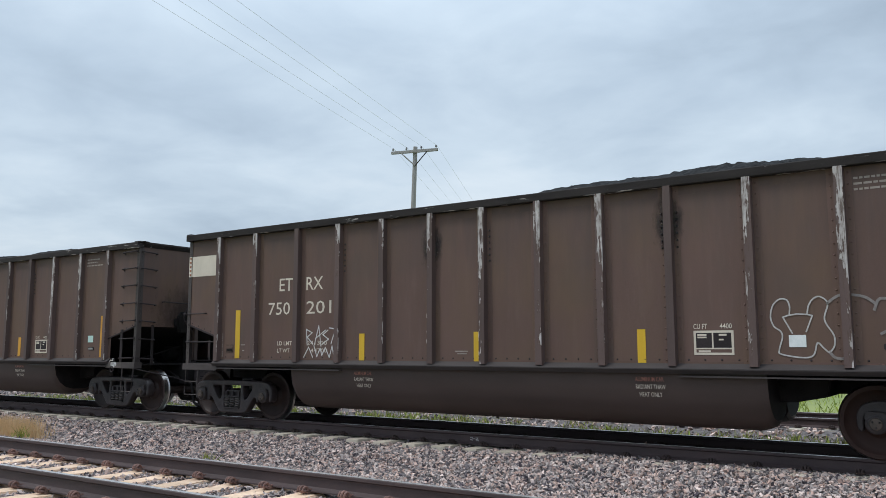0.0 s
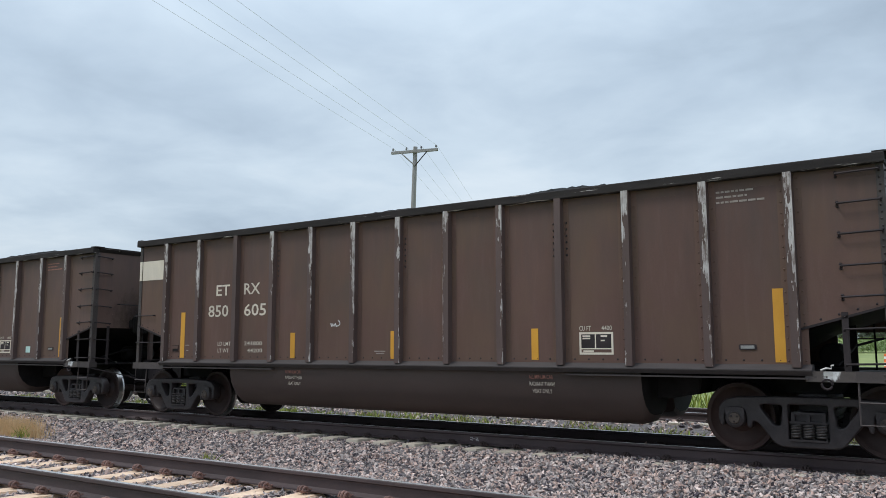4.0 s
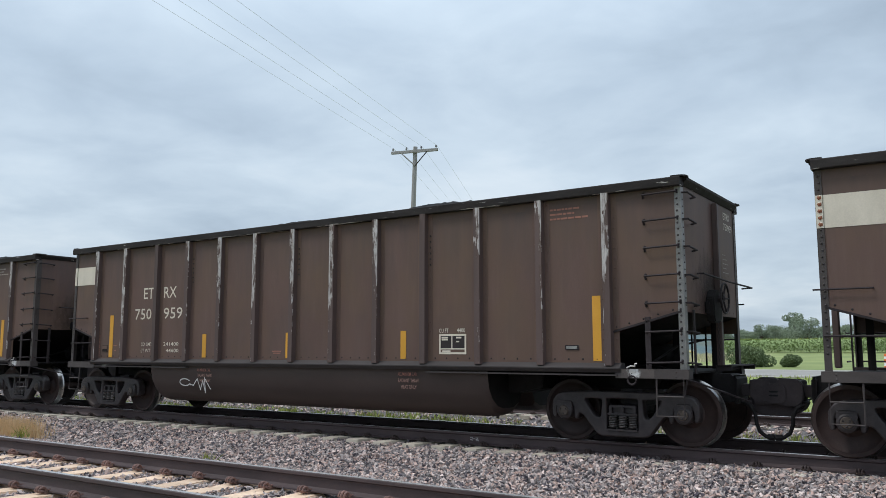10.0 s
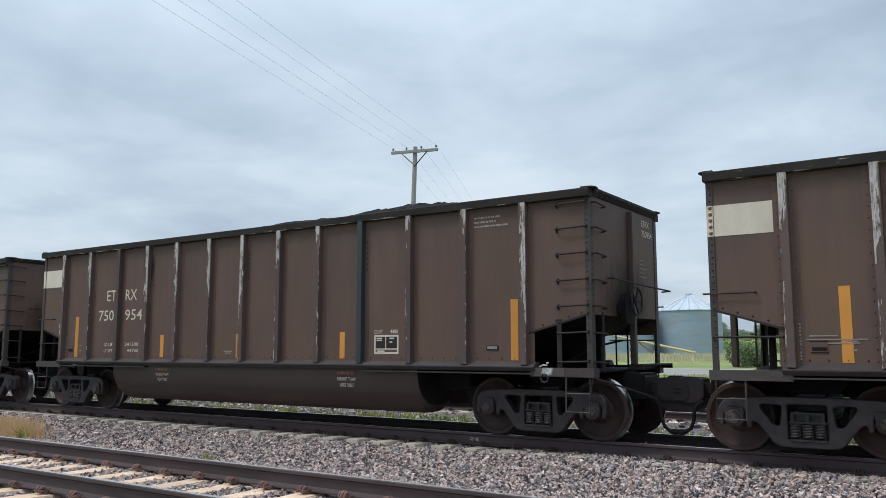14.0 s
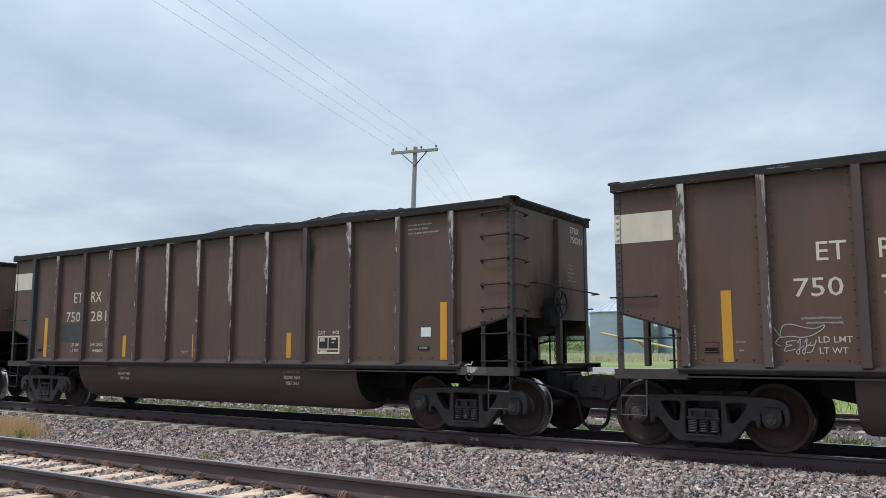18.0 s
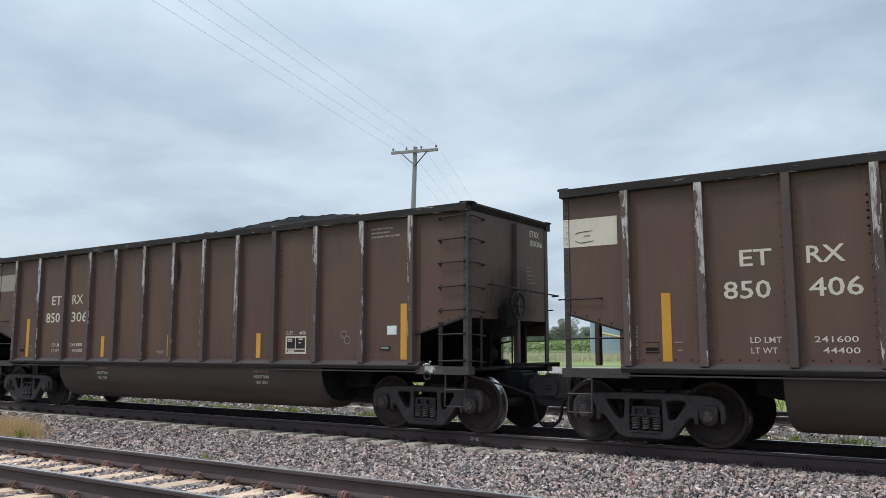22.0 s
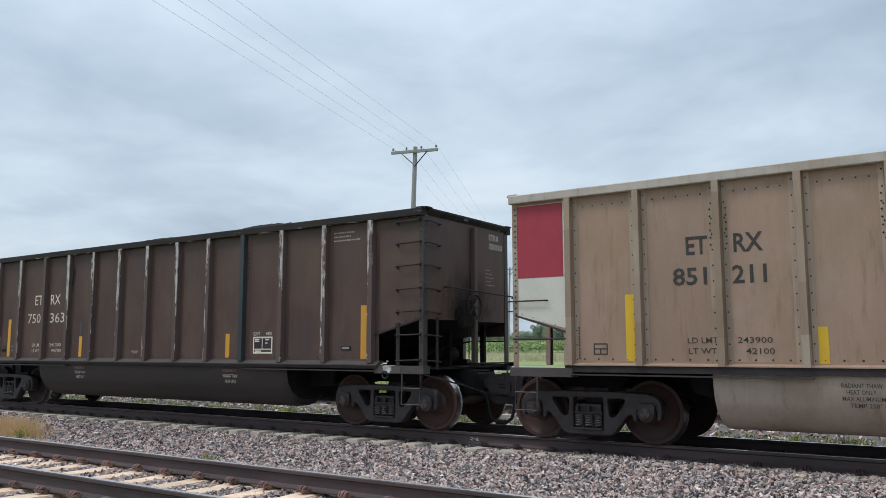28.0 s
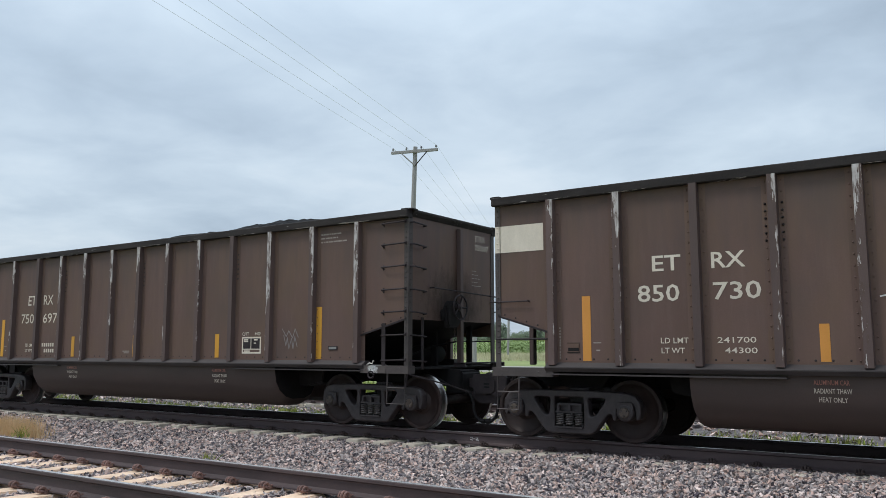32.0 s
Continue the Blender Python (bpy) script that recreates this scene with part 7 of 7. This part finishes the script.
tag_on(32, [zigzag(3.98 + 0.35, 4.66, 1.40, 1.60, 7, 13), zigzag(4.30, 4.70, 1.56, 1.72, 5, 14)], FAINTSPRAY, 0.008)
tag_on(17, [flowing([(-5.05, 1.52), (-5.02, 1.64), (-4.92, 1.665), (-4.77, 1.625), (-4.64, 1.61), (-4.54, 1.65), (-4.56, 1.60), (-4.67, 1.53), (-4.80, 1.50), (-4.92, 1.515), (-5.05, 1.50)]), flowing([(-5.13, 1.64), (-5.07, 1.54), (-5.03, 1.51)]), flowing([(-5.06, 1.50), (-5.11, 1.435), (-5.06, 1.395)]),
            flowing([(-4.87, 1.46), (-4.97, 1.45), (-4.98, 1.41), (-4.92, 1.405), (-4.99, 1.38), (-5.0, 1.33), (-4.88, 1.355)]), flowing([(-4.85, 1.435), (-4.82, 1.475), (-4.84, 1.30), (-4.87, 1.33), (-4.78, 1.395)]), flowing([(-4.77, 1.435), (-4.74, 1.475), (-4.775, 1.30), (-4.80, 1.34), (-4.72, 1.41)]), flowing([(-4.70, 1.435), (-4.71, 1.395), (-4.65, 1.42), (-4.64, 1.46), (-4.69, 1.33), (-4.75, 1.315)]),
            ], CHALK, 0.005)
tag_on(17, [zigzag(-4.80, -4.34, 1.725, 1.748, 31, 15), zigzag(-4.74, -4.32, 1.665, 1.690, 27, 16)], CHALK, 0.003)
PAINTOVER = surface("dull_slate_paint", (0.052, 0.047, 0.048), (0.074, 0.063, 0.062), 4.0, 0.6)
for x0, x1, z0, z1 in ((-3.91, -3.18, 1.72, 1.84), (-3.70, -3.27, 1.545, 1.665)):
    part("sticker", Form().box(5.55, 5.70, 0, 0.003, 1.60, 1.72).mesh("sticker", PALEPATCH), BY_NUMBER[27], (0, PLANE - 0.002, 0), "small pale sticker")
part("touched_up_patch", Form().bar(rounded([(x0, z0), (x1, z0 + 0.01), (x1, z1), (x0, z1)], 0.03), "y", 0, 0.002).mesh("patch", PAINTOVER), BY_NUMBER[17], (0, PLANE, 0), "slate-grey strokes over old lettering")
tag_on(24, [flowing([(-1.78, 1.74), (-1.74, 1.52), (-1.66, 1.66), (-1.62, 1.76), (-1.68, 1.56), (-1.58, 1.60), (-1.56, 1.50), (-1.70, 1.46)]), flowing([(-1.62, 1.46), (-1.70, 1.38), (-1.56, 1.40)]), zigzag(-1.60, -1.30, 1.28, 1.38, 9, 21), zigzag(-1.46, -1.36, 1.21, 1.27, 5, 22)], SPRAY, 0.006)
tag_on(24, [zigzag(-0.86, -0.72, 1.66, 1.71, 5, 23), zigzag(-0.84, -0.62, 1.59, 1.64, 9, 24), zigzag(-0.82, -0.46, 1.52, 1.57, 11, 25), zigzag(-0.86, -0.66, 1.37, 1.42, 6, 26), arc(-0.40, 1.62, 0.09, 0.10, -150, 150)], SPRAY, 0.006)
tag_on(21, [[(-7.02, 3.04), (-6.96, 3.06), (-6.76, 3.07)], [(-7.02, 2.93), (-6.94, 2.90), (-6.74, 2.92)], [(-6.88, 3.0), (-6.80, 3.0)]], BLACKSPRAY, 0.006)
tag_on(4, [zigzag(-1.62, -1.48, 1.77, 1.81, 7, 27), arc(-1.47, 1.82, 0.07, 0.05, -90, 60)], SPRAY, 0.008)
tag_on(22, [arc(4.62, 1.62, 0.07, 0.06, 30, 360, 8), arc(4.70, 1.52, 0.07, 0.07, 0, 330, 8)], FAINTSPRAY, 0.009)
PATCHMESH = Form().box(-5.04, -4.26, 0, 0.002, 1.545, 1.965).mesh("patch", BLUEPATCH)
part("touched_up_patch", PATCHMESH, BY_NUMBER[18], (0, PLANE - 0.003, 0), "faded blue-grey touched-up patch")
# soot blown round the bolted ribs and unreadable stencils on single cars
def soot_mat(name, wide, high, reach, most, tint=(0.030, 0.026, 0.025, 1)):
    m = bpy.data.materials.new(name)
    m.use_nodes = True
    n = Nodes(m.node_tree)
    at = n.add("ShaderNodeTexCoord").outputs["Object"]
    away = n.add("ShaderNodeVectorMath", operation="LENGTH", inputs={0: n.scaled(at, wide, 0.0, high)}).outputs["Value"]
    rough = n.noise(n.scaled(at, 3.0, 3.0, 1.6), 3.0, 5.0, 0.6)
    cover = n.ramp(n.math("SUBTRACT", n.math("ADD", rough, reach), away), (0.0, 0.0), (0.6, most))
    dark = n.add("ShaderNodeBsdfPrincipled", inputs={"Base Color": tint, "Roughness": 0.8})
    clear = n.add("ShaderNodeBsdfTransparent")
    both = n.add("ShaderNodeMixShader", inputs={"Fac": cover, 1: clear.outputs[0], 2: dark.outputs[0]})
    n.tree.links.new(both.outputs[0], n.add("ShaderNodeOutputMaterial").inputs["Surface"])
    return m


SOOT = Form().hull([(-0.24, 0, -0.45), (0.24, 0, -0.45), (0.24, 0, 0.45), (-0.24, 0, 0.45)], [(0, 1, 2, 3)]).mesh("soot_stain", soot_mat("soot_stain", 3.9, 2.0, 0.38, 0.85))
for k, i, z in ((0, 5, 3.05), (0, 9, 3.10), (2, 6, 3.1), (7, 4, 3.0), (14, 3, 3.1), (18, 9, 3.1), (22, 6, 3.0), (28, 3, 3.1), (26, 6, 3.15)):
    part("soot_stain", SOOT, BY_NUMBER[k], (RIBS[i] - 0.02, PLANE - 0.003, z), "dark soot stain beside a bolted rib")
END_SOOT = Form().hull([(-1.36, 0, -0.28), (1.36, 0, -0.28), (1.36, 0, 1.35), (-1.36, 0, 1.35)], [(0, 1, 2, 3)]).mesh("soot_stain", soot_mat("brake_soot", 0.85, 1.15, 0.34, 0.50))
# notices whose paint has turned rust-red
PINKLETTER = surface("pinkish_stencil_paint", (0.34, 0.19, 0.15), (0.46, 0.28, 0.23), 8.0, 0.6, 0.0, 0.0)
NOTICE_RED, THAW_PINK = SMALL["brown"]["notice_lettering"].copy(), SMALL["brown"]["thaw"].copy()
NOTICE_RED.materials[0], THAW_PINK.materials[0] = RUSTLETTER, PINKLETTER
for k in (5, 10):
    for ob in BY_NUMBER[k].children:
        if ob.data is SMALL["brown"]["notice_lettering"]:
            ob.data = NOTICE_RED
        elif ob.data is SMALL["brown"]["thaw"]:
            ob.data = THAW_PINK
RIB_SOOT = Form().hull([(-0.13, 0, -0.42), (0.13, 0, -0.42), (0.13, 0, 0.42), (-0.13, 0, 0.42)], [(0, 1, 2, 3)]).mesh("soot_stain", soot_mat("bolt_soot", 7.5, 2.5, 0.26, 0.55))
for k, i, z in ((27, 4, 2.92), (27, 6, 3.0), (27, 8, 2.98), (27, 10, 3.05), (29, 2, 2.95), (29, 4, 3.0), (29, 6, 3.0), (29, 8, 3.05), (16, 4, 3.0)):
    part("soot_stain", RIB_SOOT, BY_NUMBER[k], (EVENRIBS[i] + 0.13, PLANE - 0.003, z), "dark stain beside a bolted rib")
# rust washed over the ends of the bare aluminium cars
SIDE_RUST = Form().hull([(-0.40, 0, -0.85), (0.40, 0, -0.85), (0.40, 0, 0.85), (-0.40, 0, 0.85)], [(0, 1, 2, 3)]).mesh("rust_stain", soot_mat("side_rust", 1.2, 0.5, 0.24, 0.55, (0.24, 0.155, 0.105, 1)))
END_RUST = Form().hull([(-1.34, 0, -0.28), (1.34, 0, -0.28), (1.34, 0, 1.35), (-1.34, 0, 1.35)], [(0, 1, 2, 3)]).mesh("rust_stain", soot_mat("end_rust", 0.45, 0.52, 0.42, 0.75, (0.165, 0.105, 0.072, 1)))
for k in (27, 29):
    part("rust_stain", SIDE_RUST, BY_NUMBER[k], (6.71, -SIDE - 0.0085, 2.66), "brown rust wash on the end panel")
    part("rust_stain", END_RUST, BY_NUMBER[k], (END + 0.004, 0.0, 2.15), "brown rust wash on the end wall", turn=90)
for row in CARS:
    if row[0] in (16, 27, 29):
        continue
    part("soot_stain", END_SOOT, row[1], (END + 0.004, 0.0, 2.15), "black soot round the handbrake gear", turn=90)
NOTE = bars([(-0.30, 0.02, 0.05, 0.064), (-0.34, 0.34, 0.005, 0.018), (-0.22, 0.26, -0.04, -0.027)], FADED)
for k, x, z in ((13, -5.72, 1.46), (20, -5.85, 1.42), (13, 5.60, 1.47), (17, 5.35, 1.36)):
    tagged(part("stencil_note", NOTE, BY_NUMBER[k], (x, PLANE - 0.004, z), "faded unreadable stencil lines"), kind="stuff")
RUSTBOLTS = Form().rivets([(-7.162, -0.004, 2.89 + 0.085 * i) for i in range(5)], 0.030, slot=0, h=0.016).mesh("rusty_bolts", surface("orange_rust", (0.20, 0.065, 0.035), (0.34, 0.13, 0.07), 12.0, 0.8))
PINKBOLTS = RUSTBOLTS.copy()
PINKBOLTS.materials[0] = surface("rust_tinted_white", (0.42, 0.27, 0.21), (0.60, 0.42, 0.34), 12.0, 0.7)
for k in (0, 8, 9, 13, 17, 28):
    tagged(part("rusty_bolts", PINKBOLTS if k in (8, 17, 28) else RUSTBOLTS, BY_NUMBER[k], (0, -SIDE - 0.022, 0), "rust-stained bolt heads on the corner post"), kind="stuff")
DECAL = surface("black_decal_film", (0.014, 0.015, 0.018), (0.026, 0.027, 0.030), 4.0, 0.55, 0.0, 0.0)
for x0, x1, z0, z1 in ((-4.70, -4.20, 2.375, 2.725), (-3.93, -3.40, 2.37, 2.715), (-4.88, -4.18, 1.94, 2.27), (-3.92, -3.22, 1.94, 2.27)):
    part("black_decal", Form().box(x0, x1, 0, 0.002, z0, z1).mesh("decal", DECAL), BY_NUMBER[26], (0, PLANE + 0.003, 0), "black film behind the lettering")
part("touched_up_patch", Form().box(-2.61, -2.50, 0, 0.002, 1.67, 2.00).mesh("patch", BLUEPATCH), BY_NUMBER[28], (0, PLANE, 0), "dark blue touched-up patch")
for k, i in ((14, 9), (18, 0), (26, 8), (28, 9)):
    for ob in BY_NUMBER[k].children:
        if ob.name.split(".")[0] == "rib" and abs(ob.location.x - RIBS[i]) < 0.01 and ob.location.y < 0:
            ob.data = SCHEMES["brown"]["rib_teal"]
for ob in scene.objects:
    if ob.name.split(".")[0] in ("notice_lettering", "door_lettering", "end_lettering", "heat_notice", "rivet_strip", "weight_stencil", "weight_lettering", "capacity_lettering", "sprayed_tag", "test_date_box"):
        ob["kind"] = "stuff"
WHITEPOST = SCHEMES["tan"]["corner_post"].copy()
WHITEPOST.materials[0] = WHITEALU
for ob in BY_NUMBER[16].children:
    if ob.name.split(".")[0] == "corner_post":
        ob.data = WHITEPOST
ALUPOST = SCHEMES["brown"]["corner_post"].copy()
ALUPOST.materials[0] = DULLALU
for ob in BY_NUMBER[10].children:
    if ob.name.split(".")[0] == "corner_post" and ob.matrix_basis == Matrix():
        ob.data = ALUPOST


# ---------------------------------------------------------------- motion
# metres that the train has gone along the track, by the second
TRAIN = [(0, -6.506), (1, 9.204), (2, 24.916), (5, 71.979), (6, 87.678), (7, 103.349), (8, 119.055), (9, 134.771), (10, 150.501), (11, 166.263), (12, 182.02), (13, 197.811), (14, 213.607), (17, 260.872), (18, 276.751), (19, 292.65), (20, 308.539), (21, 324.458), (22, 340.398), (23, 356.327), (24, 372.281), (27, 420.206), (28, 436.207), (29, 452.229), (30, 468.28), (31, 484.292), (32, 500.351)]


def gone(t):
    """Smooth distance gone at t seconds."""
    for (t0, a), (t1, b) in zip(TRAIN, TRAIN[1:]):
        if t <= t1:
            return a + (b - a) * (t - t0) / (t1 - t0)
    return TRAIN[-1][1]


def motions():
    for k, car, load in CARS:
        rows = [(t, pose(s - k * PITCH, 0, 0)) for t, s in TRAIN]
        walk(car, rows)
        walk(load, rows)
    # every wheelset rolls with the same distance gone, so they all share one set of keys
    first = WHEELSETS[0]
    walk(first, [(i / FPS, pose(0, 0, 0, 0, math.degrees(gone(i / FPS) / WHEEL), 0)) for i in range(32 * FPS + 1)])
    keys = first.animation_data
    for ob in WHEELSETS[1:]:
        ob.rotation_mode = "QUATERNION"
        ob.animation_data_create()
        ob.animation_data.action = keys.action
        ob.animation_data.action_slot = keys.action_slot
    walk(HATCH, [(t, pose(-5.77 + 25.0 * (t - 5.9), 38.3, 0.045)) for t in (0.0, 5.0, 6.5, 20.0, 32.0)])
    walk(VAN, [(t, pose(-8.20 + 27.5 * (t - 0.7), 39.5, 0.045)) for t in (0.0, 0.7, 1.4, 16.0, 32.0)])
    walk(PICKUP, [(t, pose(-9.4 + 25.0 * (t - 9.0), 37.7, 0.045)) for t in (0.0, 8.0, 10.0, 20.0, 32.0)])


motions()
